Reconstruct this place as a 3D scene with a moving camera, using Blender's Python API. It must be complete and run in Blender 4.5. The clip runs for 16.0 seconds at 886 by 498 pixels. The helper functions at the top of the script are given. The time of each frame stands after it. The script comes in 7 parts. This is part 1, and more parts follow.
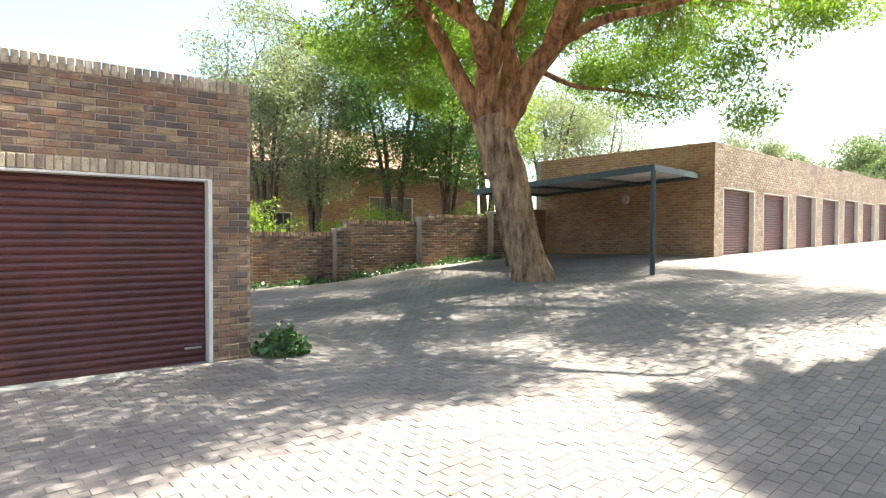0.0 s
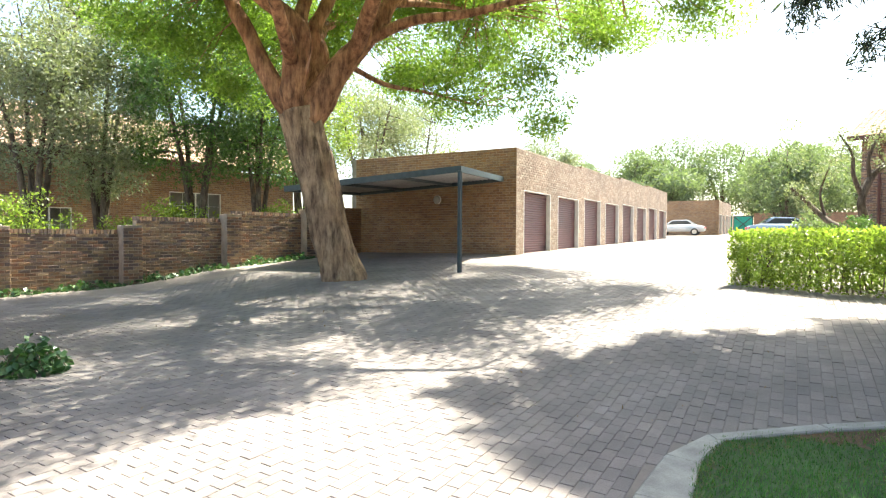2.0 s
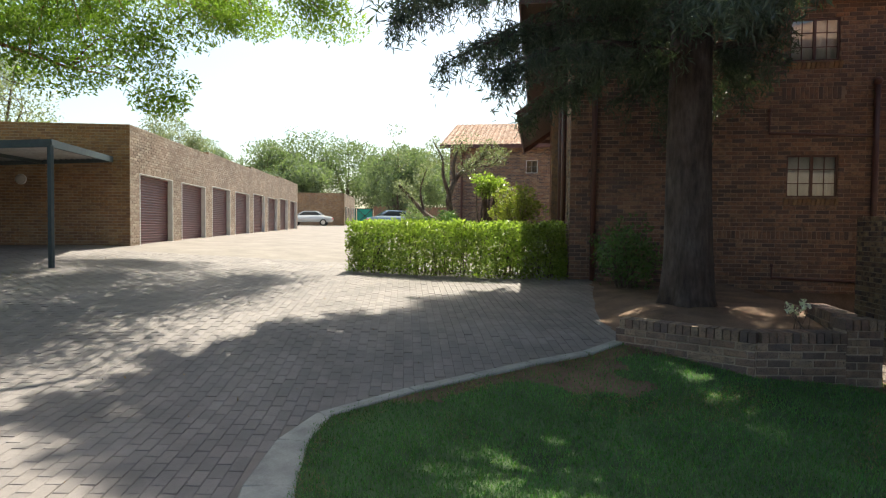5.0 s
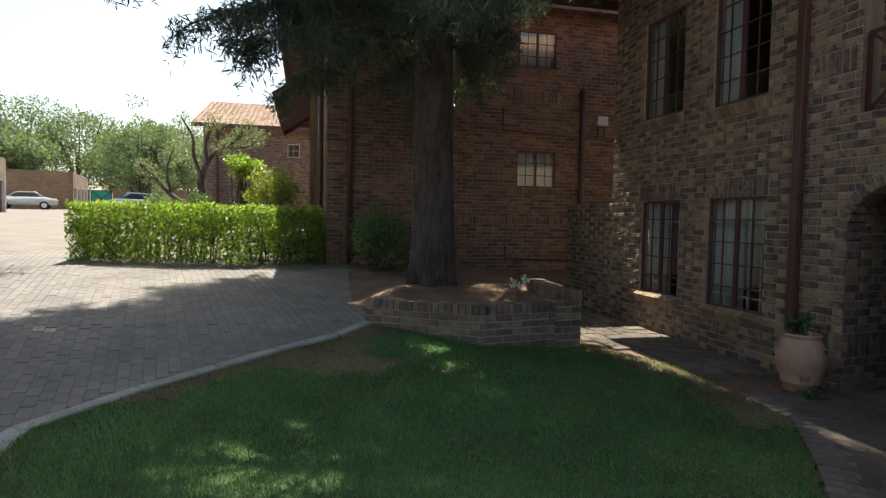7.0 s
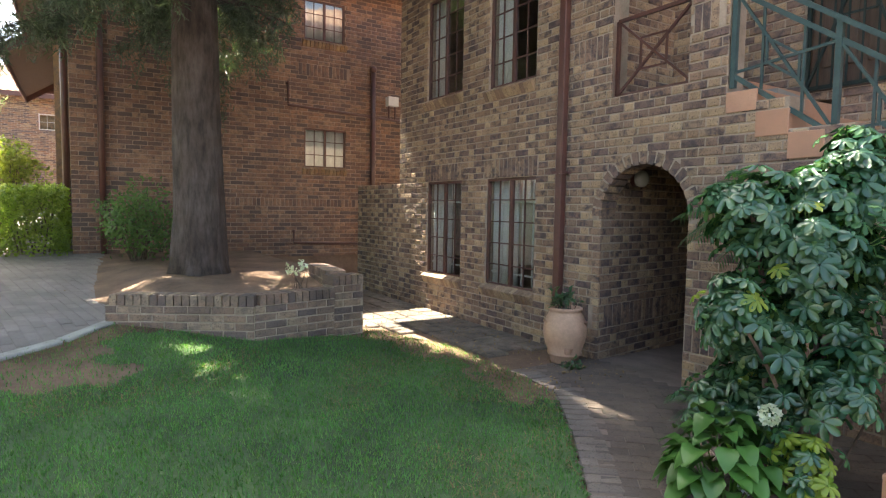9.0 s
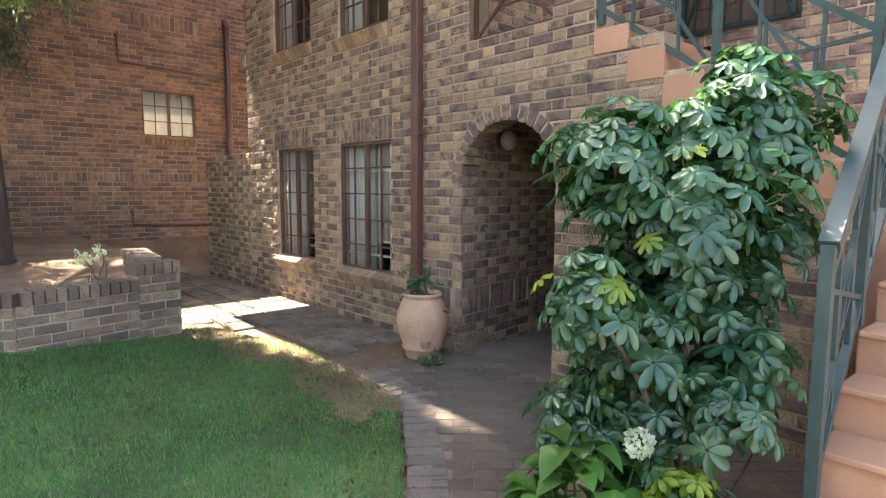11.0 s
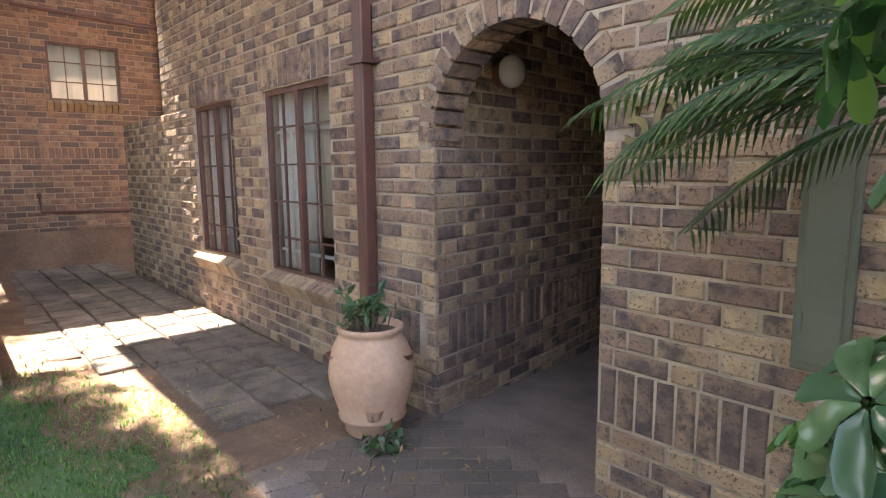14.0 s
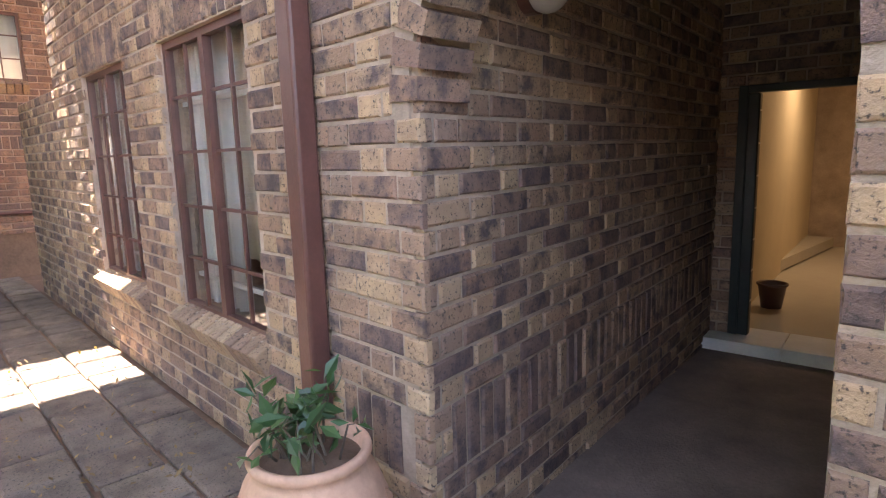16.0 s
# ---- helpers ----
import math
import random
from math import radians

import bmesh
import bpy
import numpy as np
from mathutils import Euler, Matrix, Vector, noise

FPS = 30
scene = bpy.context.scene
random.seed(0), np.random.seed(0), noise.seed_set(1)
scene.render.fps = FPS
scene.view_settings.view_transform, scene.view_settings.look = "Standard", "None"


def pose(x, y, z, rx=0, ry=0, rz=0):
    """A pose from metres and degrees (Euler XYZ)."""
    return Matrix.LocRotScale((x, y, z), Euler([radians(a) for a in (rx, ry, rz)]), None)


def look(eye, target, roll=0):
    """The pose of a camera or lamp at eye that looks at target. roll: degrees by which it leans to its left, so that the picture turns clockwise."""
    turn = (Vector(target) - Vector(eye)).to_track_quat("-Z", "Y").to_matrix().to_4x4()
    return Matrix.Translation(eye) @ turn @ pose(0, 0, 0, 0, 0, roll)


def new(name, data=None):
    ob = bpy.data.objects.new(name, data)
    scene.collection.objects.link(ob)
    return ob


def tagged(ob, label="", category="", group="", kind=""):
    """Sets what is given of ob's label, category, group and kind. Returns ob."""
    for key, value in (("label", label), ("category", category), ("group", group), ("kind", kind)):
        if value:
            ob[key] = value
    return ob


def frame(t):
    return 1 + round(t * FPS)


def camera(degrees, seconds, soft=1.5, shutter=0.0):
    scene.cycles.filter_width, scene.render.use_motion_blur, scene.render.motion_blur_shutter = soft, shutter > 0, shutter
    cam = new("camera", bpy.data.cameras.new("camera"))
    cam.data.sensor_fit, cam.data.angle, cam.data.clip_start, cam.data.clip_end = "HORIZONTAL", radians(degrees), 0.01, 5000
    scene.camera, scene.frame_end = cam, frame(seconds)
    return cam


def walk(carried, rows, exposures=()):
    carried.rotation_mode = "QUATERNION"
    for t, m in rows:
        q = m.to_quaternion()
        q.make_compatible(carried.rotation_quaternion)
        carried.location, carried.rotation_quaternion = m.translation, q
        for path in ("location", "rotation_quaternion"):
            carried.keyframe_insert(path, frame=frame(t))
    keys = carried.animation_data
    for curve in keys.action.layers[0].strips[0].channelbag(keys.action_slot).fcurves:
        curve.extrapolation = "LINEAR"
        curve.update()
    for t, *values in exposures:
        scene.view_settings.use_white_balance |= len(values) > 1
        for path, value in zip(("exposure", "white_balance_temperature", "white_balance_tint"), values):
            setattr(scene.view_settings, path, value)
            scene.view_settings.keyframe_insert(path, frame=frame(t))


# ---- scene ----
cam = camera(73.9, 16.0, soft=1.2)
PATH = [
    (0, (0.056, -0.35, 1.676), (1.036, 1.393, 1.631), 0.2),
    (0.5, (0.181, -0.384, 1.673), (1.258, 1.301, 1.627), 0.3),
    (1, (0.267, -0.357, 1.67), (1.438, 1.263, 1.622), 0.4),
    (1.5, (0.361, -0.347, 1.645), (1.678, 1.158, 1.601), 0.3),
    (2, (0.434, -0.319, 1.641), (1.881, 1.06, 1.599), 0.3),
    (2.5, (0.506, -0.329, 1.655), (2.085, 0.898, 1.61), 0.4),
    (3, (0.516, -0.371, 1.651), (2.221, 0.673, 1.603), 0.5),
    (3.5, (0.512, -0.401, 1.659), (2.31, 0.472, 1.608), 0.6),
    (4, (0.537, -0.43, 1.65), (2.409, 0.274, 1.596), 0.7),
    (4.2, (0.565, -0.439, 1.644), (2.461, 0.194, 1.588), 0.7),
    (6.3, (0.574, -0.513, 1.612), (2.562, -0.712, 1.527), 0.9),
    (6.5, (0.577, -0.553, 1.601), (2.557, -0.822, 1.513), 1.0),
    (7, (0.612, -0.656, 1.588), (2.557, -1.112, 1.489), 1.0),
    (7.5, (0.664, -0.749, 1.594), (2.56, -1.376, 1.487), 1.0),
    (8, (0.754, -0.847, 1.59), (2.597, -1.615, 1.471), 0.9),
    (8.5, (0.846, -0.986, 1.57), (2.619, -1.901, 1.439), 0.9),
    (9, (0.951, -1.163, 1.536), (2.648, -2.213, 1.397), 0.9),
    (9.5, (1.024, -1.399, 1.518), (2.646, -2.559, 1.363), 0.9),
    (10, (1.135, -1.67, 1.473), (2.702, -2.902, 1.305), 0.8),
    (10.2, (1.2, -1.792, 1.46), (2.748, -3.048, 1.292), 0.8),
    (12.3, (2.004, -2.817, 1.413), (3.48, -4.142, 1.155), -0.5),
    (12.5, (2.112, -2.94, 1.368), (3.596, -4.258, 1.121), -0.5),
    (13, (2.358, -3.188, 1.361), (3.842, -4.502, 1.098), -0.5),
    (13.5, (2.603, -3.438, 1.35), (4.093, -4.746, 1.081), -0.6),
    (14, (2.858, -3.678, 1.345), (4.351, -4.98, 1.07), -0.6),
    (14.5, (3.115, -3.906, 1.35), (4.609, -5.206, 1.067), -0.7),
    (15, (3.403, -4.112, 1.343), (4.894, -5.414, 1.055), -0.8),
    (15.5, (3.671, -4.327, 1.325), (5.143, -5.648, 1.03), -0.9),
    (16, (3.933, -4.55, 1.339), (5.371, -5.902, 1.014), -1.7),
]
EXPOSURES = [(0, 2.08, 6900, 1), (2.0, 2.2, 6900, 1), (4.0, 1.53, 6900, 1), (6.5, 0.72, 6800, 2), (7.5, 1.48, 6900, 3), (8.5, 2.43, 7100, 4), (9.0, 2.85, 7300, 5), (10, 3.24, 7450, 6), (12.5, 3.42, 7450, 7), (14.5, 3.68, 7550, 17), (16.0, 4.0, 7450, 21)]
walk(cam, [(t, look(eye, target, roll)) for t, eye, target, roll in PATH], EXPOSURES)

# ---------------------------------------------------------------- world, sun
SUN_EL, SUN_AZ = radians(60.0), radians(2.4)      # azimuth counted from +x towards +y
to_sun = Vector((math.cos(SUN_EL) * math.cos(SUN_AZ), math.cos(SUN_EL) * math.sin(SUN_AZ), math.sin(SUN_EL)))
world = bpy.data.worlds.new("sky")
scene.world = world
world.use_nodes = True
wn = world.node_tree.nodes
sky = wn.new("ShaderNodeTexSky")
sky.sky_type = "NISHITA"
sky.sun_disc = False
sky.sun_elevation = SUN_EL
sky.sun_rotation = math.pi / 2 - SUN_AZ
sky.air_density, sky.dust_density, sky.ozone_density = 1.0, 2.5, 1.0
wn["Background"].inputs["Strength"].default_value = 0.115
world.node_tree.links.new(sky.outputs["Color"], wn["Background"].inputs["Color"])
sun = new("sun", bpy.data.lights.new("sun", "SUN"))
sun.data.energy, sun.data.angle, sun.data.color = 5.0, radians(0.53), (1.0, 0.95, 0.87)
sun.matrix_world = look(tuple(to_sun * 60), (0, 0, 0))

# ---------------------------------------------------------------- materials
def nodes_of(name):
    m = bpy.data.materials.new(name)
    m.use_nodes = True
    return m, m.node_tree.nodes, m.node_tree.links, m.node_tree.nodes["Principled BSDF"]


def ramp(n, stops, mode="LINEAR"):
    r = n.new("ShaderNodeValToRGB")
    r.color_ramp.interpolation = mode
    e = r.color_ramp.elements
    while len(e) < len(stops):
        e.new(0.5)
    for k, (p, c) in enumerate(stops):
        e[k].position = p
        e[k].color = (*c, 1) if len(c) == 3 else c
    return r


def mixer(n, l, blend, fac, a, b):
    m = n.new("ShaderNodeMix")
    m.data_type, m.blend_type = "RGBA", blend
    for k, v in ((0, fac), (6, a), (7, b)):
        if isinstance(v, (int, float)):
            m.inputs[k].default_value = v
        elif isinstance(v, tuple):
            m.inputs[k].default_value = (*v, 1)
        else:
            l.new(v, m.inputs[k])
    return m.outputs[2]


def noise_at(n, l, scale, detail=4.0, rough=0.6, stretch=None):
    g = n.new("ShaderNodeNewGeometry")
    t = n.new("ShaderNodeTexNoise")
    t.inputs["Scale"].default_value, t.inputs["Detail"].default_value, t.inputs["Roughness"].default_value = scale, detail, rough
    if stretch:
        mp = n.new("ShaderNodeMapping")
        mp.inputs["Scale"].default_value = stretch
        l.new(g.outputs["Position"], mp.inputs["Vector"])
        l.new(mp.outputs["Vector"], t.inputs["Vector"])
    else:
        l.new(g.outputs["Position"], t.inputs["Vector"])
    return t.outputs["Fac"]


def piece_random(n, l):
    """A random value for each piece, whether an object of its own or an island of a joined mesh."""
    o, g = n.new("ShaderNodeObjectInfo"), n.new("ShaderNodeNewGeometry")
    a, f = n.new("ShaderNodeMath"), n.new("ShaderNodeMath")
    a.operation, f.operation = "ADD", "FRACT"
    l.new(o.outputs["Random"], a.inputs[0])
    l.new(g.outputs["Random Per Island"], a.inputs[1])
    l.new(a.outputs[0], f.inputs[0])
    return f.outputs[0]


def bump(n, l, b, height, strength, distance=0.01):
    k = n.new("ShaderNodeBump")
    k.inputs["Strength"].default_value, k.inputs["Distance"].default_value = strength, distance
    l.new(height, k.inputs["Height"])
    l.new(k.outputs["Normal"], b.inputs["Normal"])


def plain(name, color, rough=0.6, metal=0.0, vary=0.25, scale=6.0, fine=60.0, relief=0.15, stretch=None):
    """A plain surface with stains at one scale and grain at another."""
    m, n, l, b = nodes_of(name)
    big, small = noise_at(n, l, scale, 5, 0.65, stretch), noise_at(n, l, fine, 3, 0.6, stretch)
    lo, hi = tuple(c * (1 - vary) for c in color), tuple(min(1, c * (1 + vary)) for c in color)
    r = ramp(n, [(0.3, lo), (0.7, hi)])
    l.new(big, r.inputs[0])
    r2 = ramp(n, [(0.3, (1 - vary * 0.5,) * 3), (0.7, (1, 1, 1))])
    l.new(small, r2.inputs[0])
    l.new(mixer(n, l, "MULTIPLY", 1.0, r.outputs[0], r2.outputs[0]), b.inputs["Base Color"])
    b.inputs["Roughness"].default_value, b.inputs["Metallic"].default_value = rough, metal
    if relief:
        bump(n, l, b, small, relief)
    return m


def pieces(name, palette, rough=0.85, speckle=(0.075, 0.062, 0.055), flash=(0.12, 0.11, 0.12), flash_amount=0.5, hue_scale=9.0, relief=0.5, dirt=0.35):
    """Fired pieces: a colour for each, darker flashed patches, dark specks, dust."""
    m, n, l, b = nodes_of(name)
    rnd = piece_random(n, l)
    step = 1.0 / len(palette)
    r = ramp(n, [(k * step, c) for k, c in enumerate(palette)], "CONSTANT")
    l.new(rnd, r.inputs[0])
    fl = ramp(n, [(0.44, (0, 0, 0)), (0.64, (1, 1, 1))])
    l.new(noise_at(n, l, hue_scale, 5, 0.6), fl.inputs[0])
    f2 = n.new("ShaderNodeMath")
    f2.operation = "MULTIPLY"
    l.new(fl.outputs[0], f2.inputs[0])
    f2.inputs[1].default_value = flash_amount
    c = mixer(n, l, "MIX", f2.outputs[0], r.outputs[0], flash)
    sp = ramp(n, [(0.56, (0, 0, 0)), (0.66, (0.92, 0.92, 0.92))])
    grain = noise_at(n, l, 82.0, 3, 0.65)
    l.new(grain, sp.inputs[0])
    c = mixer(n, l, "MIX", sp.outputs[0], c, speckle)
    st = ramp(n, [(0.3, (1 - dirt,) * 3), (0.65, (1.0, 1.0, 1.0))])
    l.new(noise_at(n, l, 1.1, 5, 0.65), st.inputs[0])
    c = mixer(n, l, "MULTIPLY", 1.0, c, st.outputs[0])
    l.new(c, b.inputs["Base Color"])
    b.inputs["Roughness"].default_value = rough
    bump(n, l, b, noise_at(n, l, 42.0, 5, 0.7), relief, 0.012)
    return m


def leaf(name, palette, rough=0.45, through_light=0.35, spec=0.5):
    """Leaves: a colour for each, with light coming through them."""
    m, n, l, b = nodes_of(name)
    rnd = piece_random(n, l)
    r = ramp(n, [(k / max(1, len(palette) - 1), c) for k, c in enumerate(palette)])
    l.new(rnd, r.inputs[0])
    st = ramp(n, [(0.3, (0.7, 0.7, 0.7)), (0.7, (1.15, 1.15, 1.15))])
    l.new(noise_at(n, l, 1.4, 3, 0.6), st.inputs[0])
    c = mixer(n, l, "MULTIPLY", 1.0, r.outputs[0], st.outputs[0])
    l.new(c, b.inputs["Base Color"])
    b.inputs["Roughness"].default_value = rough
    b.inputs["Specular IOR Level"].default_value = spec
    t = n.new("ShaderNodeBsdfTranslucent")
    l.new(mixer(n, l, "MULTIPLY", 1.0, c, (1.6, 1.8, 0.7)), t.inputs["Color"])
    mx = n.new("ShaderNodeMixShader")
    mx.inputs[0].default_value = through_light
    l.new(b.outputs[0], mx.inputs[1])
    l.new(t.outputs[0], mx.inputs[2])
    l.new(mx.outputs[0], n["Material Output"].inputs["Surface"])
    return m


def bark(name, light, dark, scale=14.0, relief=0.9):
    m, n, l, b = nodes_of(name)
    f = noise_at(n, l, scale, 6, 0.7, (1.0, 1.0, 0.22))
    r = ramp(n, [(0.36, dark), (0.62, light)])
    l.new(f, r.inputs[0])
    st = ramp(n, [(0.35, (0.62, 0.55, 0.5)), (0.65, (1.1, 1.1, 1.1))])
    l.new(noise_at(n, l, 2.2, 4, 0.6), st.inputs[0])
    l.new(mixer(n, l, "MULTIPLY", 1.0, r.outputs[0], st.outputs[0]), b.inputs["Base Color"])
    b.inputs["Roughness"].default_value = 0.9
    bump(n, l, b, f, relief, 0.04)
    return m


BRICK_HEADER = pieces("buff_header_brick", [(0.56, 0.385, 0.235), (0.465, 0.31, 0.195), (0.58, 0.41, 0.255), (0.39, 0.25, 0.165), (0.53, 0.355, 0.215), (0.34, 0.22, 0.155)], flash=(0.22, 0.148, 0.12), flash_amount=0.4, hue_scale=11.0, relief=0.9)
BRICK_YELLOW = pieces("dark_flashed_brick", [(0.39, 0.247, 0.165), (0.275, 0.172, 0.13), (0.425, 0.28, 0.185), (0.235, 0.15, 0.123), (0.34, 0.21, 0.148), (0.285, 0.18, 0.137), (0.45, 0.30, 0.195)], flash=(0.108, 0.079, 0.078), flash_amount=0.95, hue_scale=12.0, relief=0.9)
BRICK_BAND = pieces("pale_edge_brick", [(0.60, 0.48, 0.34), (0.50, 0.39, 0.28), (0.66, 0.54, 0.40), (0.36, 0.26, 0.19), (0.55, 0.42, 0.29)], flash_amount=0.35, hue_scale=8.0, relief=0.6)
BRICK_RED = pieces("red_brown_brick", [(0.33, 0.175, 0.115), (0.20, 0.118, 0.092), (0.40, 0.235, 0.155), (0.145, 0.098, 0.085), (0.27, 0.145, 0.10), (0.36, 0.195, 0.125)], flash=(0.145, 0.10, 0.09), flash_amount=0.75, hue_scale=11.0, relief=0.8)
BRICK_BROWN = pieces("brown_stock_brick", [(0.36, 0.22, 0.13), (0.25, 0.16, 0.115), (0.44, 0.30, 0.18), (0.33, 0.175, 0.105), (0.18, 0.125, 0.105)], flash_amount=0.5, relief=0.6)
BRICK_OLD = pieces("weathered_planter_brick", [(0.36, 0.235, 0.165), (0.27, 0.18, 0.135), (0.42, 0.295, 0.205), (0.20, 0.142, 0.118), (0.31, 0.195, 0.14)], flash=(0.14, 0.105, 0.095), flash_amount=0.6, relief=0.9, dirt=0.5)
# full sun on the garage row is put into this pale brick colour
BRICK_PALE = pieces("sunlit_pale_brick", [(0.60, 0.47, 0.36), (0.54, 0.41, 0.31), (0.65, 0.53, 0.41), (0.50, 0.37, 0.28)], flash_amount=0.2, relief=0.5)
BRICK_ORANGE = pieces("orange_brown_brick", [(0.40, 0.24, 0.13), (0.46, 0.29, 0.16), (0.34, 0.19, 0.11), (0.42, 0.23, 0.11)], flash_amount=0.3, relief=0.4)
PAVER = pieces("clay_paver", [(0.26, 0.222, 0.212), (0.235, 0.20, 0.192), (0.275, 0.235, 0.222), (0.225, 0.192, 0.185), (0.25, 0.212, 0.20)], flash=(0.20, 0.172, 0.165), flash_amount=0.4, hue_scale=3.0, dirt=0.35, rough=0.8, relief=0.4, speckle=(0.18, 0.155, 0.148))
SLAB = pieces("concrete_paving_slab", [(0.27, 0.212, 0.165), (0.22, 0.176, 0.142), (0.31, 0.245, 0.188), (0.245, 0.188, 0.148)], flash=(0.11, 0.085, 0.065), flash_amount=0.75, hue_scale=5.0, dirt=0.5, relief=0.9)
TERRACOTTA_TILE = pieces("terracotta_stair_tile", [(0.54, 0.285, 0.18), (0.50, 0.26, 0.165), (0.57, 0.31, 0.20)], flash=(0.44, 0.24, 0.16), flash_amount=0.35, rough=0.55, relief=0.15, dirt=0.25, speckle=(0.45, 0.25, 0.16))
ROOF_TILE = pieces("clay_roof_tile", [(0.56, 0.35, 0.24), (0.50, 0.30, 0.20), (0.60, 0.40, 0.29)], flash_amount=0.2, dirt=0.3)
CREAM_TILE = pieces("cream_floor_tile", [(0.60, 0.54, 0.45), (0.57, 0.51, 0.42)], flash=(0.5, 0.45, 0.38), flash_amount=0.2, rough=0.25, relief=0.03, dirt=0.1, speckle=(0.5, 0.45, 0.36))
MORTAR = plain("mortar", (0.42, 0.325, 0.25), 0.95, vary=0.3, scale=3.0, relief=0.7)
MORTAR_RED = plain("red_mortar", (0.36, 0.25, 0.19), 0.95, vary=0.25, scale=2.0, relief=0.4)
SOIL = plain("bare_soil", (0.19, 0.115, 0.075), 0.95, vary=0.45, scale=1.6, fine=30, relief=0.8)
JOINT_SAND = plain("joint_sand", (0.23, 0.195, 0.175), 0.95, vary=0.2, scale=1.2, fine=40, relief=0.4)
TURF = plain("turf_base", (0.07, 0.115, 0.04), 0.95, vary=0.5, scale=1.0, fine=25, relief=0.8)
KERB = plain("kerb_concrete", (0.38, 0.36, 0.33), 0.9, vary=0.3, scale=3.0, relief=0.5)
PATH_CEMENT = plain("cement_screed", (0.19, 0.14, 0.115), 0.85, vary=0.35, scale=2.5, relief=0.6)
PATH_EDGE = pieces("path_edge_paver", [(0.215, 0.17, 0.145), (0.18, 0.145, 0.125), (0.24, 0.19, 0.16)], flash=(0.14, 0.11, 0.095), flash_amount=0.4, dirt=0.4, rough=0.85)
PATH_PAVER = pieces("brown_path_paver", [(0.155, 0.115, 0.092), (0.13, 0.10, 0.082), (0.175, 0.128, 0.10)], flash=(0.10, 0.08, 0.068), flash_amount=0.4, dirt=0.4, rough=0.85)
MAROON = plain("maroon_roller_door_paint", (0.115, 0.038, 0.036), 0.42, vary=0.22, scale=2.5, fine=20, relief=0.05)
WHITE = plain("white_paint", (0.72, 0.70, 0.66), 0.55, vary=0.12, scale=4.0, relief=0.1)
BROWN_STEEL = plain("brown_steel_paint", (0.115, 0.048, 0.038), 0.4, vary=0.25, scale=5.0, relief=0.08)
GREEN_STEEL = plain("green_steel_paint", (0.048, 0.082, 0.085), 0.35, vary=0.25, scale=7.0, relief=0.08)
DARK_GREEN = plain("dark_green_steel_paint", (0.012, 0.024, 0.022), 0.4, vary=0.25, scale=7.0, relief=0.08)
SHEET = plain("galvanised_sheet", (0.36, 0.37, 0.38), 0.5, 0.4, vary=0.25, scale=2.0, relief=0.1)
BLUE_STEEL = plain("blue_grey_steel_paint", (0.05, 0.075, 0.085), 0.45, vary=0.25, scale=6.0, relief=0.08)
TEAL = plain("teal_gate_paint", (0.02, 0.33, 0.25), 0.45, vary=0.2, scale=4.0, relief=0.05)
POT_CLAY = plain("pale_terracotta", (0.57, 0.345, 0.235), 0.75, vary=0.18, scale=5.0, fine=40, relief=0.25)
DARK_WOOD = plain("dark_wood", (0.10, 0.06, 0.04), 0.6, vary=0.35, scale=3.0, stretch=(6, 6, 0.6))
CREAM_WALL = plain("cream_plaster", (0.66, 0.55, 0.38), 0.8, vary=0.06, scale=1.5, relief=0.05)
# plaster with the dimness of the interiors put into its colour
DARK_ROOM = plain("shade_darkened_plaster", (0.30, 0.28, 0.25), 0.9, vary=0.1, scale=1.5, relief=0.05)
CURTAIN = plain("white_curtain_cloth", (0.74, 0.73, 0.70), 0.9, vary=0.08, scale=8.0, relief=0.1)
TAN_CLOTH = plain("tan_blind_cloth", (0.50, 0.43, 0.36), 0.9, vary=0.1, scale=8.0, relief=0.1)
BROWN_CLOTH = plain("brown_curtain_cloth", (0.20, 0.155, 0.14), 0.9, vary=0.15, scale=8.0, relief=0.1)
METER_PAINT = plain("grey_green_cabinet_paint", (0.125, 0.135, 0.10), 0.5, vary=0.12, scale=3.0, relief=0.05)
BROWN_PLASTIC = plain("brown_plastic", (0.10, 0.045, 0.03), 0.4, vary=0.1)
RED_PAINT = plain("red_paint", (0.62, 0.03, 0.025), 0.35, vary=0.1)
BRASS = plain("dull_brass", (0.21, 0.17, 0.08), 0.5, 0.4, vary=0.3, scale=20)
CHROME = plain("worn_steel", (0.55, 0.55, 0.55), 0.3, 1.0, vary=0.1)
OPAL = plain("opal_glass", (0.42, 0.40, 0.37), 0.08, vary=0.05, relief=0.0)
BARK_RED = bark("reddish_bark", (0.52, 0.27, 0.14), (0.12, 0.05, 0.028), 9.0, 1.0)
BARK_TAN = bark("tan_fissured_bark", (0.48, 0.325, 0.20), (0.11, 0.066, 0.04), 7.0, 1.0)
BARK_DARK = bark("dark_conifer_bark", (0.14, 0.11, 0.095), (0.06, 0.045, 0.04), 12.0, 1.0)
BARK_GREY = bark("grey_bark", (0.20, 0.16, 0.12), (0.07, 0.05, 0.04), 14.0, 0.7)
LEAF_TREE = leaf("feathery_green_leaf", [(0.14, 0.21, 0.05), (0.19, 0.265, 0.065), (0.11, 0.17, 0.045), (0.24, 0.30, 0.10)], 0.5, 0.58)
LEAF_DARK = leaf("dark_green_leaf", [(0.075, 0.14, 0.055), (0.125, 0.195, 0.08), (0.055, 0.105, 0.042)], 0.42, 0.42)
LEAF_OLIVE = leaf("grey_olive_leaf", [(0.21, 0.235, 0.16), (0.30, 0.315, 0.23), (0.15, 0.18, 0.12)], 0.5, 0.28)
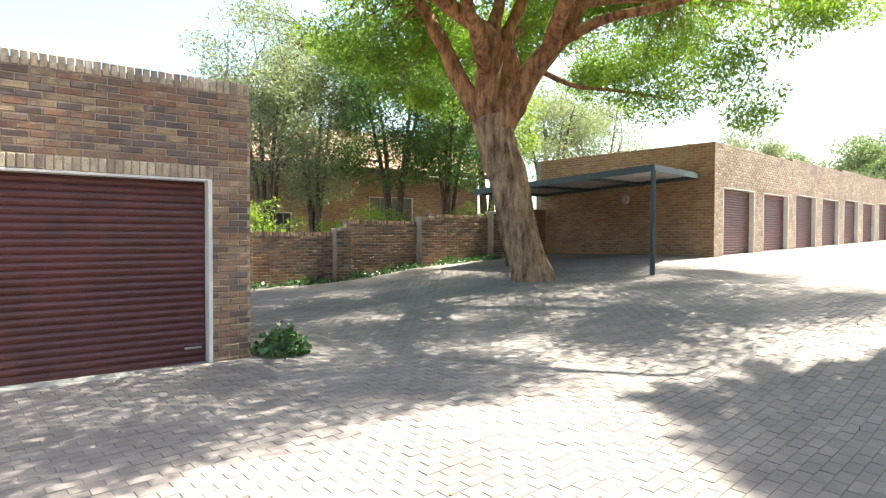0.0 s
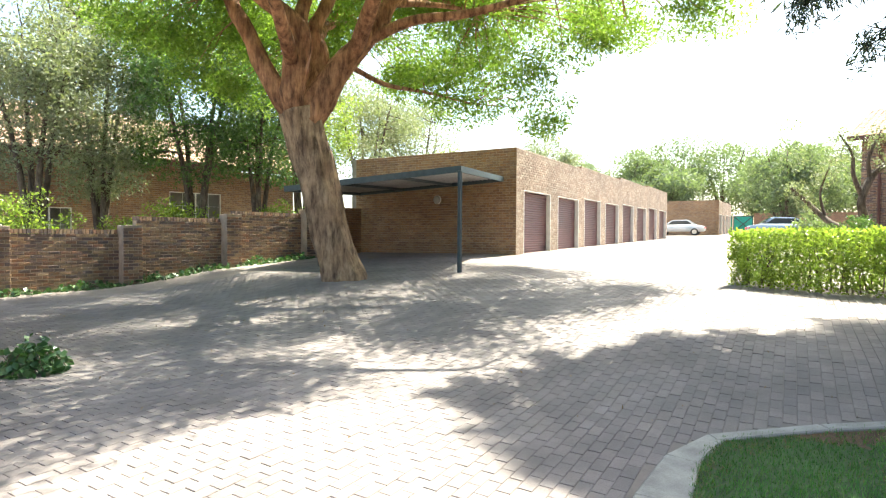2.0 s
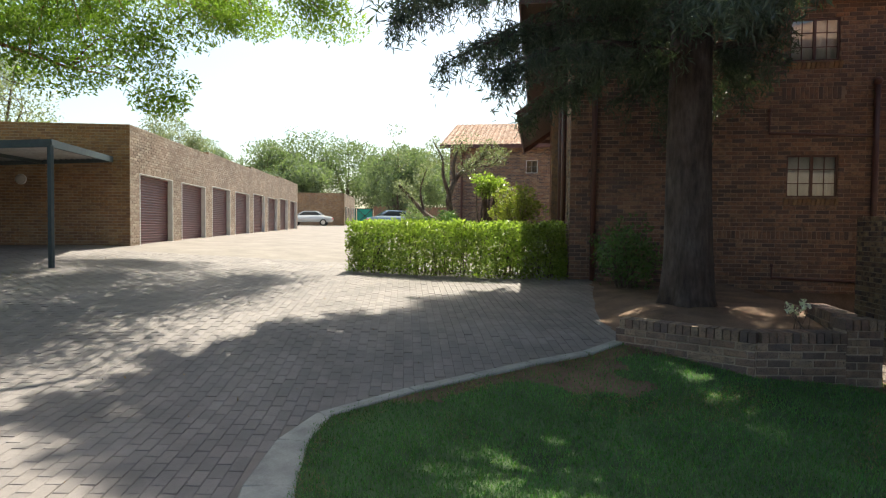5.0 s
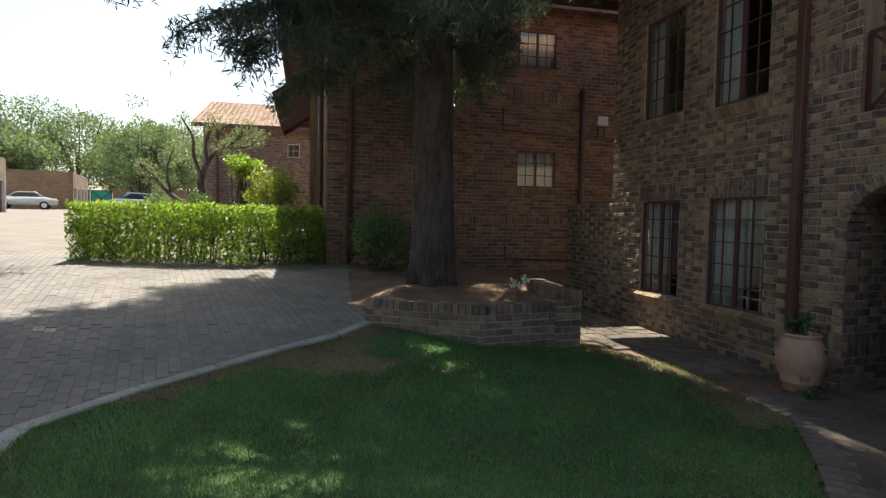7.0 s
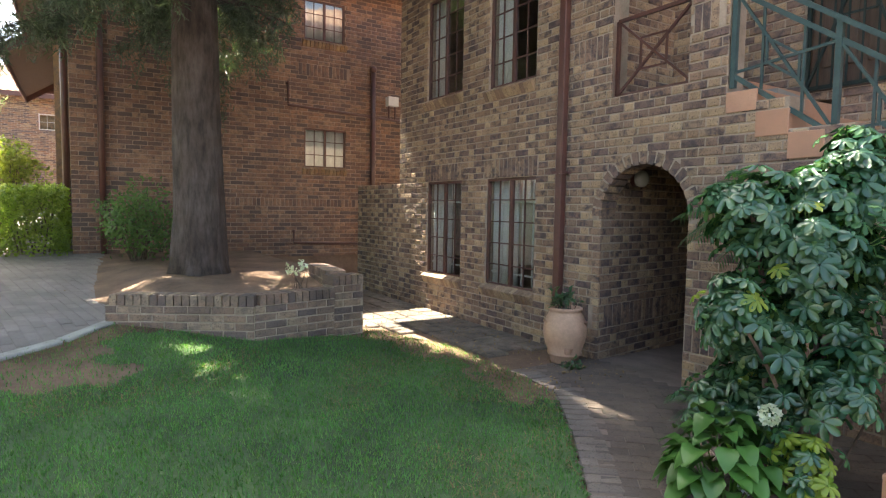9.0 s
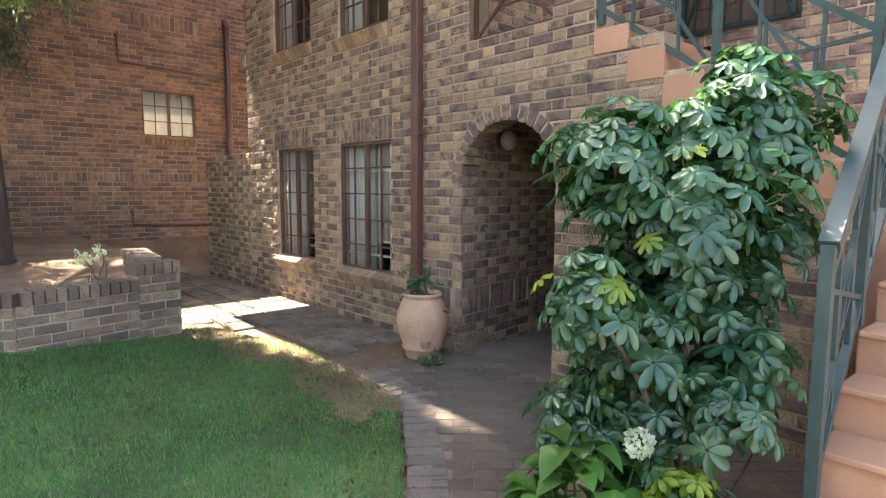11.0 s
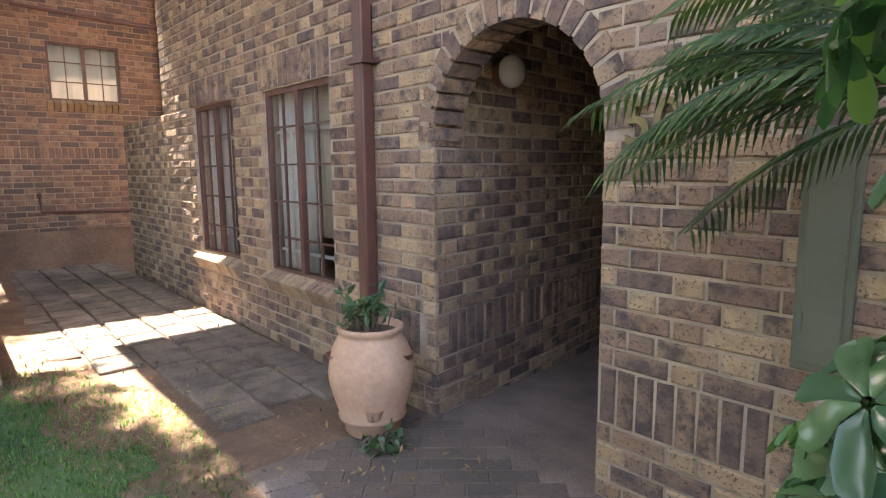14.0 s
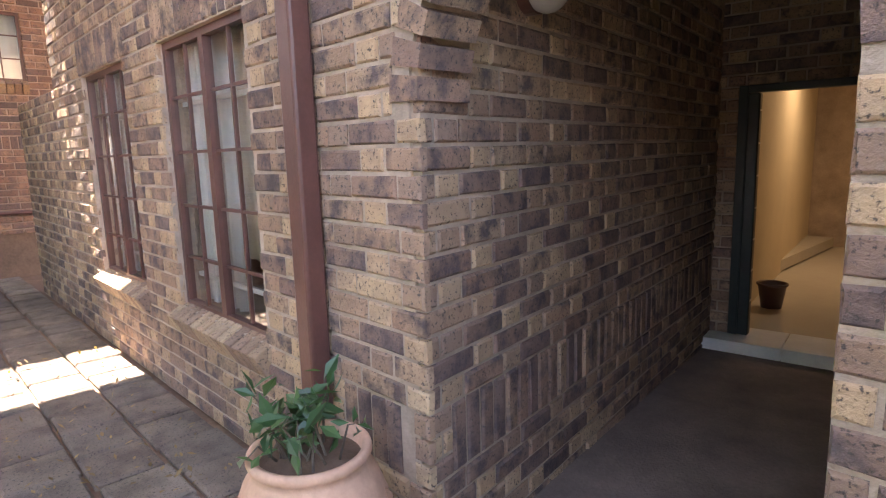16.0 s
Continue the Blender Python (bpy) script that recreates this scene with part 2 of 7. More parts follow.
LEAF_HEDGE = leaf("hedge_leaf", [(0.17, 0.235, 0.06), (0.25, 0.31, 0.085), (0.12, 0.165, 0.045), (0.33, 0.38, 0.13)], 0.32, 0.55)
LEAF_NEEDLE = leaf("blue_green_needle", [(0.06, 0.085, 0.065), (0.09, 0.115, 0.095), (0.045, 0.065, 0.05), (0.15, 0.175, 0.15)], 0.45, 0.3)
LEAF_IVY = leaf("ivy_leaf", [(0.035, 0.085, 0.04), (0.06, 0.13, 0.05), (0.10, 0.17, 0.07)], 0.3, 0.2)
LEAF_UMBRELLA = leaf("glossy_umbrella_leaf", [(0.034, 0.098, 0.056), (0.048, 0.128, 0.068), (0.04, 0.112, 0.064), (0.07, 0.158, 0.073), (0.10, 0.19, 0.08)], 0.25, 0.32, 0.75)
LEAF_YOUNG = leaf("yellow_green_young_leaf", [(0.20, 0.28, 0.03), (0.27, 0.33, 0.05), (0.13, 0.23, 0.03)], 0.3, 0.4)
LEAF_HYDRANGEA = leaf("hydrangea_leaf", [(0.06, 0.16, 0.03), (0.09, 0.21, 0.045), (0.05, 0.12, 0.03)], 0.4, 0.3)
LEAF_PALM = leaf("palm_leaflet", [(0.035, 0.085, 0.04), (0.06, 0.12, 0.05), (0.10, 0.16, 0.06)], 0.35, 0.3)
LEAF_YELLOW = leaf("yellow_shrub_leaf", [(0.24, 0.25, 0.06), (0.17, 0.21, 0.05), (0.32, 0.31, 0.09)], 0.5, 0.35)
# distance haze is mixed into this greyed leaf colour
LEAF_FAR = leaf("haze_greyed_far_leaf", [(0.15, 0.19, 0.12), (0.19, 0.23, 0.15), (0.12, 0.155, 0.10)], 0.6, 0.35)
GRASS = leaf("grass_blade", [(0.085, 0.215, 0.065), (0.115, 0.265, 0.085), (0.065, 0.17, 0.05), (0.18, 0.28, 0.10)], 0.5, 0.42)
PETAL_WHITE = leaf("white_petal", [(0.72, 0.75, 0.62), (0.80, 0.80, 0.74)], 0.6, 0.3)
PETAL_BLUE = leaf("blue_petal", [(0.42, 0.46, 0.72), (0.55, 0.58, 0.80)], 0.6, 0.3)
CAR_SILVER = plain("silver_blue_car_paint", (0.42, 0.50, 0.56), 0.25, 0.6, vary=0.05, relief=0)
CAR_WHITE = plain("white_car_paint", (0.75, 0.75, 0.75), 0.25, 0.0, vary=0.05, relief=0)
CAR_GLASS = plain("dark_car_glass", (0.05, 0.07, 0.08), 0.08, vary=0.05, relief=0)
TYRE = plain("tyre_rubber", (0.03, 0.03, 0.03), 0.8)


# ---------------------------------------------------------------- builders
def link_mesh(name, me, mat, parent=None, label=""):
    ob = new(name, me)
    if mat is not None and not me.materials:
        me.materials.append(mat)
    if parent is not None:
        ob.parent = parent
        ob.matrix_parent_inverse = Matrix.Identity(4)
    if label:
        ob["label"] = label
    return ob


def part(name, bm, mat, parent=None, label="", smooth=False):
    me = bpy.data.meshes.new(name)
    bmesh.ops.recalc_face_normals(bm, faces=bm.faces)
    if smooth:
        for f in bm.faces:
            f.smooth = True
    bm.to_mesh(me)
    bm.free()
    return link_mesh(name, me, mat, parent, label)


def raw(name, verts, faces, mat, parent=None, label="", smooth=False):
    me = bpy.data.meshes.new(name)
    me.from_pydata(verts, [], faces)
    if smooth:
        me.polygons.foreach_set("use_smooth", [True] * len(me.polygons))
    me.update()
    return link_mesh(name, me, mat, parent, label)


def thing(name, label, category, group="", kind=""):
    return tagged(new(name), label, category, group, kind)


def box(bm, x0, x1, y0, y1, z0, z1, m=None, bev=0.0):
    vs = [Vector(p) for p in ((x0, y0, z0), (x1, y0, z0), (x1, y1, z0), (x0, y1, z0), (x0, y0, z1), (x1, y0, z1), (x1, y1, z1), (x0, y1, z1))]
    if m is not None:
        vs = [m @ v for v in vs]
    b = [bm.verts.new(v) for v in vs]
    fs = [bm.faces.new([b[k] for k in q]) for q in ((3, 2, 1, 0), (4, 5, 6, 7), (0, 1, 5, 4), (1, 2, 6, 5), (2, 3, 7, 6), (3, 0, 4, 7))]
    if bev:
        es = list({e for f in fs for e in f.edges})
        bmesh.ops.bevel(bm, geom=es, offset=bev, segments=2, affect="EDGES", profile=0.5)
    return bm


def tube(bm, pts, radii, sides=8, cap=True):
    """A round tube along points; radii one or one each."""
    pts = [Vector(p) for p in pts]
    if isinstance(radii, (int, float)):
        radii = [radii] * len(pts)
    rings = []
    ref = None
    for k, p in enumerate(pts):
        d = (pts[min(k + 1, len(pts) - 1)] - pts[max(k - 1, 0)]).normalized()
        if ref is None:
            ref = d.orthogonal().normalized()
        ref = (ref - d * ref.dot(d)).normalized()
        s = d.cross(ref)
        rings.append([bm.verts.new(p + (ref * math.cos(a) + s * math.sin(a)) * radii[k]) for a in (2 * math.pi * j / sides for j in range(sides))])
    for a, b in zip(rings, rings[1:]):
        for j in range(sides):
            bm.faces.new((a[j], a[(j + 1) % sides], b[(j + 1) % sides], b[j]))
    if cap:
        bm.faces.new(list(reversed(rings[0])))
        bm.faces.new(rings[-1])
    return bm


def bar(bm, a, b, w, h=None):
    """A square bar from a to b."""
    a, b = Vector(a), Vector(b)
    h = h or w
    d = (b - a).normalized()
    s = d.cross(Vector((0, 0, 1)))
    if s.length < 1e-3:
        s = Vector((1, 0, 0))
    s.normalize()
    t = s.cross(d)
    vs = [bm.verts.new(p + s * (i * w / 2) + t * (j * h / 2)) for p in (a, b) for i, j in ((-1, -1), (1, -1), (1, 1), (-1, 1))]
    for q in ((3, 2, 1, 0), (4, 5, 6, 7), (0, 1, 5, 4), (1, 2, 6, 5), (2, 3, 7, 6), (3, 0, 4, 7)):
        bm.faces.new([vs[k] for k in q])
    return bm


def lathe(bm, profile, cx=0.0, cy=0.0, z0=0.0, sides=32):
    rings = [[bm.verts.new((cx + r * math.cos(a), cy + r * math.sin(a), z0 + z)) for a in (2 * math.pi * j / sides for j in range(sides))] for r, z in profile]
    for a, b in zip(rings, rings[1:]):
        for j in range(sides):
            bm.faces.new((a[j], a[(j + 1) % sides], b[(j + 1) % sides], b[j]))
    return bm


def interp(table, x):
    return float(np.interp(x, [a for a, b in table], [b for a, b in table]))


SLOPE = [(-40, -0.1), (0, -0.07), (3, -0.04), (5.3, 0.03), (6.6, 0.17), (7.8, 0.36), (11, 0.58), (13, 0.68), (15, 0.76), (75, 1.9), (400, 3.0)]


FACE_Y, EAST = -5.64, 9.55


def ground_z(x, y):
    """Height of the ground: the drive climbs away, the yard by the house lies level."""
    h = interp(SLOPE, x) + 0.035 * max(0.0, min(y, 11.5) - 1.4)
    if y < -1.6 and x < 12.75:
        w = max(0.0, min(1.0, (y + 5.0) / 3.4))
        h *= w * w * (3 - 2 * w)
    if y < FACE_Y - 0.05 and 3.2 < x < 6.6:
        h -= 0.039 * min(3.6, FACE_Y - y)
    return h


def wall_frame(origin, n):
    """Axes of a wall seen from its front: u to the right, v up, n out of it. The origin is its lower left corner."""
    n = Vector(n).normalized()
    v = Vector((0, 0, 1))
    u = v.cross(n)
    m = Matrix((u, v, n)).transposed().to_4x4()
    m.translation = Vector(origin)
    return m


COURSE, BRICK_H, BRICK_L, JOINT = 0.080, 0.068, 0.222, 0.012
SHARED = {}


def piece_verts(u, v, L, h, n0, n1, c):
    return [(u, v, n0), (u + L, v, n0), (u + L, v + h, n0), (u, v + h, n0),
            (u, v, n1 - c), (u + L, v, n1 - c), (u + L, v + h, n1 - c), (u, v + h, n1 - c),
            (u + c, v + c, n1), (u + L - c, v + c, n1), (u + L - c, v + h - c, n1), (u + c, v + h - c, n1)]


PIECE_FACES = [(0, 1, 5, 4), (1, 2, 6, 5), (2, 3, 7, 6), (3, 0, 4, 7), (4, 5, 9, 8), (5, 6, 10, 9), (6, 7, 11, 10), (7, 4, 8, 11), (8, 9, 10, 11)]


def worn(p, rng, by=0.0024):
    """A corner knocked a little out of true."""
    return (p[0] + rng.uniform(-by, by), p[1] + rng.uniform(-by, by), p[2] + rng.uniform(-by, by))


def lay(parent, m, items, mat, near=None, limit=300, name="brick", rest="brickwork", proud=0.009, chamfer=0.007, depth=0.02):
    """Lay pieces (u, v, length, height) on the face of a wall or floor: those chosen by near() as objects, the rest in one mesh."""
    single = [q for q in items if near and near(*q)][:limit] if near else []
    chosen = set(single)
    verts, faces = [], []
    rng = random.Random(len(items))
    for q in items:
        j = rng.uniform(-0.0025, 0.0025)
        if q in chosen:
            key = (mat.name, round(q[2], 3), round(q[3], 3), proud, rng.randrange(5))
            if key not in SHARED:
                me = bpy.data.meshes.new(name)
                me.from_pydata([worn(p, rng) for p in piece_verts(0, 0, key[1], key[2], -depth, proud, chamfer)], [], PIECE_FACES)
                me.materials.append(mat)
                SHARED[key] = me
            ob = new(name, SHARED[key])
            ob.parent = parent
            ob.matrix_basis = m @ Matrix.Translation((q[0], q[1], j))
        else:
            k = len(verts)
            verts += [tuple(m @ Vector(worn(p, rng))) for p in piece_verts(*q, -depth + j, proud + j, chamfer)]
            faces += [tuple(a + k for a in f) for f in PIECE_FACES]
    if verts:
        ob = raw(rest, verts, faces, mat, parent)
        ob["kind"] = "stuff"


def cut(spans, a, b):
    out = []
    for s, e in spans:
        if b <= s or a >= e:
            out.append((s, e))
        else:
            if a - s > 0.02:
                out.append((s, a))
            if e - b > 0.02:
                out.append((b, e))
    return out


def courses(length, height, openings=(), bands=(), arches=(), shift=0, headers=False):
    """Stretcher bond with openings, soldier bands and arches cut out: pieces (u, v, length, height)."""
    out = []
    for k in range(int(round(height / COURSE))):
        v = k * COURSE + JOINT / 2
        mid = v + BRICK_H / 2
        spans = [(0.0, length)]
        for u0, u1, v0, v1 in list(openings) + list(bands):
            if v0 < mid < v1:
                spans = cut(spans, u0, u1)
        for uc, r, spring, ring in arches:
            if mid < spring:
                spans = cut(spans, uc - r, uc + r)
            elif mid < spring + r + ring:
                w = math.sqrt(max(0.0, (r + ring) ** 2 - (mid - spring) ** 2))
                spans = cut(spans, uc - w, uc + w)
        step = BRICK_L + JOINT
        off = ((k + shift) % 2) * step / 2
        for s, e in spans:
            if headers:
                # Flemish bond: a header between stretchers, each centred over the stretcher below
                period = BRICK_L + 0.106 + 2 * JOINT
                p = math.floor(s / period) * period - period + ((k + shift) % 2) * period / 2
                while p < e:
                    for c, L in ((p, BRICK_L), (p + BRICK_L + JOINT, 0.106)):
                        a, b = max(s, c), min(e, c + L)
                        if b - a > 0.025:
                            out.append((round(a, 4), round(v, 4), round(b - a, 3), BRICK_H))
                    p += period
                continue
            j = math.floor((s - off) / step)
            while off + j * step < e:
                a, b = max(s, off + j * step), min(e, off + (j + 1) * step - JOINT)
                if b - a > 0.025:
                    out.append((round(a, 4), round(v, 4), round(b - a, 3), BRICK_H))
                j += 1
    for u0, u1, v0, v1 in bands:
        a = u0 + JOINT / 2
        while a + BRICK_H <= u1 + 0.01:
            out.append((round(a, 4), round(v0 + JOINT / 2, 4), BRICK_H, round(v1 - v0 - JOINT, 3)))
            a += BRICK_H + JOINT
    return out


def wall_core(bm, m, length, height, thick, openings=(), arches=()):
    """The solid wall behind the bricks, with its openings through it."""
    us = sorted({0.0, length, *[a for o in openings for a in o[:2]], *[a for uc, r, s, g in arches for a in (uc - r, uc + r)]})
    us = [a for a in us if 0 <= a <= length]
    for a, b in zip(us, us[1:]):
        mid = (a + b) / 2
        arch = next((q for q in arches if abs(mid - q[0]) < q[1]), None)
        spans = [(0.0, height)]
        for u0, u1, v0, v1 in openings:
            if u0 < mid < u1:
                spans = cut(spans, v0, v1)
        if arch:
            uc, r, spring, g = arch
            for k in range(28):
                p, q = a + (b - a) * k / 28, a + (b - a) * (k + 1) / 28
                vp, vq = (spring + math.sqrt(max(0, r * r - (w - uc) ** 2)) for w in (p, q))
                top = min([v0 for u0, u1, v0, v1 in openings if u0 < mid < u1] + [height])
                c = [bm.verts.new(m @ Vector(w)) for w in ((p, vp, 0), (q, vq, 0), (q, top, 0), (p, top, 0), (p, vp, -thick), (q, vq, -thick), (q, top, -thick), (p, top, -thick))]
                for f in ((0, 1, 2, 3), (7, 6, 5, 4), (0, 4, 5, 1), (3, 2, 6, 7)):
                    bm.faces.new([c[i] for i in f])
            spans = [(s, e) for s, e in spans if s > arch[2] + arch[1]]
        for s, e in spans:
            box(bm, a, b, s, e, -thick, 0, m)
    return bm


def brick_wall(name, label, origin, n, length, height, mat, mortar=None, thick=0.22, openings=(), bands=(), arches=(), near=None, shift=0, mat_limit=300, brick_arches=None):
    height = round(height / COURSE) * COURSE
    snap = lambda q: (q[0], q[1], round(q[2] / COURSE) * COURSE, round(q[3] / COURSE) * COURSE)
    openings, bands = [snap(q) for q in openings], [snap(q) for q in bands]
    m = wall_frame(origin, n)
    w = tagged(part(name, wall_core(bmesh.new(), m, length, height, thick, openings, arches), mortar or MORTAR), label, "wall", kind="structure")
    items = courses(length, height, openings, bands, brick_arches or arches, shift, mat is BRICK_YELLOW)
    if mat is BRICK_YELLOW:
        pick = random.Random(len(items))
        pale = {q for q in items if (abs(q[3] - 2 * COURSE + JOINT) < 0.002 and q[2] < 0.1) or q[3] < 0.1 and pick.random() < (0.86 if q[2] < 0.15 else 0.10)}
        lay(w, m, [q for q in items if q in pale], BRICK_HEADER, near, mat_limit // 2, rest="header_brickwork")
        lay(w, m, [q for q in items if q not in pale], mat, near, mat_limit // 2)
    elif mat is BRICK_BROWN:
        edge_on = {q for q in items if q[2] <= BRICK_H + 0.001 and any(b[2] < q[1] < b[3] and b[0] <= q[0] < b[1] for b in bands)}
        lay(w, m, [q for q in items if q in edge_on], BRICK_BAND, rest="edge_brickwork", proud=0.014)
        lay(w, m, [q for q in items if q not in edge_on], mat, near, mat_limit)
    else:
        lay(w, m, items, mat, near, mat_limit)
    return w, m, openings


def arch_ring(parent, m, uc, r, spring, ring, mat, count=19):
    """Header bricks set on edge round an arch."""
    for k in range(count):
        a0, a1 = math.pi * k / count + 0.02, math.pi * (k + 1) / count - 0.02
        vs = []
        for nn in (-0.2, 0.008):
            for rr, aa in ((r - 0.004, a0), (r + ring, a0), (r + ring, a1), (r - 0.004, a1)):
                vs.append(tuple(m @ Vector((uc + rr * math.cos(aa), spring + rr * math.sin(aa), nn))))
        raw("brick", vs, [(0, 1, 2, 3), (7, 6, 5, 4), (0, 4, 5, 1), (1, 5, 6, 2), (2, 6, 7, 3), (3, 7, 4, 0)], mat, parent)


def scatter_leaves(points, size, aspect=0.5, droop=0.0, seed=1, spread=0.35, fold=0.25, up=0.4):
    """A folded diamond for each point, at random turns."""
    rng = np.random.default_rng(seed)
    p = np.asarray(points, float)
    k = len(p)
    d = rng.normal(size=(k, 3))
    d[:, 2] -= droop
    d /= np.linalg.norm(d, axis=1)[:, None]
    nrm = rng.normal(size=(k, 3))
    nrm[:, 2] += up
    s = np.cross(d, nrm)
    s /= np.linalg.norm(s, axis=1)[:, None] + 1e-9
    t = np.cross(s, d)
    L = size * (1 + spread * rng.uniform(-1, 1, k))[:, None]
    a = p
    b = p + d * L * 0.5 + s * L * aspect * 0.5 + t * L * fold * 0.3
    c = p + d * L
    e = p + d * L * 0.5 - s * L * aspect * 0.5 + t * L * fold * 0.3
    v = np.stack([a, b, c, e], 1).reshape(-1, 3)
    f = [(4 * i, 4 * i + 1, 4 * i + 2, 4 * i + 3) for i in range(k)]
    return v.tolist(), f


def clump_points(centers, radius, per, seed=1, flat=0.7, shell=0.5):
    rng = np.random.default_rng(seed)
    out = []
    for c in centers:
        q = rng.normal(size=(per, 3))
        q /= np.linalg.norm(q, axis=1)[:, None]
        q *= (rng.uniform(shell ** 3, 1, per) ** (1 / 3))[:, None] * radius * rng.uniform(0.7, 1.25)
        q[:, 2] *= flat
        out.append(q + np.asarray(c))
    return np.concatenate(out)


# ---------------------------------------------------------------- ground
def sheet(name, xs, ys, lift, mat, label, category, inside=None, zfun=None):
    zfun = zfun or ground_z
    idx, verts, faces = {}, [], []
    for i, x in enumerate(xs):
        for j, y in enumerate(ys):
            idx[i, j] = len(verts)
            verts.append((x, y, zfun(x, y) + lift))
    for i in range(len(xs) - 1):
        for j in range(len(ys) - 1):
            if inside is None or inside((xs[i] + xs[i + 1]) / 2, (ys[j] + ys[j + 1]) / 2):
                faces.append((idx[i, j], idx[i + 1, j], idx[i + 1, j + 1], idx[i, j + 1]))
    return tagged(raw(name, verts, faces, mat, smooth=True), label, category, kind="structure")


def steps(*spans):
    out = []
    for a, b, s in spans:
        out += [a + (b - a) * k / s for k in range(s)]
    return out + [spans[-1][1]]


GX = steps((-400, -20, 10), (-20, -4, 12), (-4, 14, 72), (14, 80, 33), (80, 900, 12))
GY = steps((-400, -20, 10), (-20, -8, 8), (-8, 12, 80), (12, 40, 14), (40, 500, 10))
sheet("ground", GX, GY, -0.035, SOIL, "bare reddish brown soil under paving and lawn", "ground")

KERB_LINE = [(-1.2, -1.9), (-0.2, -1.15), (0.7, -0.55), (1.6, 0.05), (2.7, 0.8), (3.55, 1.27), (4.4, 1.46), (5.05, 1.50), (5.35, 1.40), (5.75, 1.05), (6.3, 0.46), (6.9, -0.34), (7.28, -0.95), (7.85, -1.5)]


def kerb_y(x):
    return float(np.interp(x, [p[0] for p in KERB_LINE], [p[1] for p in KERB_LINE]))


def on_drive(x, y):
    if x < 7.85:
        return y > kerb_y(x) and x > -1.2
    return y > -1.5 - (x - 7.85) * 0.05 if x < 9 else y > -1.6


sheet("road", steps((-14, -2, 12), (-2, 8, 125), (8, 14, 24), (14, 80, 66)), steps((-2, 2, 50), (2, 16, 56), (16, 40, 12)), -0.006, JOINT_SAND,
      "sandy joints and bedding of the brick-paved drive", "driveway", lambda x, y: y > (kerb_y(x) - 0.14 if x < 7.85 else -1.55) and x > -14)


def paver_field(parent, x0, x1, y0, y1, keep, near, turn=0.0, mat=None, lift=0.0):
    """Clay pavers in stretcher rows on the sloping drive."""
    L, W, g = 0.208, 0.102, 0.004
    verts, faces, count = [], [], 0
    me = bpy.data.meshes.new("paver")
    me.from_pydata(piece_verts(-L / 2, -W / 2, L, W, -0.03, 0.0, 0.0035), [], PIECE_FACES)
    me.materials.append(mat or PAVER)
    rng = random.Random(4)
    ca, sa = math.cos(turn), math.sin(turn)
    row, v = 0, -16.0
    while v < 26:
        u = -12.0 + (row % 2) * (L + g) / 2
        while u < 26:
            x, y = u * ca - v * sa, u * sa + v * ca
            if x0 < x < x1 and y0 < y < y1 and keep(x, y):
                z = ground_z(x, y)
                dx = (ground_z(x + 0.1, y) - ground_z(x - 0.1, y)) / 0.2
                dy = (ground_z(x, y + 0.1) - ground_z(x, y - 0.1)) / 0.2
                m = Matrix.Translation((x, y, z + lift + rng.uniform(-0.002, 0.002))) @ Euler((math.atan(dy), -math.atan(dx), turn)).to_matrix().to_4x4()
                if near(x, y) and count < 300:
                    count += 1
                    ob = new("paver", me)
                    ob.parent = parent
                    ob.matrix_basis = m
                else:
                    k = len(verts)
                    verts += [tuple(m @ Vector(p)) for p in piece_verts(-L / 2, -W / 2, L, W, -0.03, 0.0, 0.0035)]
                    faces += [tuple(a + k for a in f) for f in PIECE_FACES]
            u += L + g
        v += W + g
        row += 1
    ob = raw("paver_field", verts, faces, mat or PAVER, parent)
    ob["kind"] = "stuff"


# kerb of cast concrete lengths
def kerb_width(x):
    return interp([(3.0, 0.36), (4.2, 0.34), (4.8, 0.24), (5.3, 0.15), (8.0, 0.14)], x)


def kerb_stones(line):
    k = tagged(thing("kerb", "flush grey concrete kerb edging the lawn", "kerb", kind="structure"))
    pts = [Vector((*p, 0)) for p in line]
    dense = []
    for a, b in zip(pts, pts[1:]):
        s = max(1, int((b - a).length / 0.3))
        dense += [a.lerp(b, i / s) for i in range(s)]
    dense.append(pts[-1])
    for a, b in zip(dense[::2], dense[2::2]):
        d = (b - a).normalized()
        s = Vector((d.y, -d.x, 0))
        bm = bmesh.new()
        q = []
        for p in (a + d * 0.004, b - d * 0.004):
            z, width = ground_z(p.x, p.y), kerb_width(p.x)
            q += [p + Vector((0, 0, z - 0.1)), p + Vector((0, 0, z + 0.02)), p + s * width + Vector((0, 0, z + 0.022)), p + s * width + Vector((0, 0, z - 0.1))]
        v = [bm.verts.new(p) for p in q]
        for f in ((0, 1, 2, 3), (7, 6, 5, 4), (0, 4, 5, 1), (1, 5, 6, 2), (2, 6, 7, 3), (3, 7, 4, 0)):
            bm.faces.new([v[i] for i in f])
        bmesh.ops.bevel(bm, geom=list(bm.edges), offset=0.012, segments=1, affect="EDGES")
        part("kerb_stone", bm, KERB, k)
    return k


kerb_stones(KERB_LINE)

# lawn, path and yard
LAWN_EDGE = [(-1.2, -2.55), (1.2, -2.5), (2.3, -2.85), (3.2, -3.5), (3.8, -3.97), (4.55, -4.5), (5.2, -4.62), (6.4, -4.62), (7.2, -4.3), (7.9, -4.05)]


def lawn_y(x):
    return float(np.interp(x, [p[0] for p in LAWN_EDGE], [p[1] for p in LAWN_EDGE]))


def planter_x(y):
    return 7.3 + 0.55 * max(0, min(1, (y + 3.9) / 2.4))


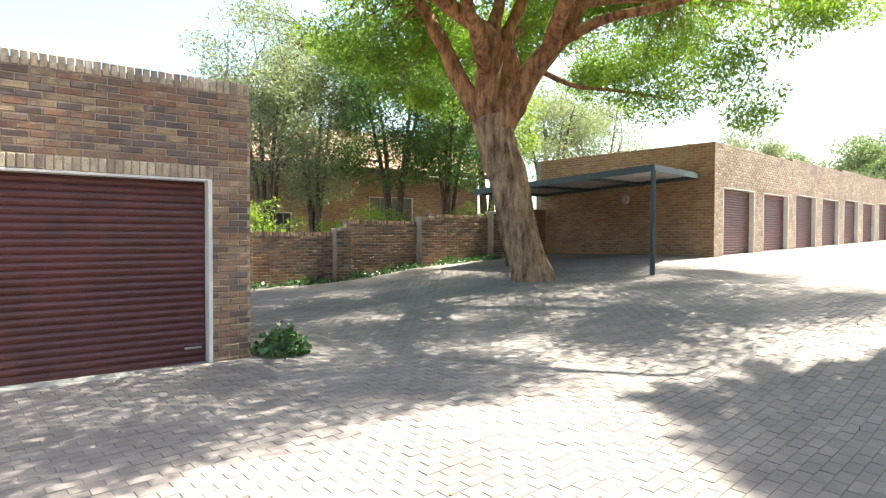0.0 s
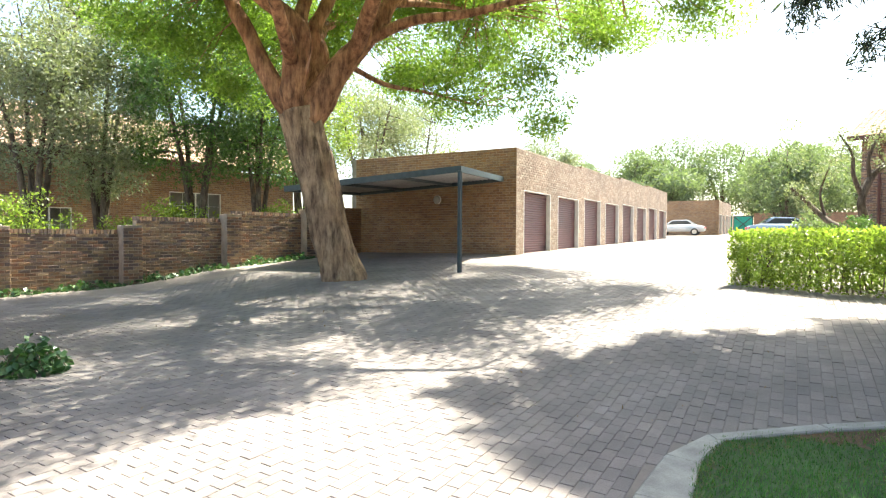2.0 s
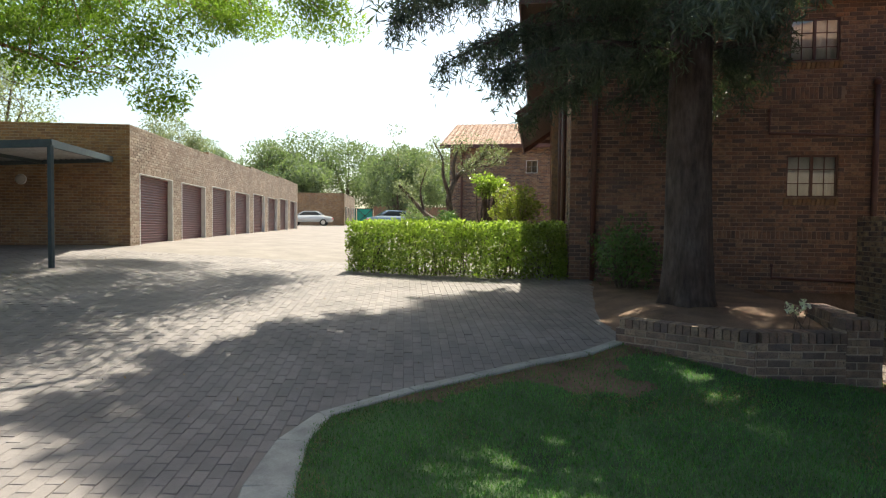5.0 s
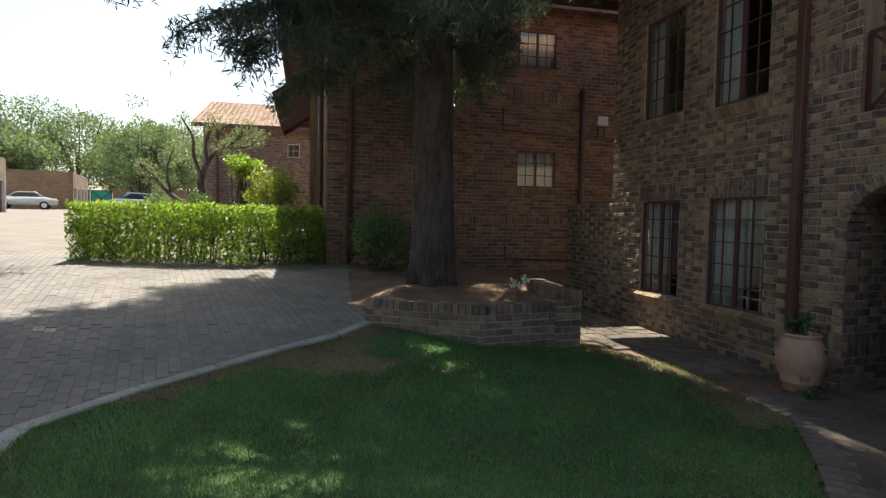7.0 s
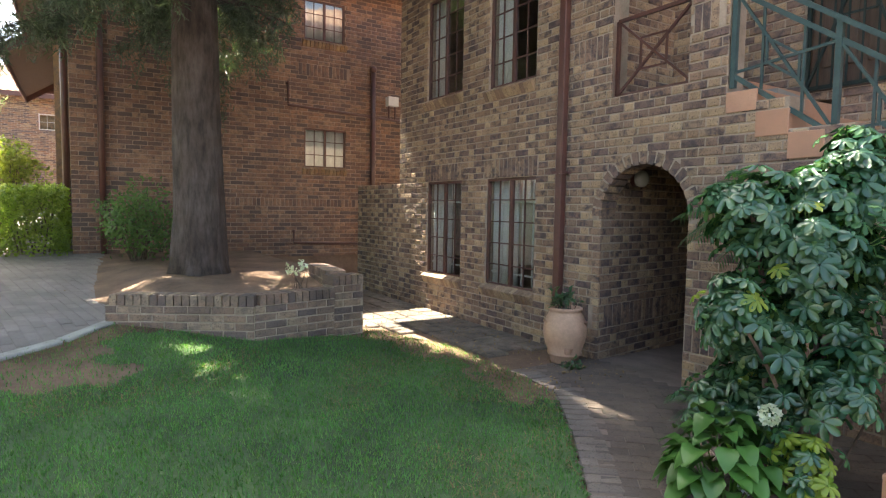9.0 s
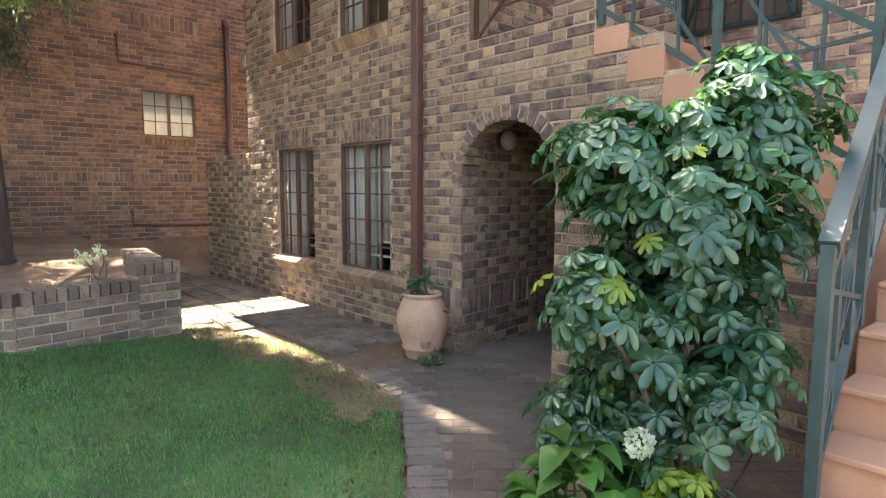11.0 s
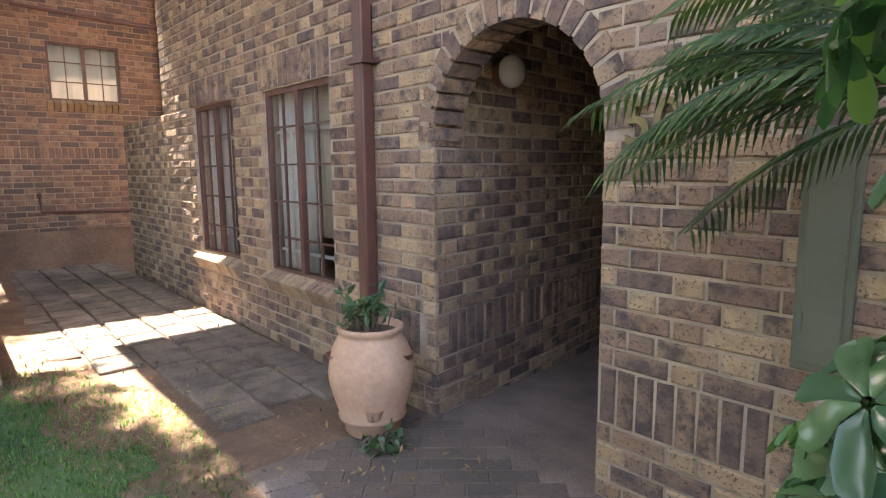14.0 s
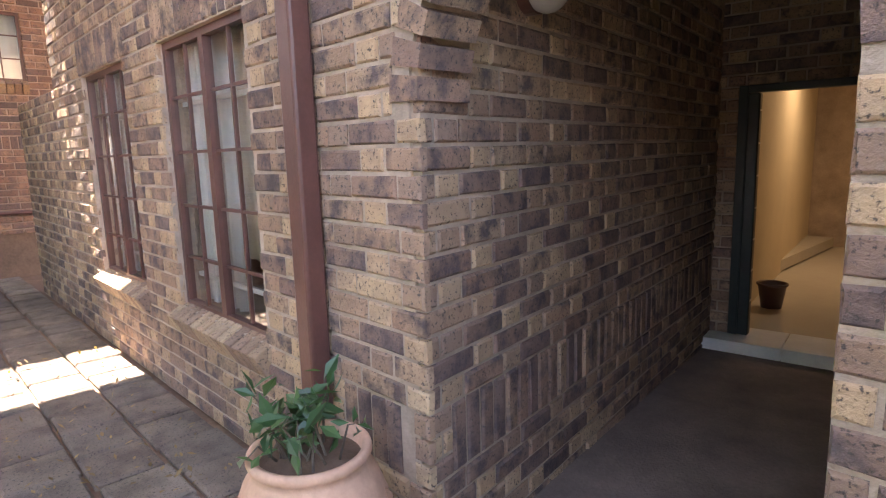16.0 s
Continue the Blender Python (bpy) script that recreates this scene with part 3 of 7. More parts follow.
def on_lawn(x, y):
    return -1.2 < x < 7.85 and lawn_y(x) < y < kerb_y(x) - kerb_width(x) + 0.02 and not (y < -1.4 and x > planter_x(y) + 0.05)


def lawn_edge(x, y):
    return min(kerb_y(x) + 0.22 - y + (0.0 if x < 5.6 else -0.3), (y - lawn_y(x)) * 0.8 + max(0.0, min(0.5, (4.6 - x))), (planter_x(y) - x) if y < -1.4 else 9.0)


def bare(x, y):
    if ((x - 6.65) / 0.6) ** 2 + ((y + 0.85) / 0.75) ** 2 < 0.75 + 1.4 * noise.noise((x * 2.6, y * 2.6, 9.0)):
        return True
    return lawn_edge(x, y) < (0.36 if x > 5.7 and y > -3.0 else 0.05 if y > -1.0 else 0.24 if x > 2.0 else 0.16) + 0.36 * noise.noise((x * 1.3, y * 1.3, 5.0)) + 0.22 * noise.noise((x * 5.5, y * 5.5, 1.0)) + (0.12 if x > 4.4 else 0.0)


lawn = sheet("lawn", steps((-1.2, 7.9, 180)), steps((-4.7, 1.5, 124)), 0.012, TURF, "short green turf", "lawn", lambda x, y: on_lawn(x, y) and not bare(x, y))
sheet("ground_lawn_edge", steps((-1.2, 7.9, 180)), steps((-4.7, 1.5, 124)), 0.008, SOIL, "bare reddish soil along the worn lawn edge", "soil", lambda x, y: on_lawn(x, y) and bare(x, y))

rng = np.random.default_rng(7)
P = rng.uniform((-1.2, -4.7), (7.9, 1.5), (190000, 2))
keep = [(x, y, ground_z(x, y) + 0.01) for x, y in P if on_lawn(x, y) and rng.uniform() < (1.0 if not bare(x, y) else 0.3)]
gp = np.array(keep)
k = len(gp)
ang, lean_ = rng.uniform(0, 2 * math.pi, k), rng.uniform(0.1, 0.75, k)
hgt, wid = rng.uniform(0.015, 0.042, k), rng.uniform(0.0025, 0.0055, k)
d = np.stack([np.cos(ang), np.sin(ang), np.zeros(k)], 1)
s = np.stack([-np.sin(ang), np.cos(ang), np.zeros(k)], 1)
tip = gp + d * (hgt * lean_)[:, None] + np.array([0, 0, 1.0]) * hgt[:, None]
gv = np.stack([gp - s * wid[:, None], gp + s * wid[:, None], tip], 1).reshape(-1, 3).tolist()
tagged(raw("grass", gv, [(3 * i, 3 * i + 1, 3 * i + 2) for i in range(k)], GRASS), "short mown green lawn grass, thin near the edges", "grass", kind="stuff")

# dry straw in the worn turf
P = rng.uniform((0.5, -4.7), (7.9, 1.5), (80000, 2))
dp_ = np.array([(x, y, ground_z(x, y) + 0.01) for x, y in P if on_lawn(x, y) and (lawn_edge(x, y) < 0.6 + 0.4 * noise.noise((x * 1.7, y * 1.7, 2.0)) or noise.noise((x * 1.1, y * 1.1, 8.0)) > 0.12 + 0.25 * rng.uniform())])
k = len(dp_)
ang, hgt, wid = rng.uniform(0, 2 * math.pi, k), rng.uniform(0.008, 0.03, k), rng.uniform(0.002, 0.0045, k)
d = np.stack([np.cos(ang), np.sin(ang), np.zeros(k)], 1)
s = np.stack([-np.sin(ang), np.cos(ang), np.zeros(k)], 1)
tip = dp_ + d * rng.uniform(0.02, 0.07, k)[:, None] + np.array([0, 0, 1.0]) * hgt[:, None]
gv = np.stack([dp_ - s * wid[:, None], dp_ + s * wid[:, None], tip], 1).reshape(-1, 3).tolist()
tagged(raw("dry_grass", gv, [(3 * i, 3 * i + 1, 3 * i + 2) for i in range(k)], leaf("straw_blade", [(0.26, 0.17, 0.08), (0.18, 0.12, 0.06), (0.33, 0.24, 0.12), (0.12, 0.15, 0.05)], 0.8, 0.2)), "thin dry brown straw in the worn turf", "grass", kind="stuff")

# cement path into the arch, with a header row of pavers along the lawn
sheet("path", steps((-1.2, 6.4, 76)), steps((-9.4, -2.4, 70)), 0.004, PATH_CEMENT, "brown-grey cement path leading into the arch", "path",
      lambda x, y: y < lawn_y(x) - 0.02 and (x < 5.35 or y < -5.66) and y > -9.4)

# ---------------------------------------------------------------- main house, ground and first floor


def U(x):
    return EAST - x


WIN = [(8.68, 7.72, 0.53, 1.96), (7.16, 6.18, 0.53, 1.96)]
WIN_UP = [(8.70, 7.74, 3.15, 4.60), (7.14, 6.22, 3.08, 4.53)]
openings = [(U(a), U(b), c, d) for a, b, c, d in WIN + WIN_UP] + [(U(5.10), U(4.23), 2.63, 5.0)]
bands = [(U(a) - 0.04, U(b) + 0.04, d, d + 0.17) for a, b, c, d in WIN] + [(U(5.62), U(5.24), 0.34, 0.595), (U(4.16), U(2.35), 0.34, 0.595),
         (U(5.62), U(5.14), 3.06, 3.315), (U(4.2), U(3.9), 3.06, 3.315)]
openings += [(U(3.868), U(2.298), 2.38, 6.1), (U(3.368), U(2.298), 2.13, 2.5), (U(2.918), U(2.298), 1.87, 2.5), (U(2.568), U(2.298), 1.62, 2.5)]
main_wall, MM, mo = brick_wall("wall_main_front", "yellow and dark flashed face-brick house wall with a brick arch", (EAST, FACE_Y, 0), (0, 1, 0), EAST - 2.298, 6.1, BRICK_YELLOW,
                               openings=openings, bands=bands, arches=[(U(4.69), 0.525, 1.47, 0.115)], brick_arches=[(U(4.668), 0.503, 1.47, 0.115)],
                               near=lambda u, v, L, h: 3.75 < u < 6.3 and v < 2.15)
arch_ring(main_wall, MM, U(4.668), 0.507, 1.47, 0.115, BRICK_YELLOW)
# low yard wall that carries the front on towards the next block
low_wall, LM, _ = brick_wall("wall_yard", "dark damp-stained face-brick yard wall", (11.25, FACE_Y - 0.003, 0), (0, 1, 0), 1.69, 1.9, BRICK_YELLOW)

# shell of the main house
bm = bmesh.new()
box(bm, 9.33, 9.55, -13.5, -5.87, -0.1, 6.1)
tagged(part("wall_main_east", bm, MORTAR), "brown brick end wall of the house", "wall", kind="structure")
bm = bmesh.new()
box(bm, -4.0, 9.55, -13.7, -13.5, -0.1, 6.1)
tagged(part("wall_main_back", bm, MORTAR), "brown brick back wall of the house", "wall", kind="structure")
bm = bmesh.new()
box(bm, 5.95, 9.32, -13.4, -5.88, -0.02, 0.1)
tagged(part("floor_ground", bm, CREAM_TILE), "pale tiled floor of the rooms", "floor", kind="structure")
bm = bmesh.new()
box(bm, 3.9, 9.32, -13.4, -5.88, 2.47, 2.6)
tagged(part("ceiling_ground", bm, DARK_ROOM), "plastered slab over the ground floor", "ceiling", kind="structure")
bm = bmesh.new()
BACK0 = -6.85
box(bm, 5.32, 9.32, -13.4, -5.88, 5.3, 5.4)
box(bm, -4.0, 5.32, -13.4, BACK0 - 0.25, 5.3, 5.4)
tagged(part("ceiling_first", bm, DARK_ROOM), "plastered ceiling of the first floor", "ceiling", kind="structure")
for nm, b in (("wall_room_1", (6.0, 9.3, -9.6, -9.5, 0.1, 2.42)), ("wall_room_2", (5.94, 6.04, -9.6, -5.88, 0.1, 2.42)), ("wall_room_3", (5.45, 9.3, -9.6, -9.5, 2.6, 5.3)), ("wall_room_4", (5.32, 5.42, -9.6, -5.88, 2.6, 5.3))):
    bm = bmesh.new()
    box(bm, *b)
    tagged(part(nm, bm, DARK_ROOM), "plastered room wall, coloured dim for indoor shade", "wall", kind="structure")

# passage through the arch: skewed side walls, end wall with the door
PD = Vector((0.15, -0.9887, 0))
pn = Vector((-PD.y, PD.x, 0))                      # to the east
p_left = Vector((5.182, FACE_Y - 0.002, -0.16))
side_n = -pn
pass_wall, PM, _ = brick_wall("wall_passage_east", "dark flashed face-brick side wall of the passage", tuple(p_left + PD * 0.012), tuple(side_n), 3.28, 2.63, BRICK_YELLOW, thick=0.06,
                              bands=[(0.1, 3.28, 0.48, 0.72)], near=lambda u, v, L, h: u < 1.15 and v < 2.25)
brick_wall("wall_landing_side", "face-brick side wall of the upper landing", (5.318, -5.87, 2.55), (-1, 0, 0), 0.97, 2.8, BRICK_YELLOW, thick=0.03)
# end wall of the passage with the open flat door
end_o = p_left + PD * 3.29 + Vector((0, 0, 0.04))
end_wall, EM, eo = brick_wall("wall_passage_end", "dark face-brick end wall of the passage with a doorway", tuple(end_o), tuple(-PD), 1.9, 2.63, BRICK_YELLOW, thick=0.2, openings=[(0.13, 0.99, 0.085, 1.84)])
pw_o = p_left + PD * 3.29 - pn * 1.16
bm = bmesh.new()
west_wall, WM, _ = brick_wall("wall_passage_west", "dark face-brick side wall of the passage", tuple(pw_o), tuple(pn), 2.98, 2.63, BRICK_YELLOW, thick=0.2)
bm = bmesh.new()
box(bm, -0.1, 1.5, 2.56, 2.70, -0.2, 3.0, EM @ Matrix.Translation((0, 0, 0)))
tagged(part("ceiling_passage", bm, DARK_ROOM), "passage ceiling in plaster darkened for shade", "ceiling", kind="structure")

# threshold, dark green gate frame and opened door leaf
th = thing("threshold", "raised white tiled door threshold in the passage", "threshold", kind="structure")
for a, b in ((0.0, 0.5), (0.506, 1.05)):
    bm = bmesh.new()
    box(bm, a, b, -0.02, 0.089, -0.21, 0.2, EM, 0.004)
    part("tile", bm, WHITE, th)
gate_frame = thing("security_gate", "dark green steel security gate folded open in the doorway", "gate")
bm = bmesh.new()
box(bm, 0.13, 0.19, 0.085, 1.845, -0.06, 0.02, EM, 0.004)
part("jamb", bm, DARK_GREEN, gate_frame)
bm = bmesh.new()
box(bm, 0.19, 0.99, 1.795, 1.845, -0.06, 0.02, EM, 0.004)
part("head", bm, DARK_GREEN, gate_frame)
bm = bmesh.new()
box(bm, 0.193, 0.27, 0.1, 1.79, -0.03, 0.05, EM, 0.01)
gl = part("folded_lattice", bm, DARK_GREEN, gate_frame)
for k in range(7):
    bm = bmesh.new()
    box(bm, 0.27, 0.273, 0.35 + k * 0.22, 0.36 + k * 0.22, -0.025, 0.045, EM)
    part("slot", bm, CHROME, gl)
hall = EM @ Matrix.Translation((0, 0, -0.2))
for nm, b, mat, lab, cat in (("floor_hall", (-0.8, 1.3, 0.03, 0.083, -4.6, 0.03), CREAM_TILE, "cream tiled hallway floor", "floor"),
                        ("ceiling_hall", (-0.8, 1.3, 2.36, 2.41, -4.6, 0), WHITE, "white hallway ceiling", "ceiling"),
                        ("wall_hall_west", (1.2, 1.3, 0.083, 2.36, -4.6, 0), CREAM_WALL, "cream plastered hallway wall", "wall"),
                        ("wall_hall_east", (0.0, 0.1, 0.083, 2.36, -4.6, 0), CREAM_WALL, "cream plastered hallway wall", "wall"),
                        ("wall_hall_end", (0.1, 1.2, 0.083, 2.36, -4.6, -4.5), CREAM_WALL, "cream plastered hallway end wall", "wall")):
    bm = bmesh.new()
    box(bm, *b, hall)
    tagged(part(nm, bm, mat), lab, cat, kind="structure")
# added warm fill under the hall ceiling, with no fitting, to lift the dark doorway
lamp = new("hall_fill_light", bpy.data.lights.new("hall_fill", "AREA"))
lamp.data.energy, lamp.data.size, lamp.data.color = 0.95, 0.5, (1.0, 0.80, 0.55)
lamp.matrix_world = hall @ Matrix.Translation((0.65, 2.33, -2.4)) @ pose(0, 0, 0, -90, 0, 0)
bk = thing("bucket", "brown plastic bucket standing on the hallway tiles", "bucket")
bm = lathe(bmesh.new(), [(0.001, 0.0), (0.10, 0.0), (0.135, 0.235), (0.15, 0.24), (0.15, 0.262), (0.137, 0.262), (0.128, 0.24), (0.095, 0.015), (0.001, 0.015)], sides=24)
bo = part("body", bm, BROWN_PLASTIC, bk, smooth=True)
bk.matrix_basis = Matrix.Translation(hall @ Vector((0.26, 0.083, -0.75))) @ Matrix.Scale(0.8, 4)
door = thing("door", "brown wooden flat door standing open into the hall", "door")
bm = bmesh.new()
box(bm, -0.8, 0.0, 0, 2.0, -0.02, 0.02, hall @ Matrix.Translation((1.02, 0.09, -0.02)) @ Matrix.Rotation(radians(-92), 4, "Y"), 0.004)
dl = part("leaf", bm, DARK_WOOD, door)
bm = tube(bmesh.new(), [hall @ Vector((0.99, 1.12, -0.74)), hall @ Vector((0.93, 1.12, -0.74)), hall @ Vector((0.93, 1.12, -0.62))], 0.01)
part("handle", bm, BRASS, dl, "brass lever handle", True)


# ---------------------------------------------------------------- windows
def steel_window(label, m, w, h, cols, rows, sash, sill=True, glow=None, frame_mat=None, deep=0.07, bars=False):
    """A painted steel window: outer frame, middle post, glazing bars, one pane for each light, brick sill."""
    fm = frame_mat or BROWN_STEEL
    win = tagged(new("window"), label, "window", kind="structure")
    win.matrix_basis = m
    t = 0.035
    bm = bmesh.new()
    for a in ((0, t, 0, h), (w - t, w, 0, h), (t, w - t, 0, t), (t, w - t, h - t, h)):
        box(bm, *a, -deep, -deep + 0.04)
    fr = part("window_frame", bm, fm, win)
    if sash:
        bm = bmesh.new()
        box(bm, w / 2 - 0.024, w / 2 + 0.024, t, h - t, -deep + 0.002, -deep + 0.044)
        part("mullion", bm, fm, win)
    for c in range(1, cols):
        x = w * c / cols
        if sash and abs(x - w / 2) < 0.03:
            continue
        bm = bmesh.new()
        box(bm, x - 0.007, x + 0.007, t, h - t, -deep + 0.01, -deep + 0.028)
        part("glazing_bar", bm, fm, win)
    for r in range(1, rows):
        y = h * r / rows
        bm = bmesh.new()
        box(bm, t, w - t, y - 0.007, y + 0.007, -deep + 0.008, -deep + 0.026)
        part("glazing_bar", bm, fm, win)
    for c in range(cols):
        for r in range(rows):
            x0, x1, y0, y1 = w * c / cols, w * (c + 1) / cols, h * r / rows, h * (r + 1) / rows
            tilt = random.Random(c * 7 + r).uniform(-0.002, 0.002)
            p = raw("pane", [(x0, y0, -deep + 0.020 + tilt), (x1, y0, -deep + 0.020 - tilt), (x1, y1, -deep + 0.020 - tilt), (x0, y1, -deep + 0.020 + tilt)], [(0, 1, 2, 3)], GLASS_PANE, win)
            p.visible_shadow = False
    if bars:
        for c in range(1, 5):
            x = w * c / 5 + 0.05
            if x > w - 0.05:
                continue
            bm = bmesh.new()
            bar(bm, (x, 0.04, -0.10), (x, h - 0.04, -0.10), 0.014)
            part("burglar_bar", bm, WHITE, win, "white burglar bar")
        for y in (0.17, h - 0.3):
            bm = bmesh.new()
            bar(bm, (0.03, y, -0.105), (w - 0.03, y, -0.105), 0.022)
            part("burglar_bar", bm, WHITE, win, "white burglar bar")
    return win


def pane_material():
    m, n, l, b = nodes_of("pane_glass")
    out = n["Material Output"]
    clear, gloss, mx, fr = n.new("ShaderNodeBsdfTransparent"), n.new("ShaderNodeBsdfGlossy"), n.new("ShaderNodeMixShader"), n.new("ShaderNodeLayerWeight")
    clear.inputs["Color"].default_value = (0.88, 0.91, 0.90, 1)
    gloss.inputs["Roughness"].default_value = 0.015
    fr.inputs["Blend"].default_value = 0.5
    p, k = n.new("ShaderNodeMath"), n.new("ShaderNodeMath")
    p.operation, k.operation = "POWER", "MULTIPLY_ADD"
    p.inputs[1].default_value = 3.0
    k.inputs[1].default_value, k.inputs[2].default_value = 0.75, 0.15
    l.new(fr.outputs["Facing"], p.inputs[0])
    l.new(p.outputs[0], k.inputs[0])
    l.new(k.outputs[0], mx.inputs[0])
    l.new(clear.outputs[0], mx.inputs[1])
    l.new(gloss.outputs[0], mx.inputs[2])
    l.new(mx.outputs[0], out.inputs["Surface"])
    return m


GLASS_PANE = pane_material()


def curtain(label, m, x0, x1, y0, y1, z, folds=7, deep=0.03, cloth=None):
    k = folds * 6
    verts, faces = [], []
    for i in range(k + 1):
        x = x0 + (x1 - x0) * i / k
        w = z + deep * math.sin(i / k * folds * 2 * math.pi) * (0.7 + 0.3 * math.sin(i))
        for t in (0.0, 0.012):
            verts += [tuple(m @ Vector((x, y0, w - t))), tuple(m @ Vector((x, y1, w - t)))]
    for i in range(k):
        a, b = 4 * i, 4 * i + 4
        faces += [(a, b, b + 1, a + 1), (a + 3, b + 3, b + 2, a + 2), (a, a + 2, b + 2, b), (a + 1, b + 1, b + 3, a + 3)]
    return tagged(raw("curtain", verts, faces, cloth or CURTAIN, smooth=True), label, "curtain")


def brick_sill(m, w, drop=0.0, mat=None, parent=None):
    """Sloping bricks on edge under a window, a little proud of the wall."""
    a = -0.04
    while a + BRICK_H < w + 0.05:
        bm = bmesh.new()
        box(bm, a, a + BRICK_H, -0.125, 0.0, -0.06, 0.085, m @ Matrix.Rotation(radians(28), 4, "X"), 0.006)
        part("brick", bm, mat or BRICK_HEADER, parent)
        a += BRICK_H + JOINT


for k, (a, b, c, d) in enumerate(WIN + WIN_UP):
    c, d = round(c / COURSE) * COURSE, round(d / COURSE) * COURSE
    m = MM @ Matrix.Translation((U(a), c, 0))
    w, h = a - b, d - c
    steel_window("brown steel window with small panes and white burglar bars" if k < 2 else "brown steel upstairs window with small panes", m, w, h, 4, 5, True, bars=k < 2)
    sill = tagged(new("window_sill"), "sloping face-brick window sill", "window sill", kind="structure")
    brick_sill(m, w, parent=sill)
    if k < 2:
        curtain("white curtain drawn behind one half of the window", m, 0.0, w * 0.52, 0.02, h, -0.14, 5, 0.018)
        curtain("brown curtain behind the other half of the window" if k == 0 else "tan cloth blind behind the other half of the window", m, w * 0.53, w, 0.3, h, -0.15, 4, 0.014, BROWN_CLOTH if k == 0 else TAN_CLOTH)
    else:
        curtain("white curtain drawn aside inside the upstairs window", m, 0.0, w * 0.3, 0.02, h, -0.16, 4)

# roof over the main house, out of view, with deep eaves
def gable_roof(name, label, x0, x1, y0, y1, eave, rise, along, mat, over=0.0, tiles=True):
    """A pitched tile roof: two slopes in courses, boarded eaves and fascia."""
    r = thing(name, label, "roof", kind="structure")
    t = 0.06
    bm = bmesh.new()
    if along == "x":
        ym = (y0 + y1) / 2
        prof = [(y0, eave), (ym, eave + rise), (y1, eave)]
        mk = lambda s, p, q: Vector((s, p, q))
        s0, s1 = x0, x1
    else:
        xm = (x0 + x1) / 2
        prof = [(x0, eave), (xm, eave + rise), (x1, eave)]
        mk = lambda s, p, q: Vector((p, s, q))
        s0, s1 = y0, y1
    for (pa, qa), (pb, qb) in zip(prof, prof[1:]):
        rows_n = max(4, int(math.hypot(pb - pa, qb - qa) / 0.34))
        lo, hi = ((pa, qa), (pb, qb)) if qa < qb else ((pb, qb), (pa, qa))
        for k in range(rows_n):
            f0, f1 = k / rows_n, (k + 1.12) / rows_n
            p0, q0 = lo[0] + (hi[0] - lo[0]) * f0, lo[1] + (hi[1] - lo[1]) * f0
            p1, q1 = lo[0] + (hi[0] - lo[0]) * f1, lo[1] + (hi[1] - lo[1]) * f1
            n_t = max(1, int((s1 - s0) / 0.3))
            for j in range(n_t):
                a, b = s0 + (s1 - s0) * j / n_t, s0 + (s1 - s0) * (j + 0.97) / n_t
                c = (a + b) / 2
                v = [bm.verts.new(mk(*w)) for w in ((a, p0, q0 + t), (c, p0, q0 + t + 0.045), (b, p0, q0 + t), (b, p1, q1 + t - 0.03), (c, p1, q1 + t + 0.015), (a, p1, q1 + t - 0.03), (a, p0, q0 + 0.02), (b, p0, q0 + 0.02))]
                for f in ((0, 1, 4, 5), (1, 2, 3, 4), (0, 6, 7, 2, 1)):
                    bm.faces.new([v[i] for i in f])
    part("tile_slopes", bm, mat, r)["kind"] = "stuff"
    bm = bmesh.new()
    v = [bm.verts.new(mk(s, p, q)) for s in (s0, s1) for p, q in prof]
    bm.faces.new((v[0], v[1], v[4], v[3]))
    bm.faces.new((v[1], v[2], v[5], v[4]))
    part("boarding", bm, DARK_WOOD, r)
    bm = bmesh.new()
    for p, q in (prof[0], prof[2]):
        a, b = mk(s0, p, q - 0.06), mk(s1, p, q - 0.06)
        bar(bm, a, b, 0.03, 0.2)
    for s in (s0, s1):
        for (pa, qa), (pb, qb) in zip(prof, prof[1:]):
            bar(bm, mk(s, pa, qa - 0.06), mk(s, pb, qb - 0.06), 0.03, 0.2)
    part("fascia", bm, BROWN_STEEL, r)
    return r


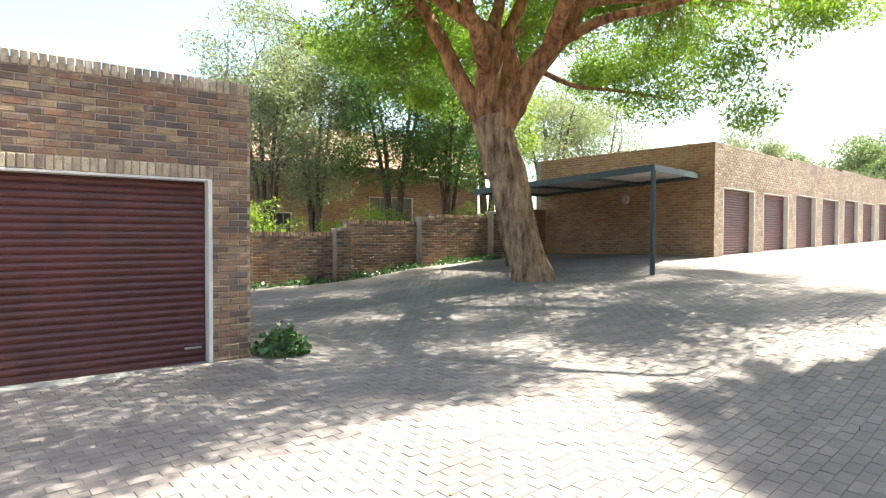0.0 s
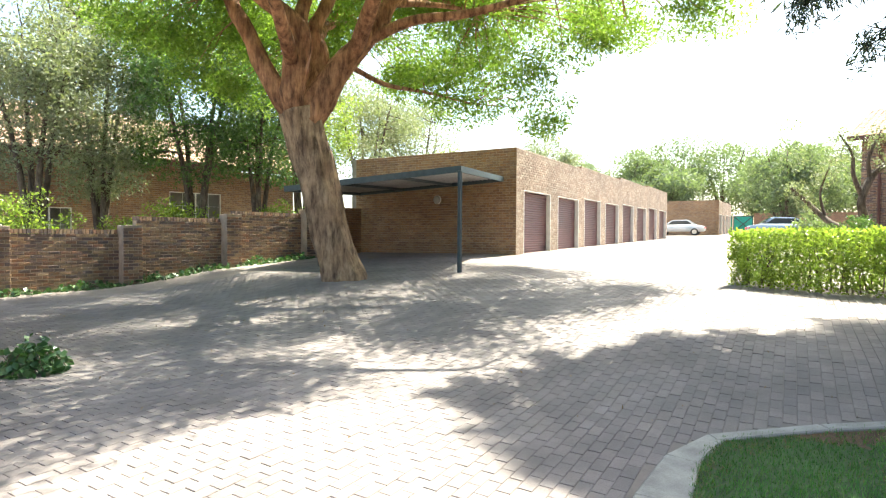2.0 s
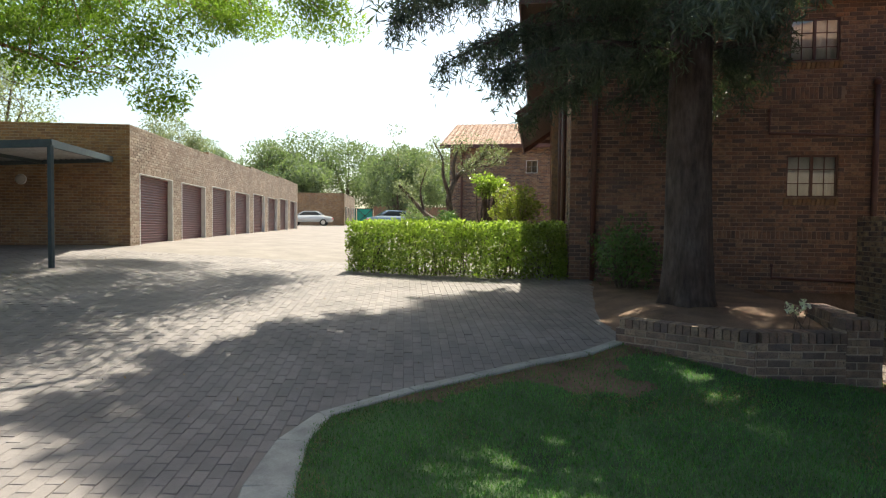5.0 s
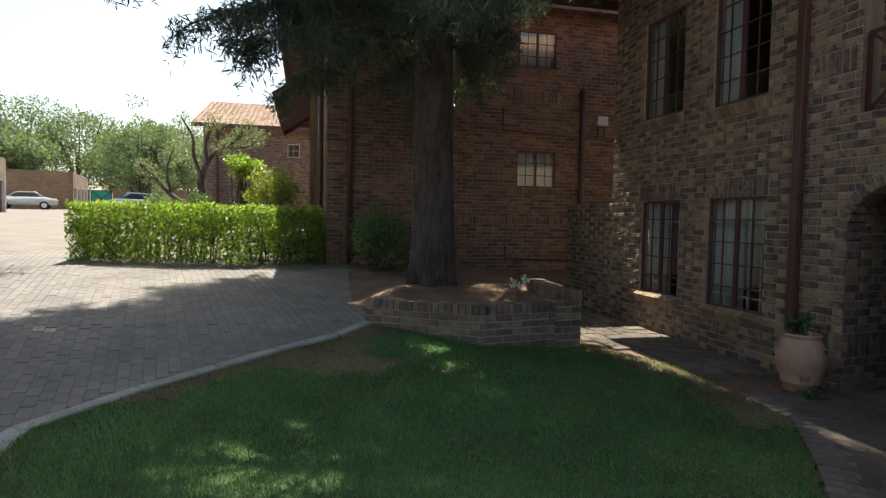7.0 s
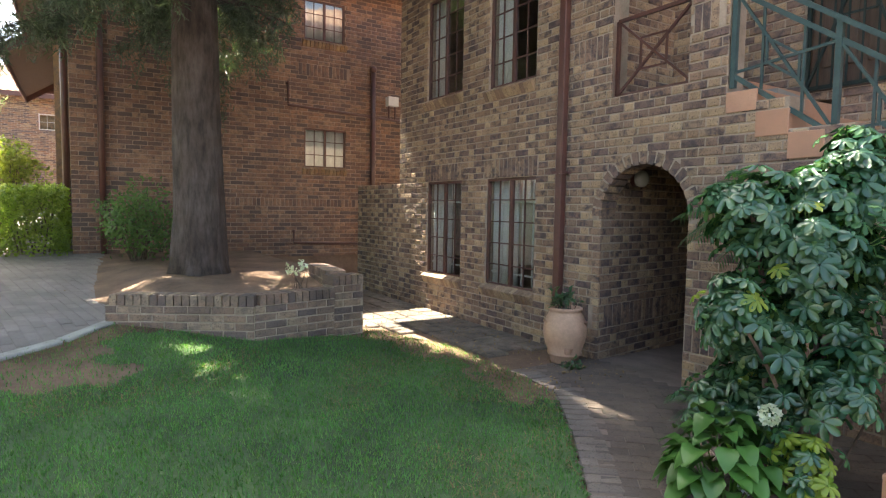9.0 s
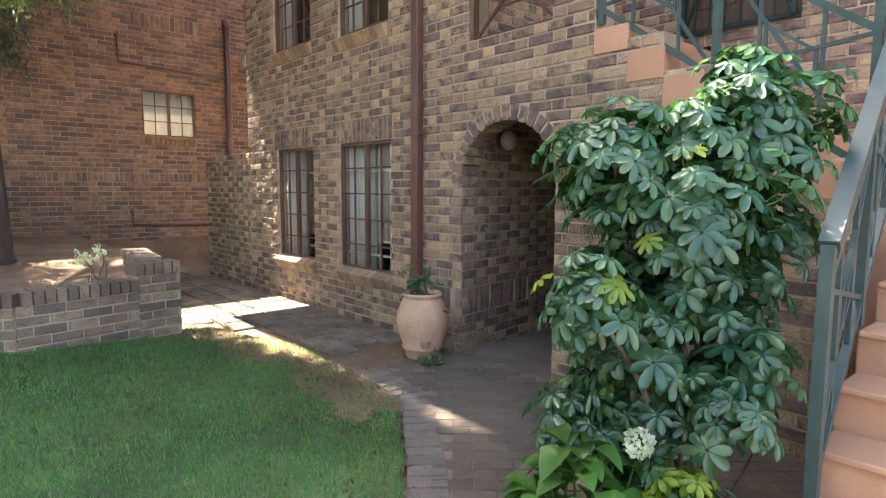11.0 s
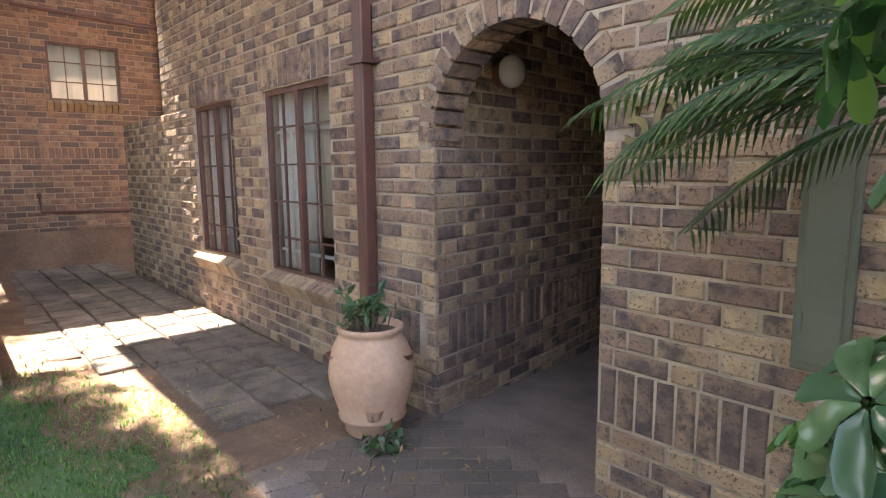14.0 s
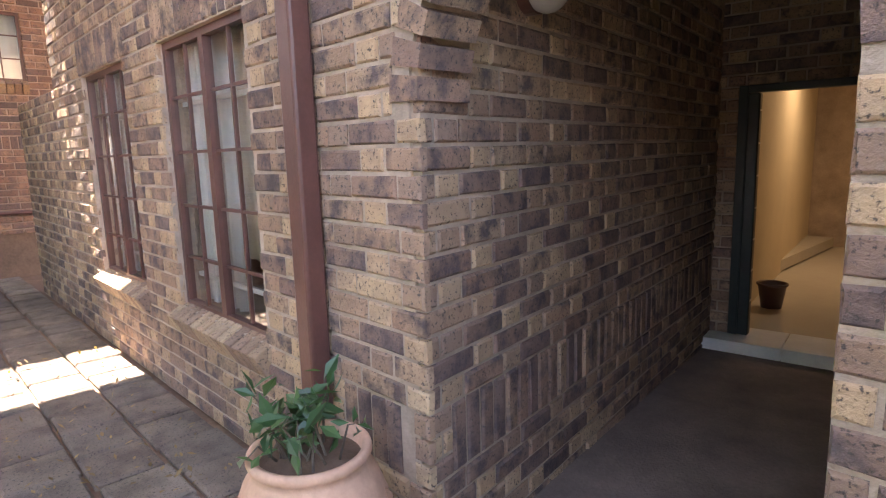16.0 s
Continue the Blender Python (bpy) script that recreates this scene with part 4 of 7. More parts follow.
def hip_roof(name, label, x0, x1, y0, y1, eave, slope, mat):
    """A hipped tile roof: four slopes laid in courses, boarding under them and a fascia round the eaves."""
    r = thing(name, label, "roof", kind="structure")
    h = min(x1 - x0, y1 - y0) / 2
    n_rows = int(h / 0.3)
    bm, under = bmesh.new(), bmesh.new()
    corners = [(x0, y0), (x1, y0), (x1, y1), (x0, y1)]
    inset = lambda d: [(x0 + d, y0 + d), (x1 - d, y0 + d), (x1 - d, y1 - d), (x0 + d, y1 - d)]
    for k in range(n_rows):
        d0, d1 = h * k / n_rows, h * (k + 1) / n_rows
        lo, hi = inset(d0), inset(min(d1, h - 0.01))
        for i in range(4):
            a, b, c, d = Vector((*lo[i], eave + d0 * slope)), Vector((*lo[(i + 1) % 4], eave + d0 * slope)), Vector((*hi[(i + 1) % 4], eave + d1 * slope)), Vector((*hi[i], eave + d1 * slope))
            n_t = max(1, int((b - a).length / 0.3))
            up = Vector((0, 0, 0.06))
            for j in range(n_t):
                p, q = a.lerp(b, j / n_t) + up, a.lerp(b, (j + 0.97) / n_t) + up
                u, w = d.lerp(c, j / n_t) + up * 0.4, d.lerp(c, (j + 0.97) / n_t) + up * 0.4
                m1, m2 = (p + q) / 2 + up * 0.7, (u + w) / 2 + up * 0.7
                f = [bm.verts.new(t) for t in (p, m1, q, w, m2, u, p - up * 0.8, q - up * 0.8)]
                for g in ((0, 1, 4, 5), (1, 2, 3, 4), (0, 6, 7, 2, 1)):
                    bm.faces.new([f[e] for e in g])
            under.faces.new([under.verts.new(t) for t in (a, b, c, d)])
    part("tile_slopes", bm, mat, r)["kind"] = "stuff"
    part("boarding", under, DARK_WOOD, r)
    for i in range(4):
        bm = bmesh.new()
        bar(bm, (*corners[i], eave - 0.06), (*corners[(i + 1) % 4], eave - 0.06), 0.03, 0.2)
        part("fascia", bm, BROWN_STEEL, r)
    return r


gable_roof("roof_west", "orange clay tile roof over the west part of the house", -4.5, 3.85, -14.3, -6.3, 5.75, 1.9, "x", ROOF_TILE)
# north and east eaves placed so their shadow bounds the yard's sun strip and patch
hip_roof("roof_main", "unseen orange clay tile hip roof, eaves set to yard shadow edges", 3.9, 11.0, -14.3, -4.50, 5.78, 0.45, ROOF_TILE)

# downpipe
dp = thing("downpipe", "brown painted square downpipe on the house front", "downpipe")
bm = bmesh.new()
box(bm, 5.668, 5.762, FACE_Y + 0.015, FACE_Y + 0.095, 0.12, 5.7, None, 0.012)
part("pipe", bm, BROWN_STEEL, dp)
for z in (1.92, 3.9):
    bm = bmesh.new()
    box(bm, 5.61, 5.83, FACE_Y + 0.007, FACE_Y + 0.03, z, z + 0.03, None, 0.003)
    box(bm, 5.64, 5.80, FACE_Y + 0.03, FACE_Y + 0.112, z, z + 0.03)
    part("clip", bm, BROWN_STEEL, dp)


# metal grille panel of crossing bars
def grille(name, label, category, m, w, h, mat, bw=0.022, verticals=True):
    g = tagged(new(name), label, category)
    g.matrix_basis = m
    bm = bmesh.new()
    for a, b in (((0, 0), (w, 0)), ((w, 0), (w, h)), ((w, h), (0, h)), ((0, h), (0, 0))):
        bar(bm, (*a, 0), (*b, 0), bw * 1.5)
    part("frame", bm, mat, g)
    for a, b in (((0, 0), (w, h)), ((0, h), (w, 0))):
        bm = bmesh.new()
        bar(bm, (*a, 0.004), (*b, 0.004), bw)
        part("diagonal_bar", bm, mat, g)
    bm = bmesh.new()
    c, r = (w / 2, h / 2), (w * 0.17, h * 0.2)
    q = [(c[0] + sx * r[0], c[1] + sy * r[1]) for sx, sy in ((-1, -1), (1, -1), (1, 1), (-1, 1))]
    for a, b in zip(q, q[1:] + q[:1]):
        bar(bm, (*a, 0.008), (*b, 0.008), bw * 0.8)
    part("inner_square", bm, mat, g)
    return g


grille("balcony_grille", "dark brown steel grille with crossed bars in the landing opening", "grille", MM @ Matrix.Translation((U(5.09), 2.66, -0.08)), 0.85, 0.72, BROWN_STEEL)

# ---------------------------------------------------------------- landing, stairs and railings
LZ, BACK = 2.50, -6.85
bm = bmesh.new()
box(bm, 3.865, 5.30, BACK, FACE_Y - 0.222, 2.585, 2.63)
tagged(part("floor_landing", bm, TERRACOTTA_TILE), "terracotta tiled upper landing", "floor", kind="structure")
back_w, BM_, bo_ = brick_wall("wall_landing", "pinkish brown face-brick wall behind the stairs with a window", (5.32, BACK, 2.55), (0, 1, 0), 7.3, 3.55, BRICK_YELLOW,
                              openings=[(1.42, 2.3, 0.08, 2.15), (3.1, 4.5, 1.45, 2.55)])
brick_wall("wall_stair_back", "face-brick wall behind the lower stairs", (3.6, BACK, 0.0), (0, 1, 0), 5.58, 2.548, BRICK_YELLOW)
BM_ = wall_frame((5.32, BACK, 0.0), (0, 1, 0))
bm = bmesh.new()
box(bm, -2.0, 5.3, BACK - 3.0, BACK - 2.9, 2.6, 5.3)
tagged(part("wall_room_5", bm, DARK_ROOM), "plastered room wall, coloured dim for indoor shade", "wall", kind="structure")
m = BM_ @ Matrix.Translation((3.1, 3.99, 0))
steel_window("brown steel window with a brick sill above the stairs", m, 1.4, 1.1, 4, 3, True)
s_ = tagged(new("window_sill"), "face-brick window sill above the stairs", "window sill", kind="structure")
brick_sill(m, 1.4, parent=s_)
curtain("white curtain behind the stair window", m, 0.0, 1.4, 0.0, 1.1, -0.15, 6)
ud = thing("upstairs_door", "brown panelled wooden door at the upper landing", "door", kind="structure")
bm = bmesh.new()
box(bm, 1.44, 2.28, 2.64, 4.68, -0.12, -0.07, BM_, 0.005)
part("leaf", bm, DARK_WOOD, ud)
for a, b, c, d in ((1.54, 1.82, 2.85, 3.55), (1.9, 2.18, 2.85, 3.55), (1.54, 1.82, 3.7, 4.5), (1.9, 2.18, 3.7, 4.5)):
    bm = bmesh.new()
    box(bm, a, b, c, d, -0.075, -0.055, BM_, 0.008)
    part("panel", bm, DARK_WOOD, ud)
grille("security_gate", "dark steel security gate before the upstairs door", "gate", BM_ @ Matrix.Translation((1.46, 2.66, 0.03)), 0.8, 1.98, DARK_GREEN)
g2 = thing("gate_bars", "upright bars of the upstairs security gate", "gate")
for k in range(6):
    bm = bmesh.new()
    bar(bm, BM_ @ Vector((1.56 + 0.115 * k, 2.66, 0.045)), BM_ @ Vector((1.56 + 0.115 * k, 4.64, 0.045)), 0.014)
    part("bar", bm, DARK_GREEN, g2)

st = thing("outer_stairs", "terracotta tiled stairs with a quarter turn along the house wall", "stairs", kind="structure")
X0, X1 = 1.0, 2.12
MID = 1.40
for k in range(8):
    z = 0.175 * (k + 1)
    y1 = -4.05 - 0.243 * k
    y0 = -5.75
    if k == 7:
        break
    bm = bmesh.new()
    box(bm, X0, X1, y1 - 0.243, y1, 0.0 if k == 0 else 0.0, z - 0.03)
    part("step_body", bm, TERRACOTTA_TILE, st)
    for j in range(3):
        bm = bmesh.new()
        w = (X1 - X0) / 3
        box(bm, X0 + j * w + 0.002, X0 + (j + 1) * w - 0.002, y1 - 0.243, y1 + 0.022, z - 0.028, z, None, 0.008)
        part("tile", bm, TERRACOTTA_TILE, st)
bm = bmesh.new()
box(bm, X0, 2.34, BACK + 0.01, -5.752, 0, MID, None, 0.004)
part("half_landing", bm, TERRACOTTA_TILE, st)
for k in range(6):
    z = MID + 0.182 * (k + 1)
    x = 2.342 + 0.254 * k
    bm = bmesh.new()
    box(bm, x, x + 0.2525, BACK + 0.01, FACE_Y - 0.225, z - 0.4, z, None, 0.006)
    part("tread", bm, TERRACOTTA_TILE, st)
    bm = bmesh.new()
    box(bm, x, x + 0.2525, FACE_Y - 0.222, FACE_Y + 0.016, z - 0.19 if k < 5 else z - 0.16, z + 0.004, None, 0.005)
    part("edge_tile", bm, TERRACOTTA_TILE, st)


def railing(label, a, b, height, mat, panels, end_posts=(True, True)):
    """A painted steel balustrade along a slope, with posts, rails and crossed bars in each panel."""
    r = thing("stair_railing", label, "railing", "stair railings")
    a, b = Vector(a), Vector(b)
    up = Vector((0, 0, 1))
    for k in range(panels + 1):
        p = a.lerp(b, k / panels)
        bm = bmesh.new()
        bar(bm, p, p + up * height, 0.04)
        part("post", bm, mat, r)
    for off, w in ((height, 0.062), (0.1, 0.03), (height - 0.14, 0.025)):
        bm = bmesh.new()
        bar(bm, a + up * off, b + up * off, w, 0.035)
        part("rail", bm, mat, r)
    for k in range(panels):
        p, q = a.lerp(b, k / panels), a.lerp(b, (k + 1) / panels)
        h0, h1 = 0.12, height - 0.15
        for s, e in (((p, h0), (q, h1)), ((p, h1), (q, h0))):
            bm = bmesh.new()
            bar(bm, s[0] + up * s[1], e[0] + up * e[1], 0.02)
            part("diagonal_bar", bm, mat, r)
        for f in (0.3, 0.7):
            bm = bmesh.new()
            x = p.lerp(q, f)
            bar(bm, x + up * h0, x + up * h1, 0.018)
            part("upright_bar", bm, mat, r)
        c = [p.lerp(q, f) + up * (h0 + (h1 - h0) * g) for f, g in ((0.34, 0.36), (0.66, 0.36), (0.66, 0.64), (0.34, 0.64))]
        bm = bmesh.new()
        for s, e in zip(c, c[1:] + c[:1]):
            bar(bm, s, e, 0.018)
        part("inner_square", bm, mat, r)
    return r


railing("grey-green painted steel railing of the upper flight", (3.83, FACE_Y - 0.02, 2.53), (2.28, FACE_Y - 0.02, 1.44), 0.9, GREEN_STEEL, 2)
railing("grey-green painted steel railing of the lower flight", (2.08, -4.42, 0.36), (2.2, -5.72, 1.40), 0.9, GREEN_STEEL, 2)
red = thing("bag", "bright red cloth bag hanging inside the stair railing", "bag")
bm = bmesh.new()
box(bm, 2.03, 2.16, -5.92, -5.58, 1.79, 2.2, None, 0.045)
for v in bm.verts:
    f = 1 + 0.25 * (2.2 - v.co.z) / 0.4
    v.co.x, v.co.y = 2.095 + (v.co.x - 2.095) * f, -5.75 + (v.co.y + 5.75) * f
    v.co += Vector((noise.noise(v.co * 9), noise.noise(v.co * 8 + Vector((3, 0, 0))), 0)) * 0.02
part("body", bm, RED_PAINT, red, smooth=True)
bm = tube(bmesh.new(), list([Vector((2.09, -5.86, 2.17)), Vector((2.13, -5.78, 2.31)), Vector((2.13, -5.70, 2.33)), Vector((2.09, -5.63, 2.17))]), 0.012, 8)
part("strap", bm, RED_PAINT, red, smooth=True)

# shell to the west of the stairs
bm = bmesh.new()
box(bm, -4.0, -1.99, BACK - 0.22, BACK, 0, 6.1)
tagged(part("wall_main_west", bm, MORTAR), "brown brick house wall beyond the stairs", "wall", kind="structure")
bm = bmesh.new()
box(bm, -4.2, -4.0, -13.7, BACK, 0, 6.1)
tagged(part("wall_main_end", bm, MORTAR), "brown brick end wall of the house", "wall", kind="structure")

# ---------------------------------------------------------------- house number, globe lamp, pot
for ch, x in (("5", 4.07), ("0", 3.955)):
    c = bpy.data.curves.new("digit", "FONT")
    c.body, c.size, c.extrude, c.bevel_depth = ch, 0.225, 0.009, 0.003
    tmp = new("tmp", c)
    bpy.context.view_layer.update()
    me = bpy.data.meshes.new_from_object(tmp.evaluated_get(bpy.context.evaluated_depsgraph_get()))
    bpy.data.objects.remove(tmp)
    me.materials.append(BRASS)
    o = tagged(new("house_number", me), "dull brass house number digit on the brick pier", "house number", "house number digits")
    o.matrix_basis = MM @ Matrix.Translation((U(x), 1.42, 0.02))

mc = thing("meter_cabinet", "grey-green painted steel meter cabinet on the brick pier", "meter cabinet")
cab_m = MM @ Matrix.Translation((U(3.47), 0.73, 0.0))
bm = bmesh.new()
box(bm, 0.0, 0.15, 0.0, 0.72, 0.006, 0.035, cab_m, 0.004)
part("frame", bm, METER_PAINT, mc)
bm = bmesh.new()
box(bm, 0.02, 0.13, 0.025, 0.695, 0.033, 0.045, cab_m, 0.004)
cd = part("door", bm, METER_PAINT, mc)
for v0 in (0.12, 0.55):
    bm = tube(bmesh.new(), [cab_m @ Vector((0.022, v0, 0.044)), cab_m @ Vector((0.022, v0 + 0.06, 0.044))], 0.007, 8)
    part("hinge", bm, METER_PAINT, cd)
bm = tube(bmesh.new(), [cab_m @ Vector((0.112, 0.36, 0.04)), cab_m @ Vector((0.112, 0.36, 0.056))], 0.013, 12)
part("lock", bm, METER_PAINT, cd)

gl = thing("globe_lamp", "round opal glass bulkhead lamp on the passage wall", "lamp")
gm = PM @ Matrix.Translation((0.58, 2.037, 0.0))
bm = bmesh.new()
bmesh.ops.create_uvsphere(bm, u_segments=24, v_segments=16, radius=0.092, matrix=gm @ Matrix.Translation((0, 0, 0.085)) @ Matrix.Diagonal((1, 1, 0.85, 1)))
part("globe", bm, OPAL, gl, smooth=True)
bm = tube(bmesh.new(), [gm @ Vector((0, 0, 0.0)), gm @ Vector((0, 0, 0.05))], 0.088, 24)
part("base", bm, BROWN_STEEL, gl)

PX, PY = 5.275, -5.295
pot = thing("strawberry_pot", "pale terracotta strawberry pot with pockets beside the arch", "plant pot")
prof = [(0.001, 0.0), (0.13, 0.0), (0.142, 0.02), (0.146, 0.07), (0.168, 0.083), (0.174, 0.1), (0.166, 0.115), (0.196, 0.2), (0.214, 0.28), (0.217, 0.33), (0.208, 0.4), (0.182, 0.47), (0.160, 0.505), (0.155, 0.52), (0.164, 0.528), (0.169, 0.54), (0.166, 0.553), (0.158, 0.558), (0.143, 0.552), (0.138, 0.52), (0.001, 0.50)]
bm = lathe(bmesh.new(), prof, PX, PY, 0.01, 40)
body = part("body", bm, POT_CLAY, pot, smooth=True)
for a, z, r in ((66, 0.47, 0.216), (212, 0.47, 0.216), (149, 0.18, 0.192), (20, 0.2, 0.196), (270, 0.2, 0.196), (320, 0.47, 0.216)):
    ca, sa = math.cos(radians(a)), math.sin(radians(a))
    bm = bmesh.new()
    base = Matrix.Translation((PX + ca * r * 0.9, PY + sa * r * 0.9, z * 0.86)) @ Matrix.Rotation(radians(a), 4, "Z")
    ring0, ring1 = [], []
    for k in range(9):
        f = math.pi * k / 8
        ring0.append(bm.verts.new(base @ Vector((-0.02 + 0.055 * math.sin(f), 0.055 * math.cos(f), 0.03))))
        ring1.append(bm.verts.new(base @ Vector((-0.03 + 0.02 * math.sin(f), 0.035 * math.cos(f), -0.05))))
    for k in range(8):
        bm.faces.new((ring0[k], ring0[k + 1], ring1[k + 1], ring1[k]))
    bmesh.ops.solidify(bm, geom=list(bm.faces), thickness=0.01)
    part("pocket", bm, POT_CLAY, body, smooth=True)
    bm = bmesh.new()
    bmesh.ops.create_uvsphere(bm, u_segments=12, v_segments=8, radius=0.04, matrix=base @ Matrix.Translation((-0.015, 0, 0.01)) @ Matrix.Diagonal((0.6, 1, 0.7, 1)))
    part("pocket_soil", bm, SOIL, body)
bm = lathe(bmesh.new(), [(0.001, 0.535), (0.09, 0.53), (0.139, 0.52)], PX, PY, 0.01, 24)
part("soil", bm, SOIL, pot)
pp = thing("pot_plant", "straggly green leafy plant growing in the terracotta pot", "plant")
rr = random.Random(3)
sv, sf, lv = bmesh.new(), None, []
for k in range(18):
    a, e = rr.uniform(0, 6.28), rr.uniform(0.5, 1.35)
    p0 = Vector((PX + rr.uniform(-0.09, 0.09), PY + rr.uniform(-0.09, 0.09), 0.54))
    d_ = Vector((math.cos(a) * math.cos(e), math.sin(a) * math.cos(e), math.sin(e)))
    L_ = rr.uniform(0.10, 0.24)
    pts = [p0, p0 + d_ * L_ * 0.6 + Vector((0, 0, 0.02)), p0 + d_ * L_ - Vector((0, 0, 0.03))]
    tube(sv, pts, [0.004, 0.003, 0.0015], 5)
    for j in range(7):
        lv.append(pts[1].lerp(pts[2], j / 6) + Vector((rr.uniform(-0.03, 0.03), rr.uniform(-0.03, 0.03), rr.uniform(-0.02, 0.03))))
part("stem_mass", sv, BARK_GREY, pp)["kind"] = "stuff"
v_, f_ = scatter_leaves(lv, 0.075, 0.4, 0.1, 5)
raw("leaf_mass", v_, f_, LEAF_IVY, pp)["kind"] = "stuff"

# ---------------------------------------------------------------- yard slabs
yard = sheet("pavement", steps((5.3, 12.7, 37)), steps((-9.0, -4.0, 30)), -0.005, SOIL, "earth joints between the yard paving slabs", "paving",
             lambda x, y: y < lawn_y(min(x, 7.9)) + 0.1 and (y > FACE_Y or x > 9.6), lambda x, y: 0.0)
slabs = []
rs = random.Random(12)
row = 0
y = -5.60
while y < -4.15:
    x = 5.80 + (row % 2) * 0.13
    while x < 12.3:
        if y + 0.29 < lawn_y(min(x, 7.9)) + (0.0 if x < 7.4 else 0.25):
            slabs.append((round(x + rs.uniform(-0.008, 0.008), 3), round(y + rs.uniform(-0.008, 0.008), 3), 0.298, 0.278))
        x += 0.318
    y += 0.297
    row += 1
lay(yard, Matrix.Translation((0, 0, 0.012)), slabs, SLAB, lambda *q: True, 300, "slab", "slabs", 0.012, 0.012, 0.03)
cem = bpy.data.objects["path"]
for (xa, ya), (xb, yb) in zip(LAWN_EDGE[2:6], LAWN_EDGE[3:7]):
    a, b = Vector((xa, ya, 0)), Vector((xb, yb, 0))
    d_ = (b - a).normalized()
    n_ = Vector((d_.y, -d_.x, 0))
    c = 0.0
    while c < (b - a).length - 0.05:
        p = a + d_ * c
        mm = Matrix((d_, n_, Vector((0, 0, 1)))).transposed().to_4x4()
        mm.translation = p + Vector((0, 0, ground_z(p.x, p.y) + 0.008))
        lay(cem, mm, [(0.0, 0.02, 0.1, 0.2)], PATH_EDGE, lambda *q: True, 9, "paver", "pavers", 0.006, 0.005)
        c += 0.108

# ---------------------------------------------------------------- brick planter and conifer
def free_brick_wall(name, label, a, b, z0, height, thick, mat, category="wall", cap=True, kind="structure", mortar=None, both=True):
    """A free-standing garden wall from a to b with a rowlock cap."""
    a, b = Vector((*a, z0)), Vector((*b, z0))
    d_ = (b - a).normalized()
    n_ = Vector((d_.y, -d_.x, 0))
    L = (b - a).length
    hc = round(height / COURSE) * COURSE
    m = wall_frame(tuple(a), tuple(n_))
    if (m @ Vector((L, 0, 0)) - b).length > 0.01:
        n_ = -n_
        m = wall_frame(tuple(a), tuple(n_))
        if (m @ Vector((L, 0, 0)) - b).length > 0.01:
            a, b = b, a
            m = wall_frame(tuple(a), tuple(n_))
    w = tagged(part(name, wall_core(bmesh.new(), m, L, hc, thick), mortar or MORTAR), label, category, kind=kind)
    lay(w, m, courses(L, hc), mat)
    if both:
        m2 = wall_frame(tuple(m @ Vector((L, 0, -thick))), tuple(-n_))
        lay(w, m2, courses(L, hc), mat, rest="back_brickwork")
    if cap:
        verts, faces = [], []
        u, rr_ = 0.0, random.Random(5)
        while u + BRICK_H < L + 0.02:
            k = len(verts)
            j = rr_.uniform(-0.006, 0.006)
            cm = m @ Matrix.Translation((u, hc + 0.004, 0.012))
            verts += [tuple(cm @ Vector(p)) for p in ((0, 0, j), (BRICK_H, 0, j), (BRICK_H, 0, -thick - 0.024), (0, 0, -thick - 0.024), (0, 0.105, j - 0.006), (BRICK_H, 0.105, j - 0.006), (BRICK_H, 0.105, -thick - 0.02), (0, 0.105, -thick - 0.02))]
            faces += [tuple(i + k for i in f) for f in ((0, 1, 5, 4), (1, 2, 6, 5), (2, 3, 7, 6), (3, 0, 4, 7), (4, 5, 6, 7))]
            u += BRICK_H + JOINT
        c = raw("coping", verts, faces, mat, w)
        c["kind"] = "stuff"
    return w


free_brick_wall("planter_wall_long", "low weathered brown brick planter wall with a rowlock cap", (7.26, -3.5), (7.10, -2.60), 0.045, 0.51, 0.22, BRICK_OLD)
free_brick_wall("planter_wall_bend", "low weathered brown brick planter wall with a rowlock cap", (7.06, -2.74), (7.82, -1.48), 0.04, 0.51, 0.22, BRICK_OLD)
free_brick_wall("planter_wall_end", "raised end of the low brick planter wall", (7.32, -3.87), (7.265, -3.505), 0.02, 0.6, 0.22, BRICK_OLD)
free_brick_wall("planter_wall_return", "short brick return of the low planter wall", (7.56, -3.87), (8.5, -3.97), 0.02, 0.6, 0.22, BRICK_OLD)


def bed_z(x, y):
    t = max(0, min(1, (x - 7.4) / 1.5))
    s = max(0, min(1, (-1.2 - max(0, 8.6 - x) * 0.4 - y) / 0.9))
    g = interp(SLOPE, x) - 0.01
    return g + (0.55 + 0.1 * t - g) * s * s * (3 - 2 * s)


sheet("ground_bed", steps((7.3, 12.7, 36)), steps((-4.0, -1.1, 24)), 0.0, SOIL, "raised bed of bare soil and dry needles under the conifer", "soil bed",
      lambda x, y: (y > -3.95) and (x > planter_x(y) - 0.1 + (0.1 if y < -2.7 else 0)) and y < -1.15 - max(0, 8.6 - x) * 0.4, bed_z)

con = thing("conifer_tree", "tall dark conifer with a straight trunk and drooping blue-green boughs", "tree")
CX, CY = 9.15, -2.5
rt = random.Random(21)
bm = bmesh.new()
tube(bm, [(CX, CY, 0.5), (CX, CY, 0.75), (CX + 0.02, CY, 1.4), (CX + 0.02, CY + 0.02, 3.0), (CX, CY + 0.03, 6.0), (CX, CY, 9.0), (CX, CY, 13.0)], [0.43, 0.36, 0.315, 0.285, 0.24, 0.18, 0.04], 20)
